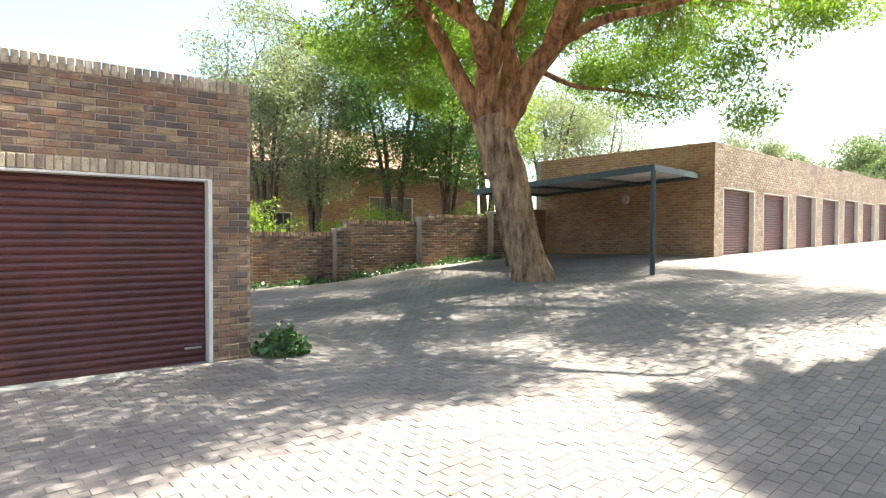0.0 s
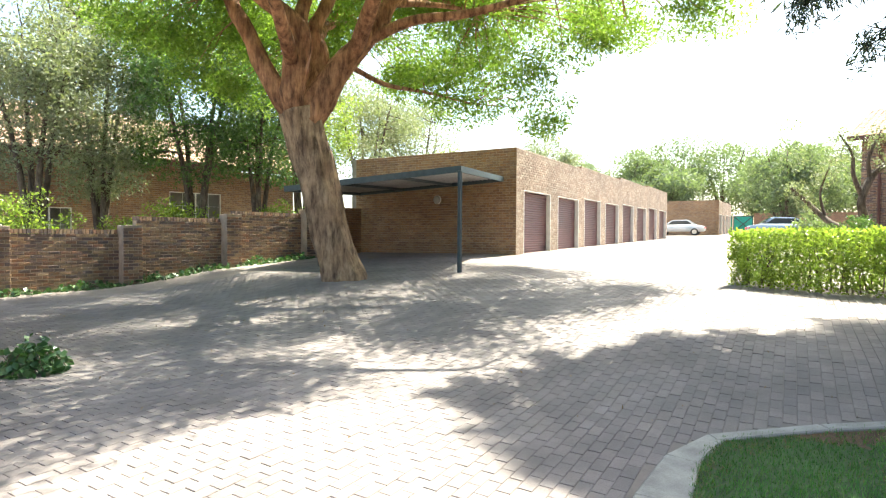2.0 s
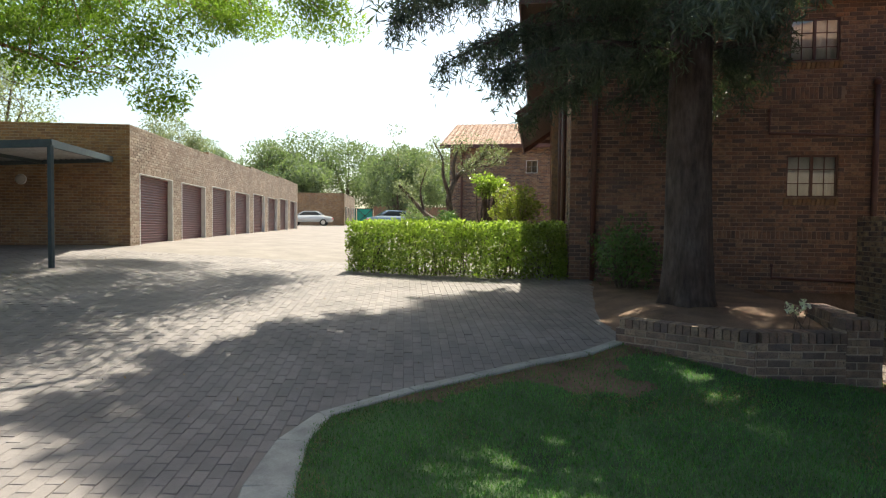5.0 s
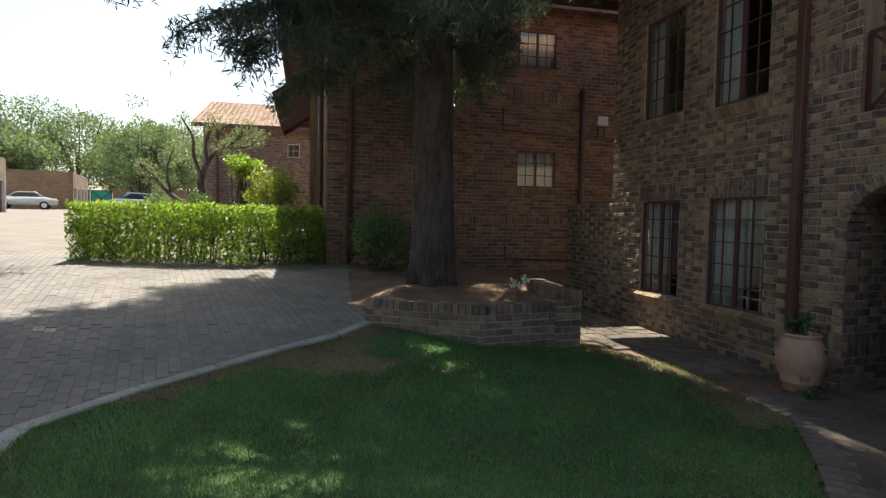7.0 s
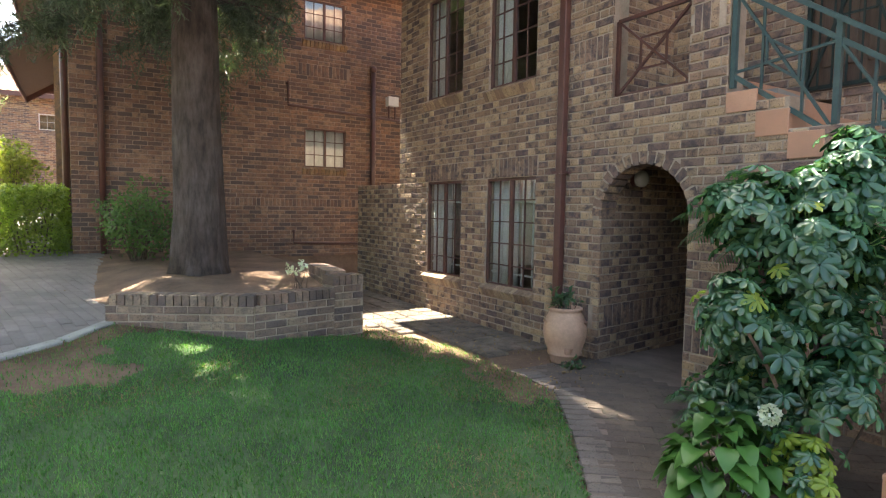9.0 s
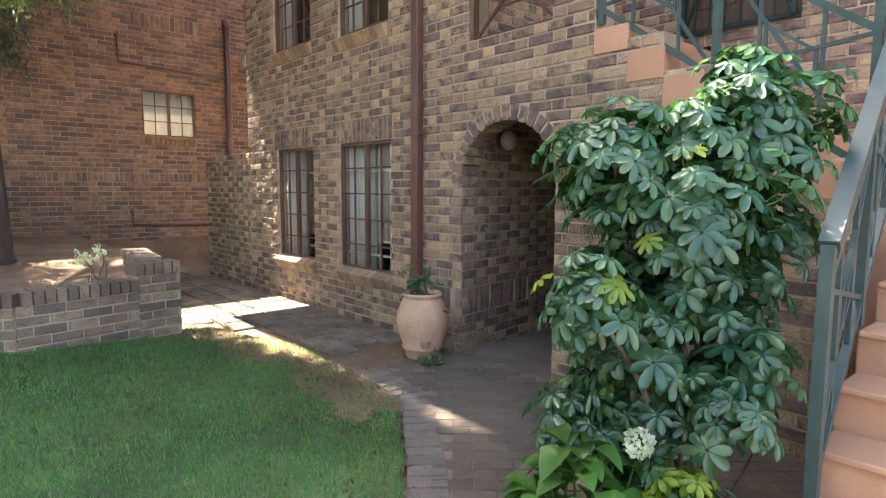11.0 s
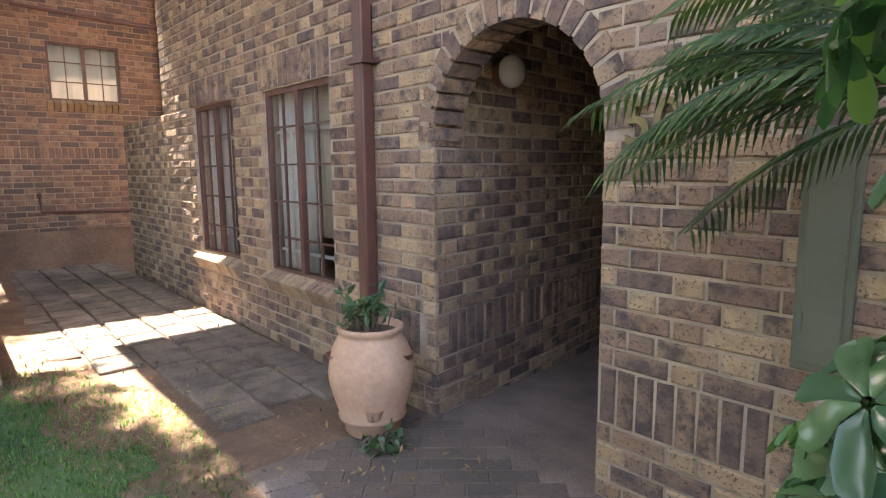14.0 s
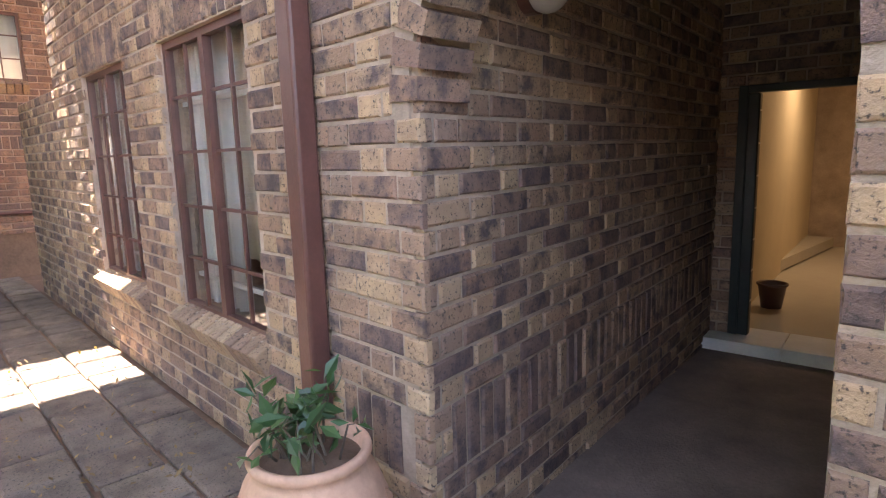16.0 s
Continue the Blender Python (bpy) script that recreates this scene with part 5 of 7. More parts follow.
for v in bm.verts:
    a = math.atan2(v.co.y - CY, v.co.x - CX)
    f = 1 + 0.05 * math.sin(7 * a + v.co.z) + (0.10 * math.sin(5 * a) if v.co.z < 0.8 else 0)
    v.co.x, v.co.y = CX + (v.co.x - CX) * f, CY + (v.co.y - CY) * f
part("trunk", bm, BARK_DARK, con, smooth=True)
bb, need, twig = bmesh.new(), [], bmesh.new()
for k in range(188):
    z = 3.9 + 9.0 * (k / 84) ** 1.1
    a = k * 2.399 + rt.uniform(-0.3, 0.3)
    # extra boughs above the view, added only to shade the drive
    if k >= 84:
        z, a = rt.uniform(7.4, 10.6), radians(rt.uniform(25, 88))
    # more unseen boughs, added to shade the lawn and narrow the path's sun strip
    if k >= 140:
        z, a = rt.uniform(5.3, 9.0), radians(rt.uniform(-135, -50))
    # high boughs left out so that sun dapples reach the lawn
    if k < 84 and z > 6.8 and 0.4 < a % 6.283 < 1.9 and k % 3:
        continue
    reach = max(0.5, 5.0 - 0.34 * max(0, z - 5.5) - 0.5 * max(0, z - 9.5)) * rt.uniform(0.75, 1.08)
    ca, sa = math.cos(a), math.sin(a)
    if CY + sa * reach < -4.45:
        reach = max(0.7, (-4.45 - CY) / sa)
    if ca > 0.3 and CY + sa * reach < -3.8:
        reach = max(0.6, (-3.8 - CY) / sa)
    if k < 84 and z < 5.2 and sa < -0.2:
        reach = min(reach, max(0.6, 1.05 / -sa))
    if k < 84 and z < 7.0 and 0.3 < a % 6.283 < 2.2:
        reach *= 0.78
    if k >= 84:
        reach = rt.uniform(4.8, 7.0) if k < 140 else min(2.4, 1.55 / -sa)
    if CY + sa * reach > (2.5 if k < 84 else 3.9):
        reach = ((2.5 if k < 84 else 3.9) - CY) / sa
    if CX + ca * reach > 12.3 and k < 84:
        reach = (12.3 - CX) / ca
    pts = []
    for j in range(7):
        f = j / 6
        pts.append(Vector((CX + ca * reach * f, CY + sa * reach * f, z + 0.25 * math.sin(f * 2.2) - (0.95 if k < 84 else 0.45) * f * f * reach / 4)))
    tube(bb, pts, [0.055 * (1 - 0.85 * j / 6) for j in range(7)], 6)
    for j in range(int(13 * reach)):
        f = rt.uniform(0.18 if k < 84 or k >= 140 else 0.5, 1.0)
        i = min(5, int(f * 6))
        p = pts[i].lerp(pts[i + 1], f * 6 - i)
        sd = rt.choice((-1, 1))
        off = rt.uniform(0.15, 0.75) * (1.1 - 0.5 * f)
        q = p + Vector((-sa * sd * off + ca * 0.25, ca * sd * off + sa * 0.25, -rt.uniform(0.05, 0.35)))
        tube(twig, [p, p.lerp(q, 0.6) + Vector((0, 0, 0.03)), q], [0.009, 0.006, 0.003], 4, False)
        for w in range(21):
            e = p.lerp(q, rt.uniform(0.2, 1.05))
            drop = rt.uniform(0, 0.32)
            need += [e + Vector((rt.uniform(-0.07, 0.07), rt.uniform(-0.07, 0.07), -drop * s_ / 3 + rt.uniform(-0.02, 0.03))) for s_ in range(4)]
part("bough_mass", bb, BARK_DARK, con, smooth=True)["kind"] = "stuff"
part("twig_mass", twig, BARK_DARK, con)["kind"] = "stuff"
v_, f_ = scatter_leaves(need, 0.105, 0.16, 0.8, 31, 0.4, 0.2)
raw("needles", v_, f_, LEAF_NEEDLE, con)

# shrub under the conifer, weeds on the planter
def shrub(name, label, centers, radius, per, size, mat, category="shrub", stems=None, seed=1, aspect=0.5, flat=0.8, bark_mat=None, base=None):
    t = thing(name, label, category)
    v, f = scatter_leaves(clump_points(centers, radius, per, seed, flat), size, aspect, 0.1, seed + 50)
    raw("leaf_mass", v, f, mat, t)["kind"] = "stuff"
    if base is not None:
        bm = bmesh.new()
        r_ = random.Random(seed)
        for c in centers:
            b = Vector(base) + Vector((r_.uniform(-0.1, 0.1), r_.uniform(-0.1, 0.1), 0))
            c = Vector(c)
            mid = b.lerp(c, 0.55) + Vector((r_.uniform(-0.15, 0.15), r_.uniform(-0.15, 0.15), 0.05)) * min(1, (c - b).length)
            w = stems or 0.02
            tube(bm, [b, mid, c], [w, w * 0.6, w * 0.2], 6, False)
        part("stem_mass", bm, bark_mat or BARK_GREY, t, smooth=True)["kind"] = "stuff"
    return t


def blob(cx, cy, cz, rx, ry, rz, count, seed):
    r_ = np.random.default_rng(seed)
    q = r_.normal(size=(count, 3))
    q /= np.linalg.norm(q, axis=1)[:, None]
    q *= r_.uniform(0.35, 1.0, count)[:, None]
    return (q * (rx, ry, rz) + (cx, cy, cz)).tolist()


shrub("shrub", "dark green shrub in the shade beside the house", blob(11.3, -1.95, 1.25, 0.8, 0.6, 0.65, 26, 3), 0.3, 90, 0.075, LEAF_DARK, base=(11.3, -1.95, 0.6), seed=3)
shrub("weed", "small pale flowering weed on the planter edge", blob(7.55, -3.3, 0.82, 0.07, 0.14, 0.06, 8, 9), 0.05, 10, 0.05, PETAL_WHITE, base=(7.55, -3.3, 0.55), seed=9, stems=0.004)

# ---------------------------------------------------------------- second house block (end wall faces the yard)
BX = 12.71
B_Y1 = -1.07
blen = 12.0
bw_open = [(abs(-5.09 - B_Y1), abs(-5.99 - B_Y1), 2.30, 3.15), (abs(-5.09 - B_Y1), abs(-5.96 - B_Y1), 4.9, 5.67)]
bwall, BMx, bo2 = brick_wall("wall_block_end", "shaded red-brown face-brick end wall with two small windows", (BX, B_Y1, 0.0), (-1, 0, 0), blen, 6.3, BRICK_RED, MORTAR_RED, openings=bw_open,
                            bands=[(2.5, 5.2, 1.53, 1.7), (3.9, 5.0, 4.165, 4.42)])
for k, (u0, u1, v0, v1) in enumerate(bo2):
    m = BMx @ Matrix.Translation((u0, v0, 0))
    steel_window("small brown steel window with white blind in the end wall", m, u1 - u0, v1 - v0, 4, 3, True)
    s_ = tagged(new("window_sill"), "red face-brick window sill", "window sill", kind="structure")
    brick_sill(m, u1 - u0, mat=BRICK_ORANGE, parent=s_)
    curtain("white lace curtain behind the small window", m, 0, (u1 - u0), 0, v1 - v0, -0.14, 5)
bm = bmesh.new()
box(bm, BX + 0.22, 30, -13.0, -12.8, 0, 6.3)
box(bm, 29.8, 30, -12.8, B_Y1 - 0.22, 0, 6.3)
tagged(part("wall_block_back", bm, MORTAR_RED), "red-brown brick rear walls of the second block", "wall", kind="structure")
bm = bmesh.new()
box(bm, BX + 0.22, 29.8, -12.8, B_Y1 - 0.22, 2.9, 3.05)
box(bm, BX + 1.4, BX + 1.5, -12.8, B_Y1 - 0.22, 0.0, 2.9)
box(bm, BX + 1.4, BX + 1.5, -12.8, B_Y1 - 0.22, 3.05, 6.2)
tagged(part("wall_block_inner", bm, DARK_ROOM), "dim inner walls and slab of the second block", "wall", kind="structure")
fw_open = [(13.6, 14.2, 0.9, 3.0), (11.4, 12.0, 0.9, 3.0), (15.3, 15.75, 1.0, 3.1), (16.3, 16.75, 1.0, 3.1), (7.0, 8.2, 1.0, 2.6), (3.0, 4.2, 1.0, 2.6)]
fwall, FM, fo = brick_wall("wall_block_front", "sunlit brown face-brick front of the second block with tall windows", (30.0, B_Y1, 0.3), (0, 1, 0), 30 - BX - 0.002, 6.0, BRICK_BROWN, openings=fw_open)
for u0, u1, v0, v1 in fo:
    steel_window("narrow brown steel window in the block front", FM @ Matrix.Translation((u0, v0, 0)), u1 - u0, v1 - v0, 2, 4, False)
for x in (13.9, 16.2, 18.5):
    d2 = thing("downpipe", "brown downpipe on the block front", "downpipe", "block front downpipes")
    bm = tube(bmesh.new(), [(x, B_Y1 + 0.09, 0.6), (x, B_Y1 + 0.09, 6.1)], 0.055, 10)
    part("pipe", bm, BROWN_STEEL, d2, smooth=True)
for u, w in ((29.9 - 16.6, 0.35), (29.9 - 19.0, 0.35)):
    bm = bmesh.new()
    box(bm, u, u + w, 0, 4.6, 0.0, 0.3, FM)
    tagged(part("pilaster", bm, BRICK_BROWN), "projecting brick pier on the block front", "pier", kind="structure")
# the hip above the eave is unseen, kept low to let sun onto the yard slabs
hip_roof("roof_block", "orange clay tile hip roof of the second block", 12.15, 30.6, -13.5, -0.02, 6.15, 0.5, ROOF_TILE)
gable_roof("roof_porch", "brown tiled porch roof with deep boarded eaves", 16.5, 23.5, -2.2, 0.15, 4.75, 0.8, "x", ROOF_TILE)

def wall_pipe(label, pts, r):
    p = thing("wall_pipe", label, "pipe", "pipes on the end wall")
    bm = tube(bmesh.new(), pts, r, 10)
    part("pipe", bm, BROWN_STEEL, p, smooth=True)
    for a in (pts[0], pts[-1]):
        bm = bmesh.new()
        bmesh.ops.create_uvsphere(bm, u_segments=10, v_segments=6, radius=r * 1.5, matrix=Matrix.Translation(a))
        part("joint", bm, BROWN_STEEL, p, smooth=True)
    return p


px = BX - 0.07
wall_pipe("brown painted soil pipe on the brick end wall", [(px, -6.58, 0.05), (px, -6.58, 4.45)], 0.055)
wall_pipe("brown painted waste pipe with an upturned end", [(px, -4.74, 3.95), (px, -4.74, 3.53), (px, -7.3, 3.42)], 0.028)
wall_pipe("brown painted low waste pipe with an upturned end", [(px, -4.85, 1.02), (px, -4.85, 0.79), (px, -6.55, 0.74)], 0.025)
wall_pipe("brown painted downpipe near the corner of the block", [(px, -1.52, 0.55), (px, -1.52, 6.2)], 0.055)
bx = thing("vent_box", "small grey wall box with two pipes", "vent box")
bm = bmesh.new()
box(bm, BX - 0.16, BX - 0.007, -7.15, -6.9, 3.72, 3.92, None, 0.01)
part("body", bm, WHITE, bx)
for y in (-7.1, -6.95):
    bm = tube(bmesh.new(), [(BX - 0.08, y, 3.72), (BX - 0.08, y, 3.44)], 0.02, 8)
    part("stub", bm, BROWN_STEEL, bx)

# ---------------------------------------------------------------- hedge
hd = thing("hedge", "clipped box-shaped green hedge beside the drive", "hedge")
r_ = np.random.default_rng(5)
HX0, HX1, HY0, HY1, HZ = 12.45, 13.75, -1.0, 3.55, 1.80
n_h = 95000
q = r_.uniform((HX0, HY0, 0.68), (HX1, HY1, HZ), (n_h, 3))
dist = np.minimum.reduce([q[:, 0] - HX0, HX1 - q[:, 0], q[:, 1] - HY0, HY1 - q[:, 1], HZ - q[:, 2]])
wob = np.array([noise.noise((p[0] * 1.7, p[1] * 1.7, p[2] * 1.7)) for p in q.tolist()])
sel = (dist < r_.exponential(0.17, n_h)) & ~((wob > 0.28) & (dist < 0.07)) & ~((q[:, 2] < 0.8) & (r_.uniform(size=n_h) < 0.4))
q = q[sel] + np.stack([wob, wob * 0.6, wob], 1)[sel] * 0.13
v_, f_ = scatter_leaves(q, 0.062, 0.6, 0.0, 8)
raw("leaves", v_, f_, LEAF_HEDGE, hd)
bm = bmesh.new()
rh = random.Random(2)
for k in range(70):
    x, y = rh.uniform(HX0 + 0.2, HX1 - 0.2), rh.uniform(HY0 + 0.1, HY1 - 0.1)
    z = ground_z(x, y) - 0.03
    tube(bm, [(x, y, z), (x + rh.uniform(-0.1, 0.1), y + rh.uniform(-0.1, 0.1), 1.1), (x + rh.uniform(-0.25, 0.25), y + rh.uniform(-0.25, 0.25), 1.65)], [0.016, 0.01, 0.004], 5, False)
part("stem_mass", bm, BARK_GREY, hd)["kind"] = "stuff"

# ---------------------------------------------------------------- garages
def roller_door(label, m, w, h, slats, mat, group):
    dr = tagged(new("roller_door"), label, "garage door", group)
    dr.matrix_basis = m
    sh = h / slats
    me_key = ("slat", round(w, 3), round(sh, 4), mat.name)
    if me_key not in SHARED:
        bm = bmesh.new()
        prof = [(0.0, 0.0), (0.012, 0.012), (sh * 0.5, 0.022), (sh - 0.016, 0.012), (sh - 0.006, 0.0), (sh, 0.0)]
        lo = [bm.verts.new((0, y, z)) for y, z in prof]
        hi = [bm.verts.new((w, y, z)) for y, z in prof]
        for k in range(len(prof) - 1):
            bm.faces.new((lo[k], hi[k], hi[k + 1], lo[k + 1]))
        me = bpy.data.meshes.new("slat")
        bm.to_mesh(me)
        bm.free()
        me.materials.append(mat)
        SHARED[me_key] = me
    for k in range(slats):
        o = new("slat", SHARED[me_key])
        o.parent = dr
        o.matrix_basis = Matrix.Translation((0, k * sh, 0))
    bm = bmesh.new()
    box(bm, 0, w, 0, 0.05, 0.012, 0.035)
    part("bottom_rail", bm, mat, dr)
    return dr


def garage_block(tag, origin, n, units, pitch, height, depth, mat, door_mat, door_w, door_h, start, end, label=""):
    """A flat-roofed row of garages; each unit has a recessed roller door with pale jambs."""
    m0 = wall_frame(origin, n)
    length = start + units * pitch + end
    ops = [(start + k * pitch + (pitch - door_w) / 2, start + k * pitch + (pitch + door_w) / 2, 0.0, door_h) for k in range(units)]
    bands = [(a - 0.02, b + 0.02, d, d + 0.17) for a, b, c, d in ops]
    w, m, o = brick_wall("wall_garage_" + tag, label, origin, n, length, height, mat, thick=0.3, openings=[(a, b, c, d) for a, b, c, d in ops],
                         bands=bands + [(0.0, length, height - 0.085, height + 0.01)])
    u_dir = (m0.to_3x3() @ Vector((1, 0, 0)))
    n_dir = Vector(n).normalized()
    H = round(height / COURSE) * COURSE
    a = Vector(origin)
    # near side of the rows: orange brick, without the sunlight painted into the front
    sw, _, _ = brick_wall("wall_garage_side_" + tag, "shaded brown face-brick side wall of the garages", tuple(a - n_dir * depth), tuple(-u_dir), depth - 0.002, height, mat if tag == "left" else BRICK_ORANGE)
    b2 = a + u_dir * length
    sw2, _, _ = brick_wall("wall_garage_far_side_" + tag, "brown face-brick far side wall of the garages", tuple(b2 - n_dir * 0.002), tuple(u_dir), depth - 0.002, height, mat)
    bm = bmesh.new()
    box(bm, 0.24, length - 0.24, H - 0.35, H - 0.25, -depth + 0.02, -0.31, m0)
    box(bm, 0, length, 0, H, -depth - 0.2, -depth, m0)
    tagged(part("roof_garage_" + tag, bm, KERB), "flat roof slab and back wall of the garages", "roof", kind="structure")
    for k, (a0, b0, c0, d0) in enumerate(o):
        fr = thing("door_frame", "pale painted jambs and lintel edge of a garage door", "door frame", "garage door frames", "structure")
        for q in ((a0 - 0.006, a0 + 0.04, 0, d0), (b0 - 0.04, b0 + 0.006, 0, d0), (a0 + 0.04, b0 - 0.04, d0 - 0.025, d0 + 0.002)):
            bm = bmesh.new()
            box(bm, *q, -0.16, 0.014, m0, 0.004)
            part("jamb", bm, WHITE, fr)
        dr = roller_door("closed maroon slatted roller garage door", m0 @ Matrix.Translation((a0 + 0.05, 0.03, -0.15)), b0 - a0 - 0.1, d0 - 0.06, 26, door_mat, "garage doors " + tag)
        if tag == "left":
            bm = bmesh.new()
            box(bm, b0 - a0 - 0.34, b0 - a0 - 0.14, 0.17, 0.20, 0.02, 0.05, None, 0.006)
            part("handle", bm, CHROME, dr, "worn steel pull handle")
        bm = bmesh.new()
        box(bm, a0 - 0.05, b0 + 0.05, -0.2, 0.03, -0.3, 0.16, m0, 0.01)
        tagged(part("door_sill", bm, KERB), "pale concrete sill under the garage door", "door sill", "garage door sills", "structure")
    return m0


GD = Vector((0.991, 0.13, 0)).normalized()
gn = Vector((GD.y, -GD.x, 0))
o_left = Vector((1.56, 7.25, 0.1)) - GD * 8.56
garage_block("left", tuple(o_left), tuple(gn), 3, 2.5 + 0.1, 3.4, 5.8, BRICK_BROWN, MAROON, 2.44, 2.2, 0.38, 0.38, label="weathered brown face-brick garage front with a dog-tooth coping")
GR = Vector((0.974, 0.226, 0)).normalized()
gn2 = Vector((GR.y, -GR.x, 0))
for k in range(4):
    c0 = Vector((15.08, 10.62, 0)) + GR * (0.15 + (6.38 * k + 0.2 if k else 0.0))
    z = 1.06 + 0.1 * k
    c0.z = z
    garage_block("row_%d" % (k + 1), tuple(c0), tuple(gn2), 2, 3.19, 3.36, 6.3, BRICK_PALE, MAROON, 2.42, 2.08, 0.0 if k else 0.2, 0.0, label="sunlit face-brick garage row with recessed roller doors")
for k in range(2):
    c0 = Vector((15.08, 10.62, 0)) + GR * (44.0 + 6.38 * k) + gn2 * 1.5
    c0.z = 1.85 + 0.13 * k
    garage_block("far_%d" % (k + 1), tuple(c0), tuple(gn2), 2, 3.19, 3.36, 6.3, BRICK_PALE, MAROON, 2.42, 2.08, 0.0, 0.0, label="distant sunlit face-brick garage row")

# carport
cp = thing("carport", "lean-to steel carport with a thin sheet roof and slim posts", "carport")
GP = Vector((-GR.y, GR.x, 0))
c_a = Vector((10.59, 8.83, 0))
c_wall = Vector((15.02, 10.62, 0)) + GP * 0.35
c_b = Vector((c_wall.x, c_wall.y, 0))
ra = [Vector((c_a.x, c_a.y, 3.24)), Vector((c_b.x, c_b.y, 3.46)), c_b + GP * 5.6 + Vector((0, 0, 3.2)), c_a + GP * 5.6 + Vector((0, 0, 2.98))]
bm = bmesh.new()
nc = 40
for k in range(nc):
    f0, f1 = k / nc, (k + 1) / nc
    for (s0, s1, h0, h1) in ((0.0, 0.35, 0.0, 0.03), (0.35, 0.5, 0.03, 0.03), (0.5, 0.85, 0.03, 0.0), (0.85, 1.0, 0.0, 0.0)):
        a0, a1 = f0 + (f1 - f0) * s0, f0 + (f1 - f0) * s1
        q = [ra[0].lerp(ra[3], a0) + Vector((0, 0, h0)), ra[1].lerp(ra[2], a0) + Vector((0, 0, h0)), ra[1].lerp(ra[2], a1) + Vector((0, 0, h1)), ra[0].lerp(ra[3], a1) + Vector((0, 0, h1))]
        bm.faces.new([bm.verts.new(p) for p in q])
bmesh.ops.remove_doubles(bm, verts=bm.verts, dist=0.0005)
bmesh.ops.solidify(bm, geom=list(bm.faces), thickness=0.006)
part("roof_sheet", bm, SHEET, cp)
for a, b in ((0, 1), (1, 2), (2, 3), (3, 0)):
    bm = bmesh.new()
    bar(bm, ra[a] - Vector((0, 0, 0.03)), ra[b] - Vector((0, 0, 0.03)), 0.05, 0.15)
    part("edge_beam", bm, BLUE_STEEL, cp)
for f in (0.33, 0.66):
    bm = bmesh.new()
    bar(bm, ra[0].lerp(ra[3], f) - Vector((0, 0, 0.05)), ra[1].lerp(ra[2], f) - Vector((0, 0, 0.05)), 0.05, 0.08)
    part("purlin", bm, BLUE_STEEL, cp)
for p, top in ((c_a, 3.2), (c_a + GP * 4.3, 3.0)):
    bm = bmesh.new()
    box(bm, p.x - 0.04, p.x + 0.04, p.y - 0.04, p.y + 0.04, ground_z(p.x, p.y) - 0.02, top - 0.03, None, 0.008)
    part("post", bm, BLUE_STEEL, cp)
lm = Vector((15.08, 10.62, 0)) + GP * 2.75 - GR * 0.0
wl = thing("wall_lamp", "round white bulkhead lamp on the shaded garage wall", "lamp")
bm = bmesh.new()
bmesh.ops.create_uvsphere(bm, u_segments=24, v_segments=12, radius=0.13, matrix=Matrix.Translation(lm - GR * 0.04 + Vector((0, 0, 2.86))))
part("globe", bm, OPAL, wl, smooth=True)
bm = tube(bmesh.new(), [lm - GR * 0.006 + Vector((0, 0, 2.86)), lm - GR * 0.05 + Vector((0, 0, 2.86))], 0.14, 24)
part("base", bm, WHITE, wl)

# ---------------------------------------------------------------- boundary wall, side gate
for k in range(4):
    xa, xb = 0.4 + 2.75 * k, 0.4 + 2.75 * (k + 1)
    ya, yb = 15.25 + 0.07 * xa, 15.25 + 0.07 * xb
    za = ground_z((xa + xb) / 2, 11.5) - 0.22 + 0.0
    free_brick_wall("boundary_wall_%d" % (k + 1), "dappled brown brick boundary wall panel with a brick coping", (xa, ya), (xb - 0.4, yb), za, 1.52 + 0.1 * (k > 1), 0.22, BRICK_BROWN, both=False)
    bm = bmesh.new()
    box(bm, xb - 0.42, xb + 0.02, yb - 0.36, yb + 0.12, za, za + 1.74 + 0.1 * (k > 1), None, 0.01)
    pier = tagged(part("wall_pier", bm, MORTAR), "square brick pier of the boundary wall", "pier", "boundary wall piers", "structure")
    lay(pier, wall_frame((xb - 0.42, yb - 0.36, za), (0, -1, 0)), courses(0.44, 1.68 + 0.1 * (k > 1)), BRICK_BROWN)
sg = thing("side_gate", "dark boarded side gate between the wall and the carport", "gate")
for k in range(8):
    bm = bmesh.new()
    box(bm, 11.45 + 0.155 * k, 11.45 + 0.155 * k + 0.148, 16.1, 16.14, ground_z(12, 11.5) - 0.1, 2.35, None, 0.004)
    part("board", bm, DARK_WOOD, sg)
for z in (0.9, 1.9):
    bm = bmesh.new()
    box(bm, 11.45, 12.68, 16.14, 16.19, z, z + 0.09)
    part("rail", bm, DARK_WOOD, sg)
free_brick_wall("boundary_wall_5", "brown brick boundary wall panel beside the side gate", (12.72, 16.15), (13.6, 16.25), ground_z(13, 11.5) - 0.2, 1.7, 0.22, BRICK_ORANGE, both=False)

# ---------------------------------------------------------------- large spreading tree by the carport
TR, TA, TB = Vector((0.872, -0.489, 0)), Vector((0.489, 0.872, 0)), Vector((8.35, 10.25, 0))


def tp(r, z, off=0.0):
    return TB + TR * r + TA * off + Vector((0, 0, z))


big = thing("shade_tree", "large leaning tree with reddish fissured bark and feathery crown", "tree")


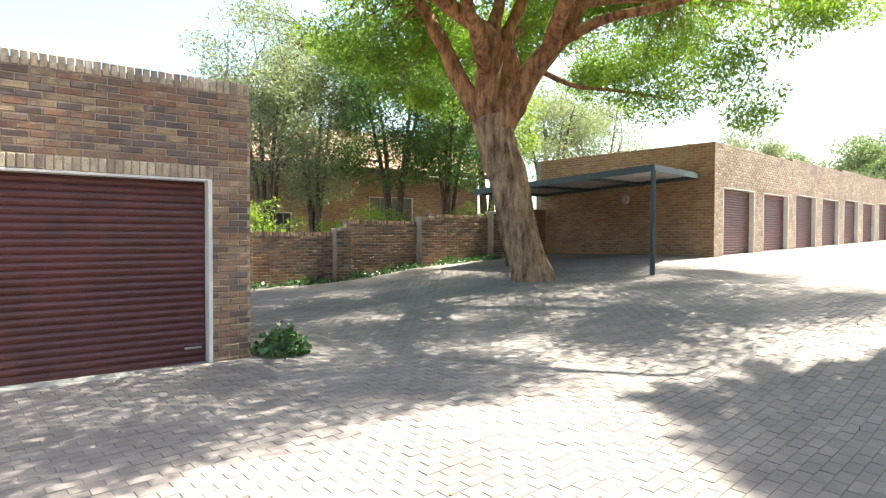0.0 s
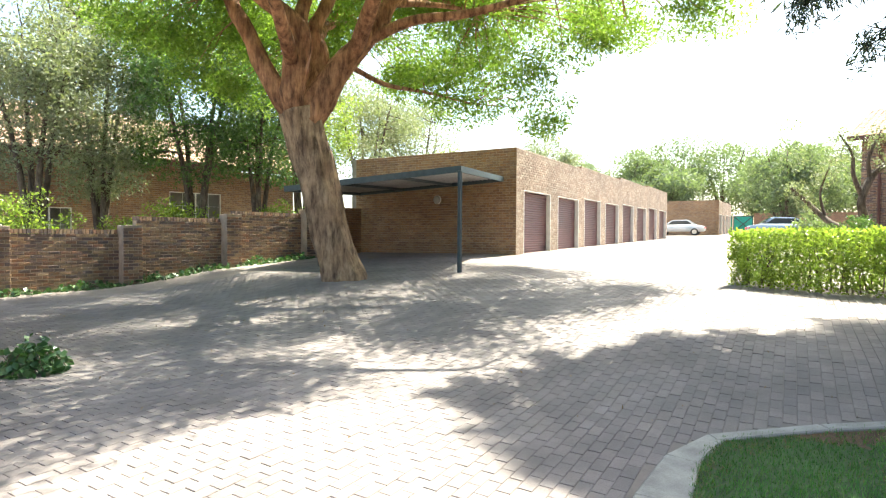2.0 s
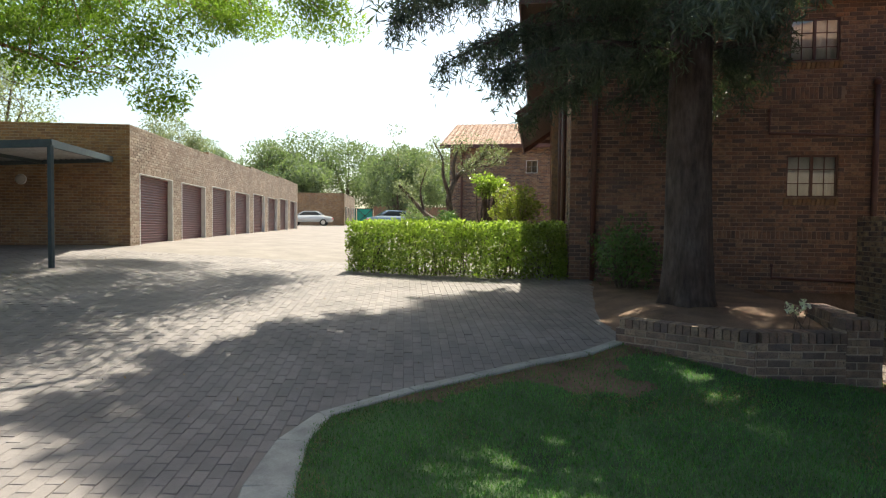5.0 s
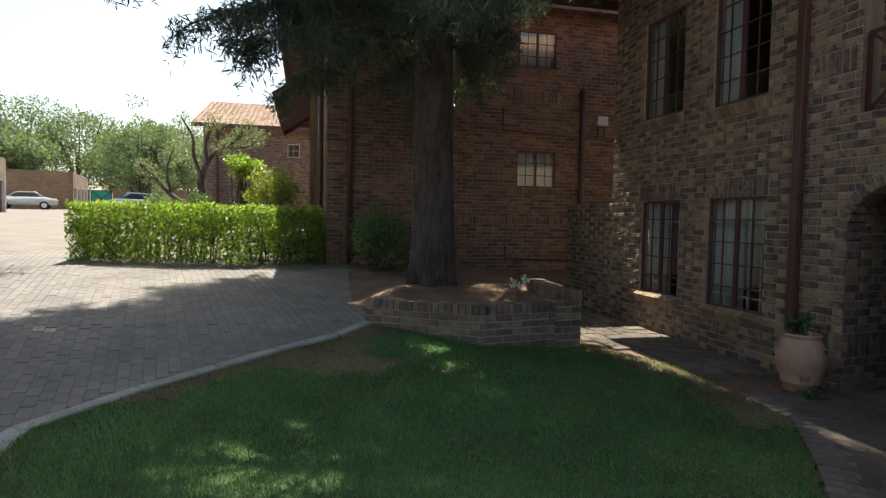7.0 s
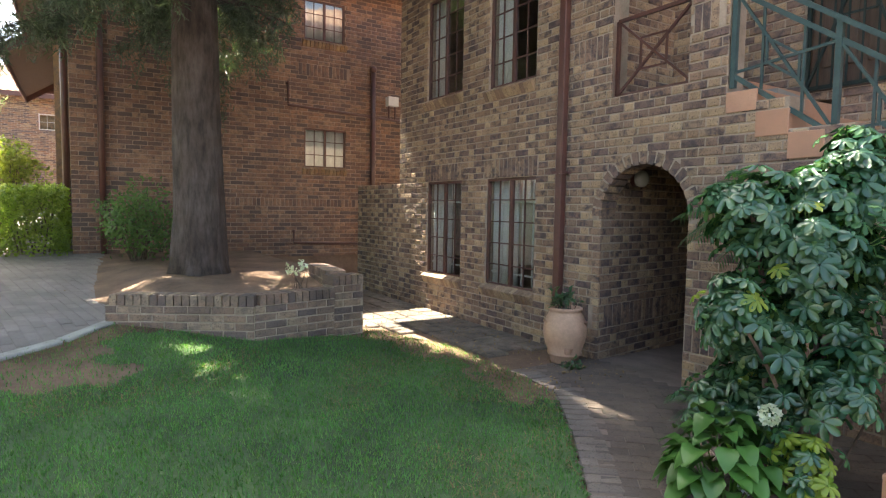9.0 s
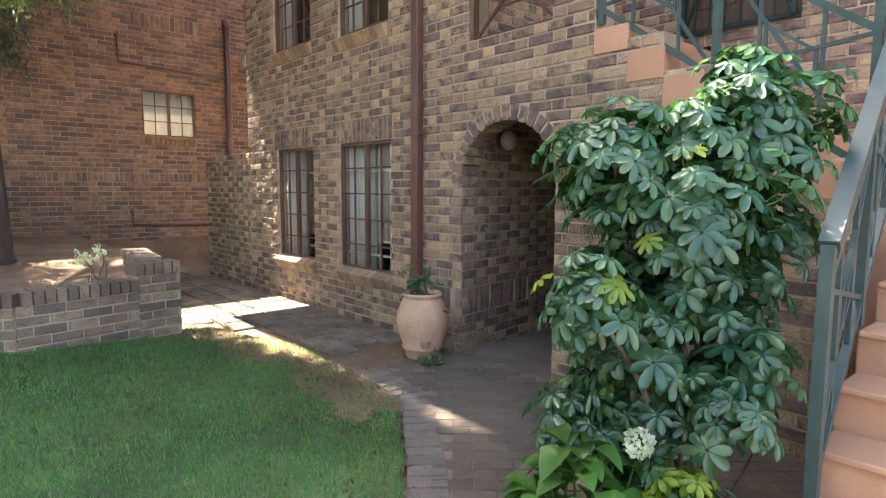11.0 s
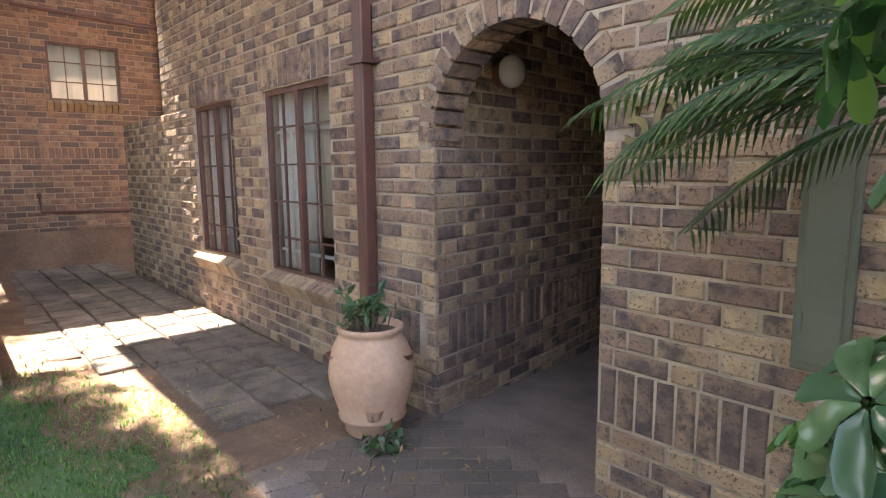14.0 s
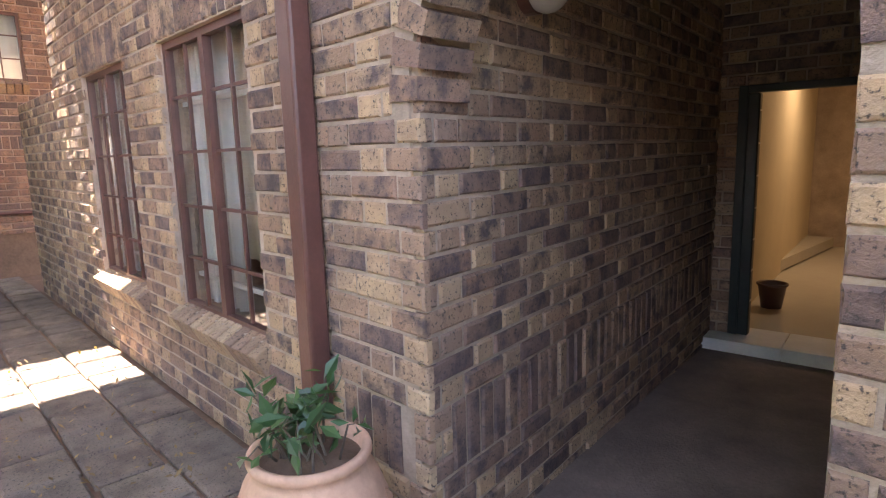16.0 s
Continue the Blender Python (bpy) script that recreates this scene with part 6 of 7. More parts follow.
def smooth_line(pts, n=5):
    out = []
    P_ = [pts[0]] + list(pts) + [pts[-1]]
    for i in range(1, len(P_) - 2):
        a, b, c, d = P_[i - 1], P_[i], P_[i + 1], P_[i + 2]
        for k in range(n):
            t = k / n
            out.append(0.5 * ((2 * b) + (c - a) * t + (2 * a - 5 * b + 4 * c - d) * t * t + (3 * b - a - 3 * c + d) * t ** 3))
    out.append(P_[-2])
    return out


def limb(bm, pts, r0, r1, sides=10, n=5, rough=0.07):
    q = smooth_line([Vector(p) for p in pts], n)
    radii = [r0 + (r1 - r0) * k / (len(q) - 1) for k in range(len(q))]
    start = len(bm.verts)
    tube(bm, q, radii, sides)
    bm.verts.ensure_lookup_table()
    for v in bm.verts[start:]:
        v.co += Vector((noise.noise(v.co * 2.3), noise.noise(v.co * 2.3 + Vector((9, 0, 0))), 0)) * rough * min(1.0, r0 * 3)
    return q


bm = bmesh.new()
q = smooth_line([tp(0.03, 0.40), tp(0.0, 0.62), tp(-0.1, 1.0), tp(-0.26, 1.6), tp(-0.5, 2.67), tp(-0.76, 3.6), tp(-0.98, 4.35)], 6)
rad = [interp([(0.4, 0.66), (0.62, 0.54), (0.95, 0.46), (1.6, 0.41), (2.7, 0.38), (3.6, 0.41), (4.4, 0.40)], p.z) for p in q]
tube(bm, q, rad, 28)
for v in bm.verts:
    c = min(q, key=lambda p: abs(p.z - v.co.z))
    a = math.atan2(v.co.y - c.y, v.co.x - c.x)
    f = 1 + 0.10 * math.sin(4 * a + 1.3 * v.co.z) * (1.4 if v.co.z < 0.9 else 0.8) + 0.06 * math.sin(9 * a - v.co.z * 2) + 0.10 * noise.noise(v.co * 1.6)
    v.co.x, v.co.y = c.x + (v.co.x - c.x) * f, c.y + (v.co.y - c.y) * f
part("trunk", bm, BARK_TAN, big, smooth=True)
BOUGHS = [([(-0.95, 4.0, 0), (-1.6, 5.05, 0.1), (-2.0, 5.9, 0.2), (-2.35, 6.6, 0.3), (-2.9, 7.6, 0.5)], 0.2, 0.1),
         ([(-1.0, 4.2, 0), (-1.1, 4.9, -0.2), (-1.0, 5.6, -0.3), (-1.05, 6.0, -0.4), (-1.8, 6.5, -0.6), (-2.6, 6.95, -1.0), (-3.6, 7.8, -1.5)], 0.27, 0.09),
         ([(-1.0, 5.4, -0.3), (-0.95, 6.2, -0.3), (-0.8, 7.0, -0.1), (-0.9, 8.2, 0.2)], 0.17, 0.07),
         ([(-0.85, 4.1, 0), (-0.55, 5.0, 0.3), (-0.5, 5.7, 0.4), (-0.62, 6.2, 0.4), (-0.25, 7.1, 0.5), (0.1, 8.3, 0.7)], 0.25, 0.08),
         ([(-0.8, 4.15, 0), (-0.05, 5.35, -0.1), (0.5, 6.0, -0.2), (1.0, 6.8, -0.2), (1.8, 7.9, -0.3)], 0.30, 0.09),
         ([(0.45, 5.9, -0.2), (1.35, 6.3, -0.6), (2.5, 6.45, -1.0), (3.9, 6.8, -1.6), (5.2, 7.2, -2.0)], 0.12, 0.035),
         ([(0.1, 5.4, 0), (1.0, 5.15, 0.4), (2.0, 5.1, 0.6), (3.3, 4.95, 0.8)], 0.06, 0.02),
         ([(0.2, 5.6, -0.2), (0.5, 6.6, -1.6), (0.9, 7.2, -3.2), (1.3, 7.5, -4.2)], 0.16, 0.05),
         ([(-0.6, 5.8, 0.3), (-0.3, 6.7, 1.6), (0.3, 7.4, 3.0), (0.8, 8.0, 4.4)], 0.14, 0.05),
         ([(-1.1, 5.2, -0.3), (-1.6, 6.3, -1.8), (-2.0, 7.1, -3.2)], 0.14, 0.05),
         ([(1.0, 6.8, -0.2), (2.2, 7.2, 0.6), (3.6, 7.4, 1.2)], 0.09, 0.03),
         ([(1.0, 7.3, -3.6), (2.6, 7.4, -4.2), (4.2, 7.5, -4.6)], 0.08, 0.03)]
tips = []
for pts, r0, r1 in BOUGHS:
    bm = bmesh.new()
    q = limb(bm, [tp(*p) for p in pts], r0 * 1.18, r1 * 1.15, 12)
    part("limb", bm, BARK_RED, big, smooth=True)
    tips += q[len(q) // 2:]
rb = random.Random(77)
cl = []
bm = bmesh.new()
while len(cl) < 350:
    r_, o_ = rb.uniform(-5.0, 8.4), rb.uniform(-8.2, 5.5)
    e = ((r_ - 1.6) / 6.7) ** 2 + ((o_ + 1.2) / 6.9) ** 2
    # overhead clumps are out of view: spread to shade the drive, cut back for its sun patch
    y_c = 10.25 - 0.489 * r_ + 0.872 * o_
    if e > 1 or y_c < (5.1 if 5.0 < 8.35 + 0.872 * r_ + 0.489 * o_ < 10.3 else 4.4):
        continue
    z_ = (8.9 - 2.6 * e if o_ > -1 and r_ < 5.2 else 9.2 - 1.6 * e) + rb.uniform(-1.0, 0.7)
    if o_ > -1.5 and abs(r_) < 1.6 and z_ < 6.6:
        z_ += 1.2
    p = tp(r_, z_, o_)
    cl.append(p)
    near_tip = min(tips, key=lambda t: (t - p).length)
    mid = near_tip.lerp(p, 0.5) + Vector((rb.uniform(-0.3, 0.3), rb.uniform(-0.3, 0.3), 0.25))
    tube(bm, smooth_line([near_tip, mid, p], 4), [0.03, 0.026, 0.024, 0.021, 0.018, 0.015, 0.012, 0.009, 0.005], 5, False)
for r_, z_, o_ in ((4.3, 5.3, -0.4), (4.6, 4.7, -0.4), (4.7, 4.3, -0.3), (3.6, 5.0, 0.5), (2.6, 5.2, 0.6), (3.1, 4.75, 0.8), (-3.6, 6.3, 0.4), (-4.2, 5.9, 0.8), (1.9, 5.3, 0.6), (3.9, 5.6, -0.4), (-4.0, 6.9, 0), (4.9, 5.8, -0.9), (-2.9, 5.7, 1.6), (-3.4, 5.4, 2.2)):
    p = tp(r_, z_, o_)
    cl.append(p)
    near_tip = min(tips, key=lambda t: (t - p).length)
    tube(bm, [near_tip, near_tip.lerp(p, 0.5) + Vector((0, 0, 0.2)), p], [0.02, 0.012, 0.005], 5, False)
part("twig_mass", bm, BARK_RED, big)["kind"] = "stuff"
v_, f_ = scatter_leaves(clump_points(cl, 0.88, 640, 17, 0.5, 0.1), 0.107, 0.40, 0.25, 4)
raw("leaf_crown", v_, f_, LEAF_TREE, big)["kind"] = "stuff"


# ---------------------------------------------------------------- other trees
def tree(name, label, x, y, z0, height, crown, mat, seed, clumps=40, per=190, size=0.11, trunk=0.12, low=0.35, forks=4, bark_mat=None, flat=0.8, cr=0.55):
    """A tree with a forked trunk and a crown of loose clumps."""
    t = thing(name, label, "tree")
    r_ = random.Random(seed)
    base = Vector((x, y, z0))
    cs, tops = [], []
    for k in range(forks):
        a = 6.283 * k / forks + r_.uniform(-0.5, 0.5)
        top = base + Vector((math.cos(a) * crown * 0.5, math.sin(a) * crown * 0.5, height * r_.uniform(0.7, 0.92)))
        mid = base + Vector((math.cos(a) * crown * 0.18, math.sin(a) * crown * 0.18, height * 0.4))
        bm = bmesh.new()
        tops += limb(bm, [base + Vector((r_.uniform(-0.1, 0.1), r_.uniform(-0.1, 0.1), -0.1)), mid, top], trunk, trunk * 0.2, 8, 5, 0.12)[4:]
        part("stem", bm, bark_mat or BARK_GREY, t, smooth=True)
    bm = bmesh.new()
    for k in range(clumps):
        u = Vector((r_.gauss(0, 1), r_.gauss(0, 1), r_.gauss(0, 1))).normalized() * r_.uniform(0.45, 1.0)
        c = base + Vector((u.x * crown, u.y * crown, height * (low + (1 - low) * (0.5 + 0.5 * u.z))))
        cs.append(c)
        n_ = min(tops, key=lambda p: (p - c).length)
        tube(bm, [n_, n_.lerp(c, 0.5) + Vector((0, 0, 0.1)), c], [trunk * 0.22, trunk * 0.12, trunk * 0.05], 4, False)
    part("twig_mass", bm, bark_mat or BARK_GREY, t)["kind"] = "stuff"
    v, f = scatter_leaves(clump_points(cs, crown * cr * 0.55, per, seed, flat, 0.3), size, 0.45, 0.2, seed + 9)
    raw("leaf_crown", v, f, mat, t)["kind"] = "stuff"
    return t


tree("olive_tree", "grey-green olive-like tree behind the boundary wall", 4.6, 20.0, 0.4, 9.4, 2.5, LEAF_OLIVE, 1, 110, 270, 0.11, low=0.24)
tree("olive_tree", "grey-green olive-like tree behind the boundary wall", 6.8, 21.5, 0.4, 9.0, 2.3, LEAF_OLIVE, 2, 100, 260, 0.11, low=0.24)
tree("garden_tree", "dark green garden tree with several stems behind the wall", 8.9, 19.0, 0.5, 9.6, 2.7, LEAF_DARK, 3, 100, 270, 0.12, 0.13, 0.28)
tree("garden_tree", "dark green garden tree with several stems behind the wall", 10.9, 18.6, 0.6, 8.8, 2.2, LEAF_DARK, 4, 85, 260, 0.12, 0.12, 0.25)
tree("garden_tree", "mid green bushy tree beside the carport", 13.2, 19.4, 0.7, 8.8, 2.4, LEAF_HEDGE, 5, 45, 230, 0.11, 0.12, 0.3)
tree("olive_tree", "pale grey-green tree behind the garages", 17.2, 20.5, 0.8, 8.3, 2.8, LEAF_OLIVE, 6, 60, 220, 0.13, low=0.4)
tree("olive_tree", "brownish olive tree behind the garages", 21.2, 21.5, 0.9, 7.8, 2.8, LEAF_OLIVE, 7, 55, 220, 0.13, low=0.4)
tree("garden_tree", "yellow-green tree rising over the garage roof", 29.0, 22.0, 1.0, 6.2, 1.5, LEAF_YELLOW, 8, 34, 200, 0.14, low=0.5)
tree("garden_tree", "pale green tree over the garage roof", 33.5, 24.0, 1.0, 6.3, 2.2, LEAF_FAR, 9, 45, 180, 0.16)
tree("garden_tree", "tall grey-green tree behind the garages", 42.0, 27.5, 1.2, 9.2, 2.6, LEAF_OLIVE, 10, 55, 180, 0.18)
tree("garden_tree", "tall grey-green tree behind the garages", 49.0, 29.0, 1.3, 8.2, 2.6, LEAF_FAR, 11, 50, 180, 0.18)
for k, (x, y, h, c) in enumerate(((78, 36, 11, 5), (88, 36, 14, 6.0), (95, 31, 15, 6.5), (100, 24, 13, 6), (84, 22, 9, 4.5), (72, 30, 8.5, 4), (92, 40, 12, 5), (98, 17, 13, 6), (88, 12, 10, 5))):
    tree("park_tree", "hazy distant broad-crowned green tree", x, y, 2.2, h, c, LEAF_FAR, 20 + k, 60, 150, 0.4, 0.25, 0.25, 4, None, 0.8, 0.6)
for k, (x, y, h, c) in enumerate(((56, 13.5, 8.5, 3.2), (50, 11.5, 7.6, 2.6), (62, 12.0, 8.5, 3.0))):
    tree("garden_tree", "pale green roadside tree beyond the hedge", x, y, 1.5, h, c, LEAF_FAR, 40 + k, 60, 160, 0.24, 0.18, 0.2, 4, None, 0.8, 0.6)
shrub("shrub", "bushy green garden shrub over the boundary wall", blob(3.8, 17.2, 1.7, 1.3, 0.7, 1.0, 40, 5), 0.4, 130, 0.09, LEAF_HEDGE, base=(3.8, 17.2, 0.3), seed=61)
shrub("shrub", "bushy green garden shrub over the boundary wall", blob(7.2, 17.4, 1.7, 1.7, 0.7, 0.9, 50, 6), 0.4, 130, 0.09, LEAF_HEDGE, base=(7.2, 17.4, 0.3), seed=62)
shrub("shrub", "light green shrub beside the side gate", blob(11.6, 17.8, 2.0, 1.1, 0.7, 1.2, 34, 7), 0.4, 130, 0.09, LEAF_TREE, base=(11.6, 17.8, 0.4), seed=63)

# pruned tree, standard tree and shrubs beyond the hedge
pt_ = thing("pruned_tree", "pruned tree with bare forking limbs and small leaf tufts", "tree")
b0 = Vector((24.0, 3.0, 1.0))
RR = Vector((0.13, -0.99, 0))
ends = []
for pts, r0, r1 in (([(0, 0), (0.05, 0.9), (-0.1, 1.8), (0.1, 2.6), (0.5, 3.1), (1.2, 3.5), (1.5, 4.0)], 0.17, 0.05), ([(0.0, 0.5), (-0.5, 0.9), (-1.1, 1.3), (-1.7, 1.9), (-2.1, 2.4)], 0.13, 0.06),
                    ([(-0.05, 1.9), (-0.3, 2.7), (-0.35, 3.4), (-0.7, 4.1)], 0.09, 0.03), ([(0.1, 2.6), (0.05, 3.3), (0.35, 4.2)], 0.08, 0.03), ([(-1.1, 1.3), (-1.3, 2.2), (-1.0, 3.1)], 0.06, 0.02), ([(0.7, 3.2), (1.6, 3.2), (2.0, 3.7)], 0.05, 0.02)):
    bm = bmesh.new()
    q = limb(bm, [b0 + RR * a + Vector((0.3 * math.sin(a * 3), 0, z)) for a, z in pts], r0, r1, 9)
    part("limb", bm, BARK_GREY, pt_, smooth=True)
    ends += q[len(q) * 2 // 3:]
for k in range(12):
    ends.append(b0 + RR * rb.uniform(-2.4, 1.6) + Vector((rb.uniform(-0.8, 0.8), 0, rb.uniform(2.3, 4.6))))
v_, f_ = scatter_leaves(clump_points(ends, 0.42, 60, 3, 0.8, 0.2), 0.11, 0.4, 0.1, 8)
raw("leaf_mass", v_, f_, LEAF_OLIVE, pt_)["kind"] = "stuff"
shrub("standard_tree", "small standard tree with a round umbrella head", blob(20.2, 1.25, 3.15, 0.55, 0.55, 0.28, 18, 4), 0.26, 90, 0.11, LEAF_HEDGE, "tree", 0.05, 71, base=(20.2, 1.35, 0.85))
shrub("shrub", "yellow-leaved shrub against the house front", blob(16.2, 0.15, 2.2, 0.7, 0.6, 0.6, 26, 8), 0.3, 110, 0.09, LEAF_YELLOW, base=(16.2, 0.1, 0.75), seed=72)
shrub("shrub", "dark green rounded shrub under the pruned tree", blob(22.6, 3.1, 1.7, 0.8, 0.7, 0.6, 24, 9), 0.32, 110, 0.09, LEAF_DARK, base=(22.6, 3.1, 0.95), seed=73)
shrub("shrub", "pale fern-like shrub beyond the hedge", blob(28.0, 5.3, 2.0, 1.2, 1.0, 0.7, 26, 10), 0.4, 110, 0.14, LEAF_FAR, base=(28.0, 5.3, 1.1), seed=74)

# ---------------------------------------------------------------- ivy
def ivy(label, cx, cy, rx, ry, zf, count, seed, height=0.18, size=0.085):
    r_ = np.random.default_rng(seed)
    a, rr2 = r_.uniform(0, 6.283, count), np.sqrt(r_.uniform(0, 1, count))
    x, y = cx + rx * rr2 * np.cos(a), cy + ry * rr2 * np.sin(a)
    z = np.array([zf(i, j) for i, j in zip(x, y)]) + r_.uniform(0.0, 1.0, count) * height * (1.15 - rr2)
    t = thing("ivy", label, "ivy plant")
    v, f = scatter_leaves(np.stack([x, y, z], 1), size, 0.85, 0.05, seed, 0.4, 0.2, 1.5)
    raw("leaves", v, f, LEAF_IVY, t)
    bm = bmesh.new()
    rr3 = random.Random(seed)
    for k in range(10):
        a_ = rr3.uniform(0, 6.28)
        p = Vector((cx, cy, zf(cx, cy)))
        e_ = Vector((cx + rx * math.cos(a_), cy + ry * math.sin(a_), 0))
        e_.z = zf(e_.x, e_.y) + 0.02
        tube(bm, [p, p.lerp(e_, 0.5) + Vector((0, 0, height * 0.5)), e_], [0.008, 0.006, 0.003], 4, False)
    part("stem_mass", bm, BARK_GREY, t)["kind"] = "stuff"
    return t


ivy("glossy dark green ivy clump at the garage corner", 1.98, 7.32, 0.36, 0.34, ground_z, 520, 81, 0.42)
for k, (x, w) in enumerate(((3.0, 0.8), (4.6, 0.9), (6.1, 0.8), (7.6, 1.0), (9.3, 0.9), (10.6, 0.7))):
    ivy("ground ivy along the foot of the boundary wall", x, 14.95 + 0.07 * x, w, 0.32, lambda i, j: ground_z(i, 11.5) - 0.06, 420, 90 + k, 0.26, 0.1)
ivy("small green weed growing at the foot of the terracotta pot", 5.1, -5.22, 0.14, 0.1, lambda i, j: 0.0, 60, 99, 0.1, 0.05)

# ---------------------------------------------------------------- umbrella shrub, hydrangeas, palm by the stairs
def leaflet_mesh(name, fingers, length, width, mat, droop=0.45):
    verts, faces = [], []
    for k in range(fingers):
        a = 2 * math.pi * k / fingers
        ca, sa = math.cos(a), math.sin(a)
        L, W = length * (0.85 + 0.3 * ((k * 37) % 10) / 10), width
        i = len(verts)
        for f, w, dz in ((0.08, 0.12, 0), (0.35, 0.7, 0.01), (0.68, 1.0, 0.0), (0.9, 0.8, -0.006), (1.0, 0.12, -0.012)):
            x = L * f
            z = dz - droop * L * f * f
            for s in (-1, 0, 1):
                verts.append((ca * x - sa * s * W * w / 2, sa * x + ca * s * W * w / 2, z - (0.0 if s else 0.012 * w)))
        for r in range(4):
            for s in range(2):
                b = i + r * 3 + s
                faces.append((b, b + 1, b + 4, b + 3))
    me = bpy.data.meshes.new(name)
    me.from_pydata(verts, [], faces)
    me.polygons.foreach_set("use_smooth", [True] * len(me.polygons))
    me.materials.append(mat)
    return me


LM = [leaflet_mesh("leaf", 8, 0.10, 0.044, LEAF_UMBRELLA, 0.16), leaflet_mesh("leaf", 7, 0.088, 0.040, LEAF_UMBRELLA, 0.1), leaflet_mesh("leaf", 8, 0.078, 0.034, LEAF_YOUNG, 0.08)]


def umbrella_shrub(label, base, lobes, per, seed, young=0.1, scale=1.0):
    """Bare stems that fork into separate lobes of fingered leaves."""
    t = thing("umbrella_shrub", label, "shrub")
    r_ = random.Random(seed)
    base = Vector(base)
    rv, rf, n_ = [], [], 0
    for cx, cy, cz, rad in lobes:
        c = Vector((cx, cy, cz))
        bm = bmesh.new()
        foot = base + Vector((r_.uniform(-0.08, 0.08), r_.uniform(-0.08, 0.08), 0))
        mid = foot.lerp(c, 0.5) + Vector((r_.uniform(-0.08, 0.08), r_.uniform(-0.08, 0.08), 0.05))
        tube(bm, smooth_line([foot, mid, c], 4), [(0.024 - 0.0018 * k) * min(1, rad * 4) for k in range(9)], 7)
        part("branch", bm, BARK_GREY, t, smooth=True)
        twig = bmesh.new()
        for k in range(int(per * rad * rad)):
            u = Vector((r_.gauss(0, 1), r_.gauss(0, 1), r_.gauss(0.15, 0.9))).normalized()
            f = rad * r_.uniform(0.45, 1.08) * (1 + 0.2 * math.sin(4 * math.atan2(u.y, u.x) + 5 * u.z + seed))
            p = c + Vector((u.x * f, u.y * f, u.z * f * 0.95))
            if p.z < 0.06:
                continue
            out = Vector((u.x, u.y, 0.75 + 0.45 * u.z + r_.uniform(-0.25, 0.3))).normalized()
            me = LM[2] if (u.z > 0.75 and cz > 1.5 and r_.random() < 0.55) or r_.random() < young else LM[k % 2]
            turn = Matrix.Translation(p) @ out.to_track_quat("Z", "Y").to_matrix().to_4x4() @ Matrix.Rotation(r_.uniform(0, 6.28), 4, "Z") @ Matrix.Scale(r_.uniform(0.55, 0.95) * scale, 4)
            q = c.lerp(p, 0.35) - Vector((0, 0, 0.05))
            if k % 2 == 0:
                tube(twig, [q, p.lerp(q, 0.4) - Vector((0, 0, 0.015)), p], [0.005, 0.0035, 0.0025], 4, False)
            if n_ < 300:
                n_ += 1
                o = new("leaf", me)
                o.parent = t
                o.matrix_basis = turn
            else:
                b_ = len(rv)
                rv += [tuple(turn @ v.co) for v in me.vertices]
                rf += [tuple(i + b_ for i in p_.vertices) for p_ in me.polygons]
        part("twig_mass", twig, LEAF_HYDRANGEA, t)["kind"] = "stuff"
    if rv:
        raw("leaf_mass", rv, rf, LEAF_UMBRELLA, t, smooth=True)["kind"] = "stuff"
    return t


BUSH_AT, BUSH_D, BUSH_S = Vector((1.135, -1.67, 1.473)), Vector((0.786, -0.618, 0)), Vector((-0.618, -0.786, 0))


def bush_lobe(ahead, side, z, rad):
    p = BUSH_AT + BUSH_D * ahead + BUSH_S * side
    return (p.x, p.y, z, rad)


umbrella_shrub("tall glossy umbrella shrub with fingered leaves beside the stairs", (2.50, -4.42, 0.0),
               [bush_lobe(2.80, 1.08, 0.92, 0.26), bush_lobe(2.55, 0.82, 1.06, 0.17), bush_lobe(2.75, 1.27, 1.35, 0.33), bush_lobe(2.85, 0.99, 1.55, 0.25), bush_lobe(2.85, 1.57, 1.68, 0.27),
                bush_lobe(2.9, 1.50, 1.86, 0.17), bush_lobe(2.85, 1.58, 1.28, 0.2), bush_lobe(2.6, 1.33, 0.70, 0.19), bush_lobe(2.55, 1.46, 0.86, 0.09), bush_lobe(2.85, 1.15, 0.6, 0.22),
                (2.88, -4.42, 0.95, 0.24), (2.86, -4.38, 0.55, 0.2), (2.78, -4.55, 1.28, 0.26), bush_lobe(2.75, 1.40, 0.98, 0.2), bush_lobe(2.8, 1.3, 1.62, 0.2), (2.92, -4.30, 0.42, 0.2), (2.72, -4.30, 0.4, 0.18), (2.97, -4.23, 0.98, 0.1), (2.94, -4.33, 1.1, 0.11), (3.02, -4.36, 0.84, 0.11), (2.84, -4.22, 1.0, 0.12)], 1900, 5, 0.07)
umbrella_shrub("young yellow-green umbrella shrub at the foot of the stairs", (2.36, -4.08, 0.0), [(2.36, -4.08, 0.38, 0.16), (2.30, -4.02, 0.25, 0.12)], 1500, 6, 0.75, 0.9)


def oval_leaf(L, W, mat):
    verts, faces = [], []
    for f, w, dz in ((0, 0.1, 0), (0.2, 0.75, 0.012), (0.5, 1.0, 0.012), (0.8, 0.6, -0.01), (1.0, 0.04, -0.03)):
        for s in (-1, 0, 1):
            verts.append((L * f, s * W * w / 2, dz + (0.02 * w if s else 0) - 0.15 * L * f * f))
    for r in range(4):
        for s in range(2):
            b = r * 3 + s
            faces.append((b, b + 1, b + 4, b + 3))
    me = bpy.data.meshes.new("leaf")
    me.from_pydata(verts, [], faces)
    me.polygons.foreach_set("use_smooth", [True] * len(me.polygons))
    me.materials.append(mat)
    return me


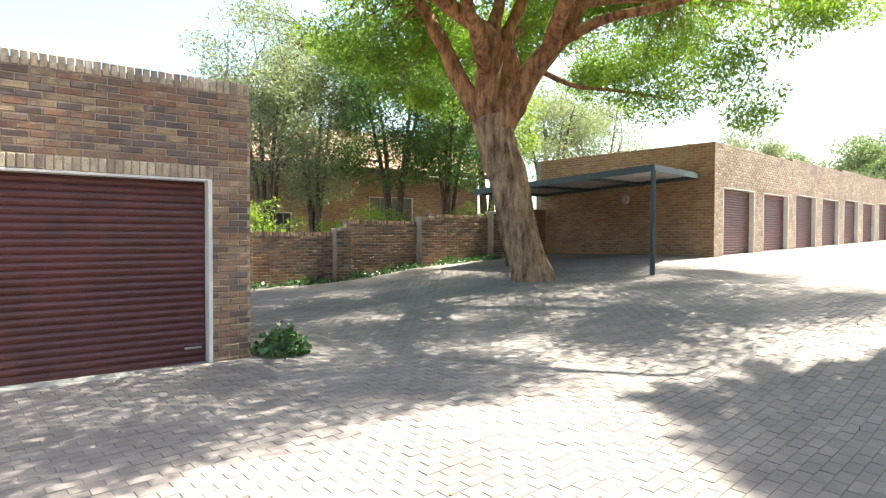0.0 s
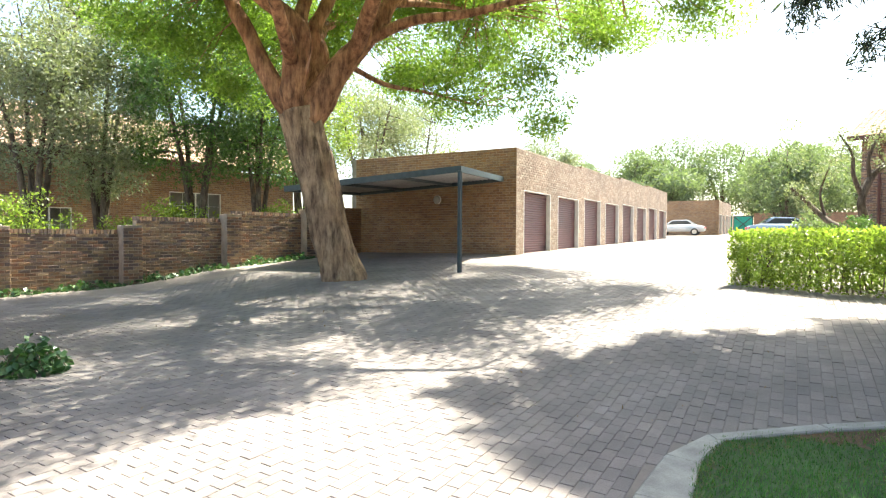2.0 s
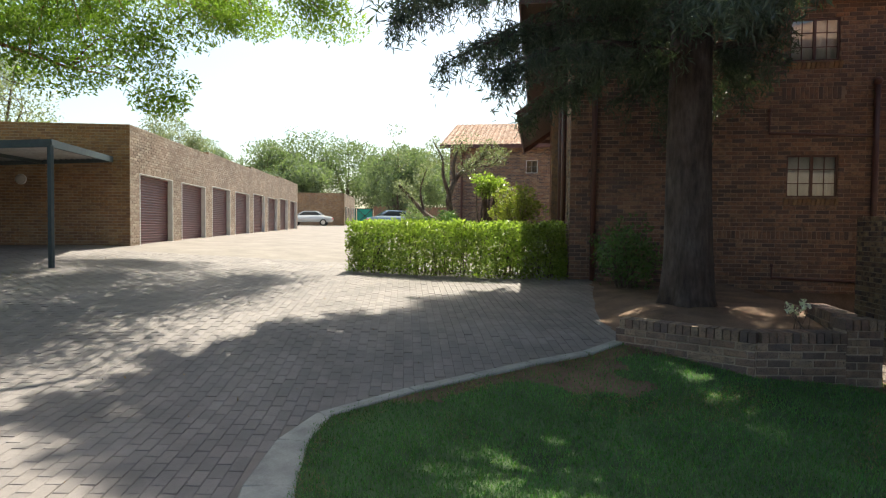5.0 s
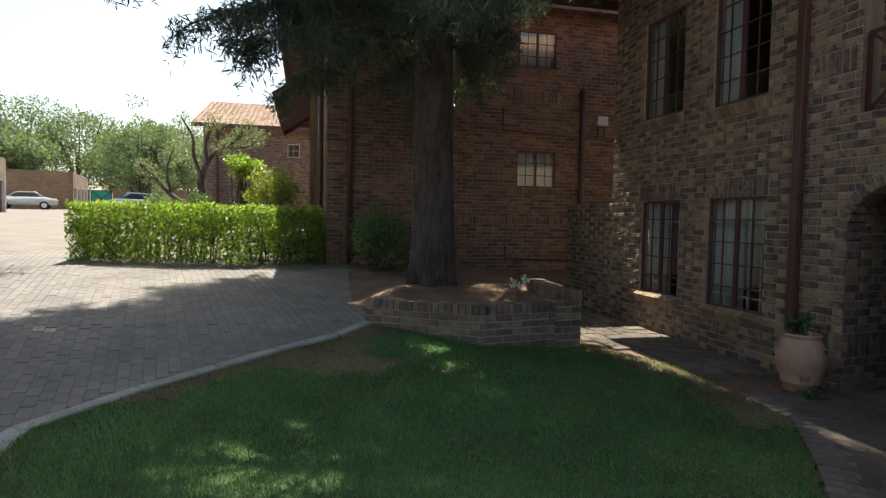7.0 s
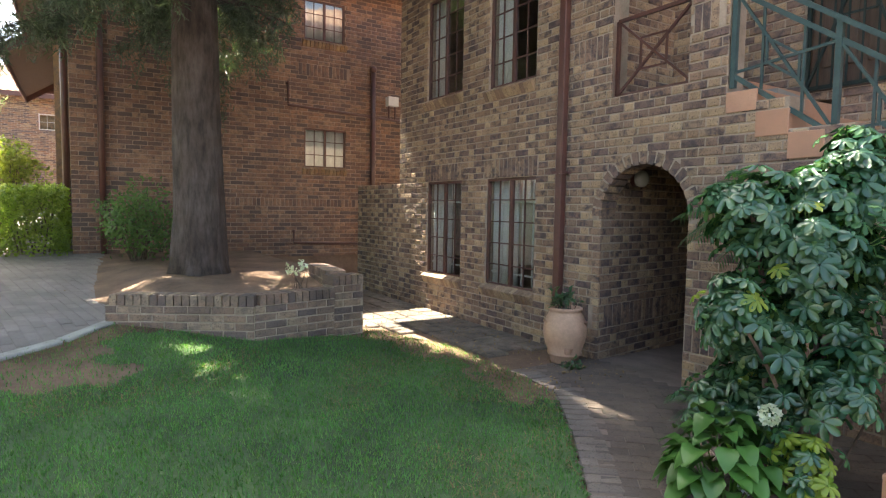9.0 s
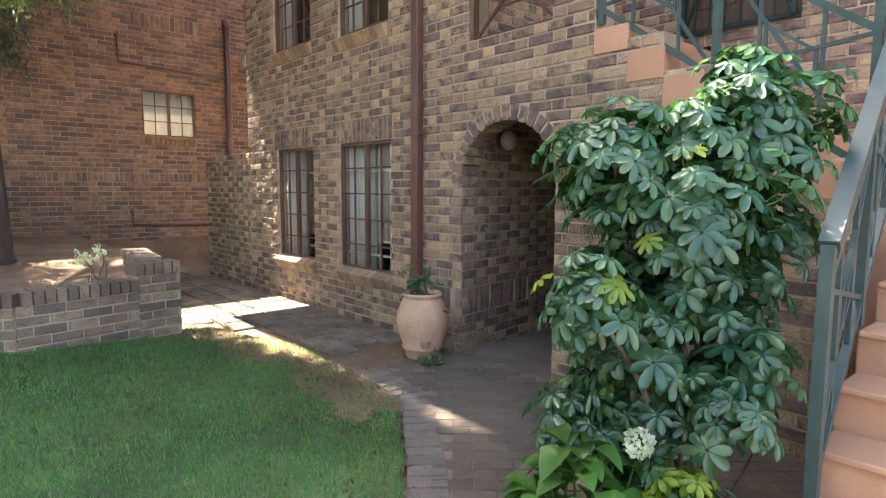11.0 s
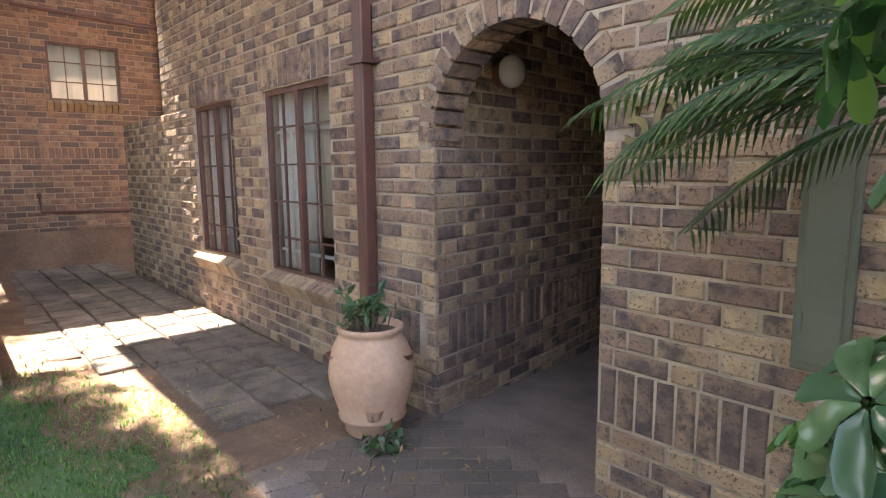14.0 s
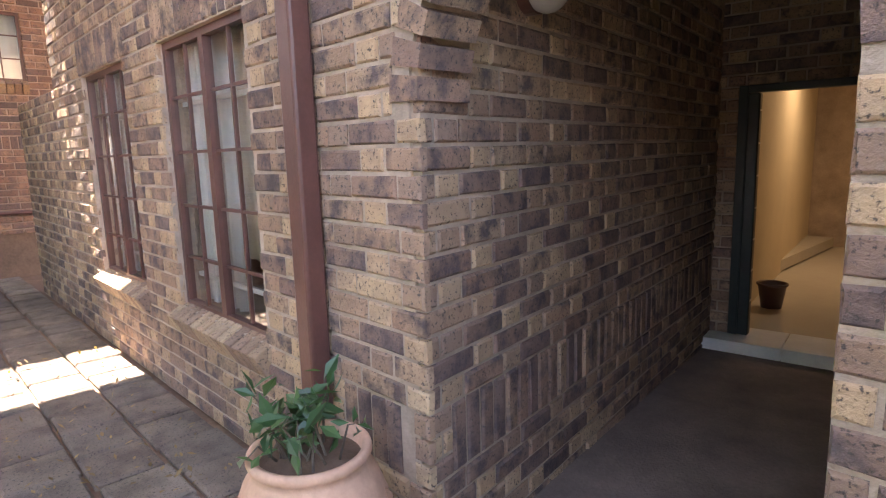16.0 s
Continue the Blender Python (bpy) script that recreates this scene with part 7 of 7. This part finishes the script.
OL = oval_leaf(0.135, 0.118, LEAF_HYDRANGEA)
hy = thing("hydrangea", "hydrangea bush with broad green leaves and pale flower heads", "hydrangea")
rq = random.Random(14)
bm = bmesh.new()
for k in range(135):
    u = Vector((rq.gauss(0, 1), rq.gauss(0, 1), abs(rq.gauss(0, 0.8)))).normalized()
    f = rq.uniform(0.7, 1.05)
    p = Vector((2.67 + u.x * 0.22 * f, -3.90 + u.y * 0.21 * f, 0.16 + u.z * 0.36 * f))
    o = new("leaf", OL)
    o.parent = hy
    o.matrix_basis = Matrix.Translation(p) @ Matrix.Rotation(math.atan2(u.y, u.x) + rq.uniform(-0.6, 0.6), 4, "Z") @ Matrix.Rotation(rq.uniform(-0.35, 0.45), 4, "Y") @ Matrix.Scale(rq.uniform(0.65, 1.1), 4)
    if k % 5 == 0:
        bm = tube(bmesh.new(), [(2.66, -3.92, 0), (2.66 + u.x * 0.1, -3.92 + u.y * 0.1, 0.12), tuple(p)], [0.007, 0.006, 0.004], 5, False)
        part("stem", bm, LEAF_HYDRANGEA, hy)
for x, y, z, mat, lab in ((2.52, -4.05, 0.54, PETAL_WHITE, "white flower head"), (2.50, -3.88, 0.24, PETAL_BLUE, "pale blue flower head")):
    pts = [(Vector((rq.gauss(0, 1), rq.gauss(0, 1), rq.gauss(0.1, 0.9))).normalized() * 0.046 + Vector((x, y, z)))[:] for _ in range(420)]
    v_, f_ = scatter_leaves(pts, 0.016, 0.9, 0, 6)
    raw("flower_head", v_, f_, mat, hy, lab)
    bm = tube(bmesh.new(), [(x + (2.66 - x) * 0.7, y + (-3.92 - y) * 0.7, 0.02), (x, y, z - 0.04)], 0.005, 6)
    part("flower_stalk", bm, LEAF_HYDRANGEA, hy)


def frond(parent, base, yaw, rise, length, droop, leaf_len=0.22, pairs=26, width=0.016):
    """One feather leaf: a bent rib with narrow leaflets on both sides."""
    base = Vector(base)
    d_ = Vector((math.cos(yaw), math.sin(yaw), 0))
    s_v = Vector((-d_.y, d_.x, 0))
    rib = [base + d_ * length * math.cos(rise) * f + Vector((0, 0, math.sin(rise) * length * f - droop * length * f * f)) for f in (k / 12 for k in range(13))]
    bm = tube(bmesh.new(), rib, [0.009 * (1 - 0.8 * k / 12) + 0.001 for k in range(13)], 5)
    r_ = random.Random(int(yaw * 100) + pairs)
    for k in range(pairs):
        f = 0.15 + 0.85 * k / pairs
        i = min(11, int(f * 12))
        p = rib[i].lerp(rib[i + 1], f * 12 - i)
        ax = (rib[i + 1] - rib[i]).normalized()
        L = leaf_len * (0.55 + 0.45 * math.sin(math.pi * min(1, f * 0.9 + 0.1))) * r_.uniform(0.9, 1.1)
        for sd in (-1, 1):
            o_ = (ax * 0.55 + s_v * sd * 0.8 + Vector((0, 0, -0.12))).normalized()
            w = ax * width
            e = p + o_ * L - Vector((0, 0, L * 0.3))
            m_ = p + o_ * L * 0.5 - Vector((0, 0, L * 0.04))
            q_ = [bm.verts.new(c) for c in (p, m_ - w * 0.5, e, m_ + w * 0.5)]
            bm.faces.new(q_)
    me = bpy.data.meshes.new("frond")
    bm.to_mesh(me)
    bm.free()
    link_mesh("frond", me, LEAF_PALM, parent)


palm = thing("palm", "slender palm with drooping feather leaves beside the brick pier", "palm")
bm = bmesh.new()
tube(bm, [(3.04, -5.28, 0.0), (3.06, -5.26, 0.7), (3.08, -5.22, 1.5)], [0.06, 0.05, 0.04], 12)
part("trunk", bm, plain("palm_stem", (0.16, 0.18, 0.11), 0.6, stretch=(1, 1, 8)), palm, smooth=True)
for yaw, rise, L, dr in ((0.25, 0.75, 0.75, 0.5), (0.0, 0.35, 0.72, 0.42), (2.0, 0.8, 0.8, 0.6), (2.8, 0.6, 0.8, 0.6), (-0.15, -0.1, 0.6, 0.45), (4.2, 0.9, 0.6, 0.5), (0.35, 0.55, 0.8, 0.7), (0.5, 1.1, 0.8, 0.45), (3.4, 0.5, 0.8, 0.6), (0.12, 0.55, 0.95, 0.5), (-0.2, 0.6, 0.85, 0.45), (-0.3, 0.95, 0.8, 0.5), (0.2, 0.95, 0.95, 0.55), (-0.1, 0.2, 0.8, 0.4)):
    frond(palm, (3.08, -5.22, 1.48), yaw, rise, L, dr)
cyc = thing("cycad", "low dark green cycad in the shade of the pier", "cycad")
bm = lathe(bmesh.new(), [(0.001, 0), (0.07, 0), (0.08, 0.06), (0.04, 0.13), (0.001, 0.14)], 3.42, -4.95, 0.0, 12)
part("stem", bm, BARK_GREY, cyc)
for k in range(13):
    frond(cyc, (3.42, -4.95, 0.12), k * 0.483, 0.55 + 0.25 * (k % 3), 0.42, 0.55, 0.11, 18, 0.012)

# ---------------------------------------------------------------- house behind the boundary wall
vw, VM, vo = brick_wall("wall_villa_front", "orange-brown brick house wall seen through the garden trees", (-3.0, 24.5, 0.4), (0, -1, 0), 19.0, 4.1, BRICK_ORANGE, openings=[(3, 4.4, 1.0, 2.2), (8.3, 9.7, 1.0, 2.2), (13.2, 15.4, 1.9, 3.0)])
for u0, u1, v0, v1 in vo:
    steel_window("dark paned house window behind the trees", VM @ Matrix.Translation((u0, v0, 0)), u1 - u0, v1 - v0, 4, 2, True, frame_mat=WHITE)
bm = bmesh.new()
box(bm, -2.8, 15.8, 25.2, 32, 0.4, 4.4)
tagged(part("wall_villa_inner", bm, DARK_ROOM), "dim inner block of the house behind", "wall", kind="structure")
gable_roof("roof_villa", "pale tan tile roof of the house behind the garden", -4.0, 17.0, 23.4, 33.5, 4.55, 2.4, "x", ROOF_TILE)

# ---------------------------------------------------------------- third block far along the drive
tw, TM, to_ = brick_wall("wall_third_block", "sunlit brown brick end wall of a further block", (34.0, 4.6, 1.0), (-1, 0, 0), 8.0, 5.3, BRICK_BROWN, openings=[(4.3, 4.95, 3.8, 4.6)])
for u0, u1, v0, v1 in to_:
    steel_window("small window high on the further block", TM @ Matrix.Translation((u0, v0, 0)), u1 - u0, v1 - v0, 2, 2, False, frame_mat=WHITE)
bm = bmesh.new()
box(bm, 34.3, 46.0, -3.4, 4.58, 1.0, 6.3)
tagged(part("wall_third_block_body", bm, BRICK_BROWN), "brown brick body of the further block", "wall", kind="structure")
gable_roof("roof_third_block", "orange clay tile roof of the further block", 33.4, 47.0, -4.2, 5.1, 6.35, 2.3, "y", ROOF_TILE)
dp3 = thing("downpipe", "brown downpipe on the further block", "downpipe")
part("pipe", tube(bmesh.new(), [(33.9, 3.9, 1.0), (33.9, 3.9, 6.25)], 0.06, 8), BROWN_STEEL, dp3)

# ---------------------------------------------------------------- far gate and walls, parked cars
fg = thing("drive_gate", "teal sheet-metal double gate at the end of the drive", "gate")
g0 = Vector((74.0, 22.8, ground_z(74, 22.8)))
GV = Vector((0.30, -0.954, 0))
gmx = Matrix((GV, Vector((0, 0, 1)), GV.cross(Vector((0, 0, 1))))).transposed().to_4x4()
gmx.translation = g0
for s in (-2.1, 0.05):
    bm = bmesh.new()
    box(bm, s, s + 2.05, 0.08, 2.0, -0.02, 0.02, gmx)
    lf = part("gate_leaf", bm, TEAL, fg)
    for a, b in (((s, 0.1), (s + 2.05, 1.98)), ((s, 1.98), (s + 2.05, 0.1)), ((s, 0.12), (s + 2.05, 0.12)), ((s, 1.96), (s + 2.05, 1.96)), ((s + 0.03, 0.1), (s + 0.03, 2)), ((s + 2.02, 0.1), (s + 2.02, 2))):
        bm = bmesh.new()
        bar(bm, gmx @ Vector((*a, 0.03)), gmx @ Vector((*b, 0.03)), 0.09)
        bar(bm, gmx @ Vector((*a, -0.03)), gmx @ Vector((*b, -0.03)), 0.09)
        part("brace", bm, GREEN_STEEL, lf)
for nm, s0, s1 in (("wall_far_1", -9, -2.2), ("wall_far_2", 2.2, 16)):
    bm = bmesh.new()
    box(bm, s0, s1, -0.3, 2.3, -0.12, 0.12, gmx)
    tagged(part(nm, bm, BRICK_ORANGE), "distant brown brick boundary wall", "wall", kind="structure")


def car(label, m, paint):
    """A parked saloon: body, glasshouse, windows and wheels."""
    c = tagged(new("car"), label, "car", "parked cars")
    c.matrix_basis = m
    side = [(-2.15, 0.35), (-2.2, 0.62), (-2.05, 0.82), (-1.1, 0.95), (1.35, 0.98), (2.1, 0.86), (2.2, 0.6), (2.12, 0.35)]
    def loft(pts, half, bev):
        bm = bmesh.new()
        a = [bm.verts.new((x, -half, z)) for x, z in pts]
        b = [bm.verts.new((x, half, z)) for x, z in pts]
        k = len(pts)
        for i in range(k):
            bm.faces.new((a[i], a[(i + 1) % k], b[(i + 1) % k], b[i]))
        bm.faces.new(list(reversed(a)))
        bm.faces.new(b)
        bmesh.ops.bevel(bm, geom=list(bm.edges), offset=bev, segments=3, affect="EDGES")
        return bm
    part("body", loft(side, 0.86, 0.06), paint, c, smooth=True)
    cab = [(-1.25, 0.94), (-0.55, 1.38), (0.75, 1.42), (1.5, 0.96)]
    part("cabin", loft(cab, 0.68, 0.07), paint, c, smooth=True)
    for s in (-1, 1):
        bm = bmesh.new()
        q_ = [(-0.95, 0.99), (-0.5, 1.31), (0.7, 1.34), (1.15, 1.0)]
        v = [bm.verts.new((x, s * 0.692, z)) for x, z in q_]
        v2 = [bm.verts.new((x, s * 0.68, z)) for x, z in q_]
        bm.faces.new(v)
        for i in range(4):
            bm.faces.new((v[i], v[(i + 1) % 4], v2[(i + 1) % 4], v2[i]))
        part("side_window", bm, CAR_GLASS, c)
    for xa, za, xb, zb, nm in ((-1.22, 0.99, -0.6, 1.38, "windscreen"), (1.44, 1.02, 0.82, 1.40, "rear_window")):
        bm = bmesh.new()
        off = -0.02 if xa < 0 else 0.02
        v = [bm.verts.new(p) for p in ((xa + off, -0.58, za), (xa + off, 0.58, za), (xb + off, 0.52, zb), (xb + off, -0.52, zb))]
        bm.faces.new(v)
        part(nm, bm, CAR_GLASS, c)
    for x in (-1.35, 1.35):
        for s in (-1, 1):
            bm = tube(bmesh.new(), [(x, s * 0.68, 0.32), (x, s * 0.87, 0.32)], 0.32, 20)
            wh = part("wheel", bm, TYRE, c)
            bm = tube(bmesh.new(), [(x, s * 0.86, 0.32), (x, s * 0.885, 0.32)], 0.2, 16)
            part("rim", bm, CHROME, wh)
    for x in (-2.17, 2.17):
        for s in (-1, 1):
            bm = bmesh.new()
            box(bm, x - 0.04, x + 0.04, s * 0.6 - 0.17, s * 0.6 + 0.17, 0.62, 0.76, None, 0.02)
            part("headlight" if x < 0 else "tail_light", bm, WHITE if x < 0 else RED_PAINT, c)
    return c


car("silver-blue saloon car parked beyond the hedge", pose(44.0, 10.2, ground_z(44, 10.2), 0, 0, 115), CAR_SILVER)
car("white car parked beside the far garages", pose(*(Vector((15.08, 10.62, 0)) + GR * 41.0 - gn2 * 1.5).xy, ground_z(55, 11.5), 0, 0, -75), CAR_WHITE)

# ---------------------------------------------------------------- stones, leaf litter
rl = random.Random(31)
lit = []
for k in range(2600):
    x, y = rl.uniform(0.5, 13), rl.uniform(-1.0, 14)
    if on_drive(x, y) and rl.random() < 0.25 + 0.5 * (y > 7):
        lit.append((x, y, ground_z(x, y) + 0.008))
for k in range(900):
    x, y = rl.uniform(4.5, 8.6), rl.uniform(-5.5, -3.7)
    lit.append((x, y, (ground_z(x, y) if on_lawn(x, y) else 0.02) + 0.014))
v_, f_ = scatter_leaves(lit, 0.035, 0.4, 0, 12, 0.5, 0.1, 6)
tagged(raw("leaf_litter", v_, f_, leaf("dry_leaf", [(0.25, 0.15, 0.07), (0.33, 0.22, 0.10), (0.16, 0.10, 0.05)], 0.8, 0.1)), "scattered dry brown fallen leaves", "leaf litter", kind="stuff")

# ---------------------------------------------------------------- pavers of the drive
paver_field(bpy.data.objects["road"], -3, 14, -1.6, 13.5, lambda x, y: y > (kerb_y(x) + 0.03 if x < 7.85 else -1.45) and not (y > 7.1 and x < 1.9), lambda x, y: 4.8 < x < 7.4 and 1.6 < y < 4.2, radians(13))
# brown pavers of the path before the arch
paver_field(bpy.data.objects["path"], 0.4, 5.3, -5.62, -2.9, lambda x, y: y < lawn_y(x) - 0.26 and not (x < 2.2 and y < -3.95), lambda x, y: 3.2 < x < 5.3 and y > -5.5, radians(48), PATH_PAVER, 0.010)
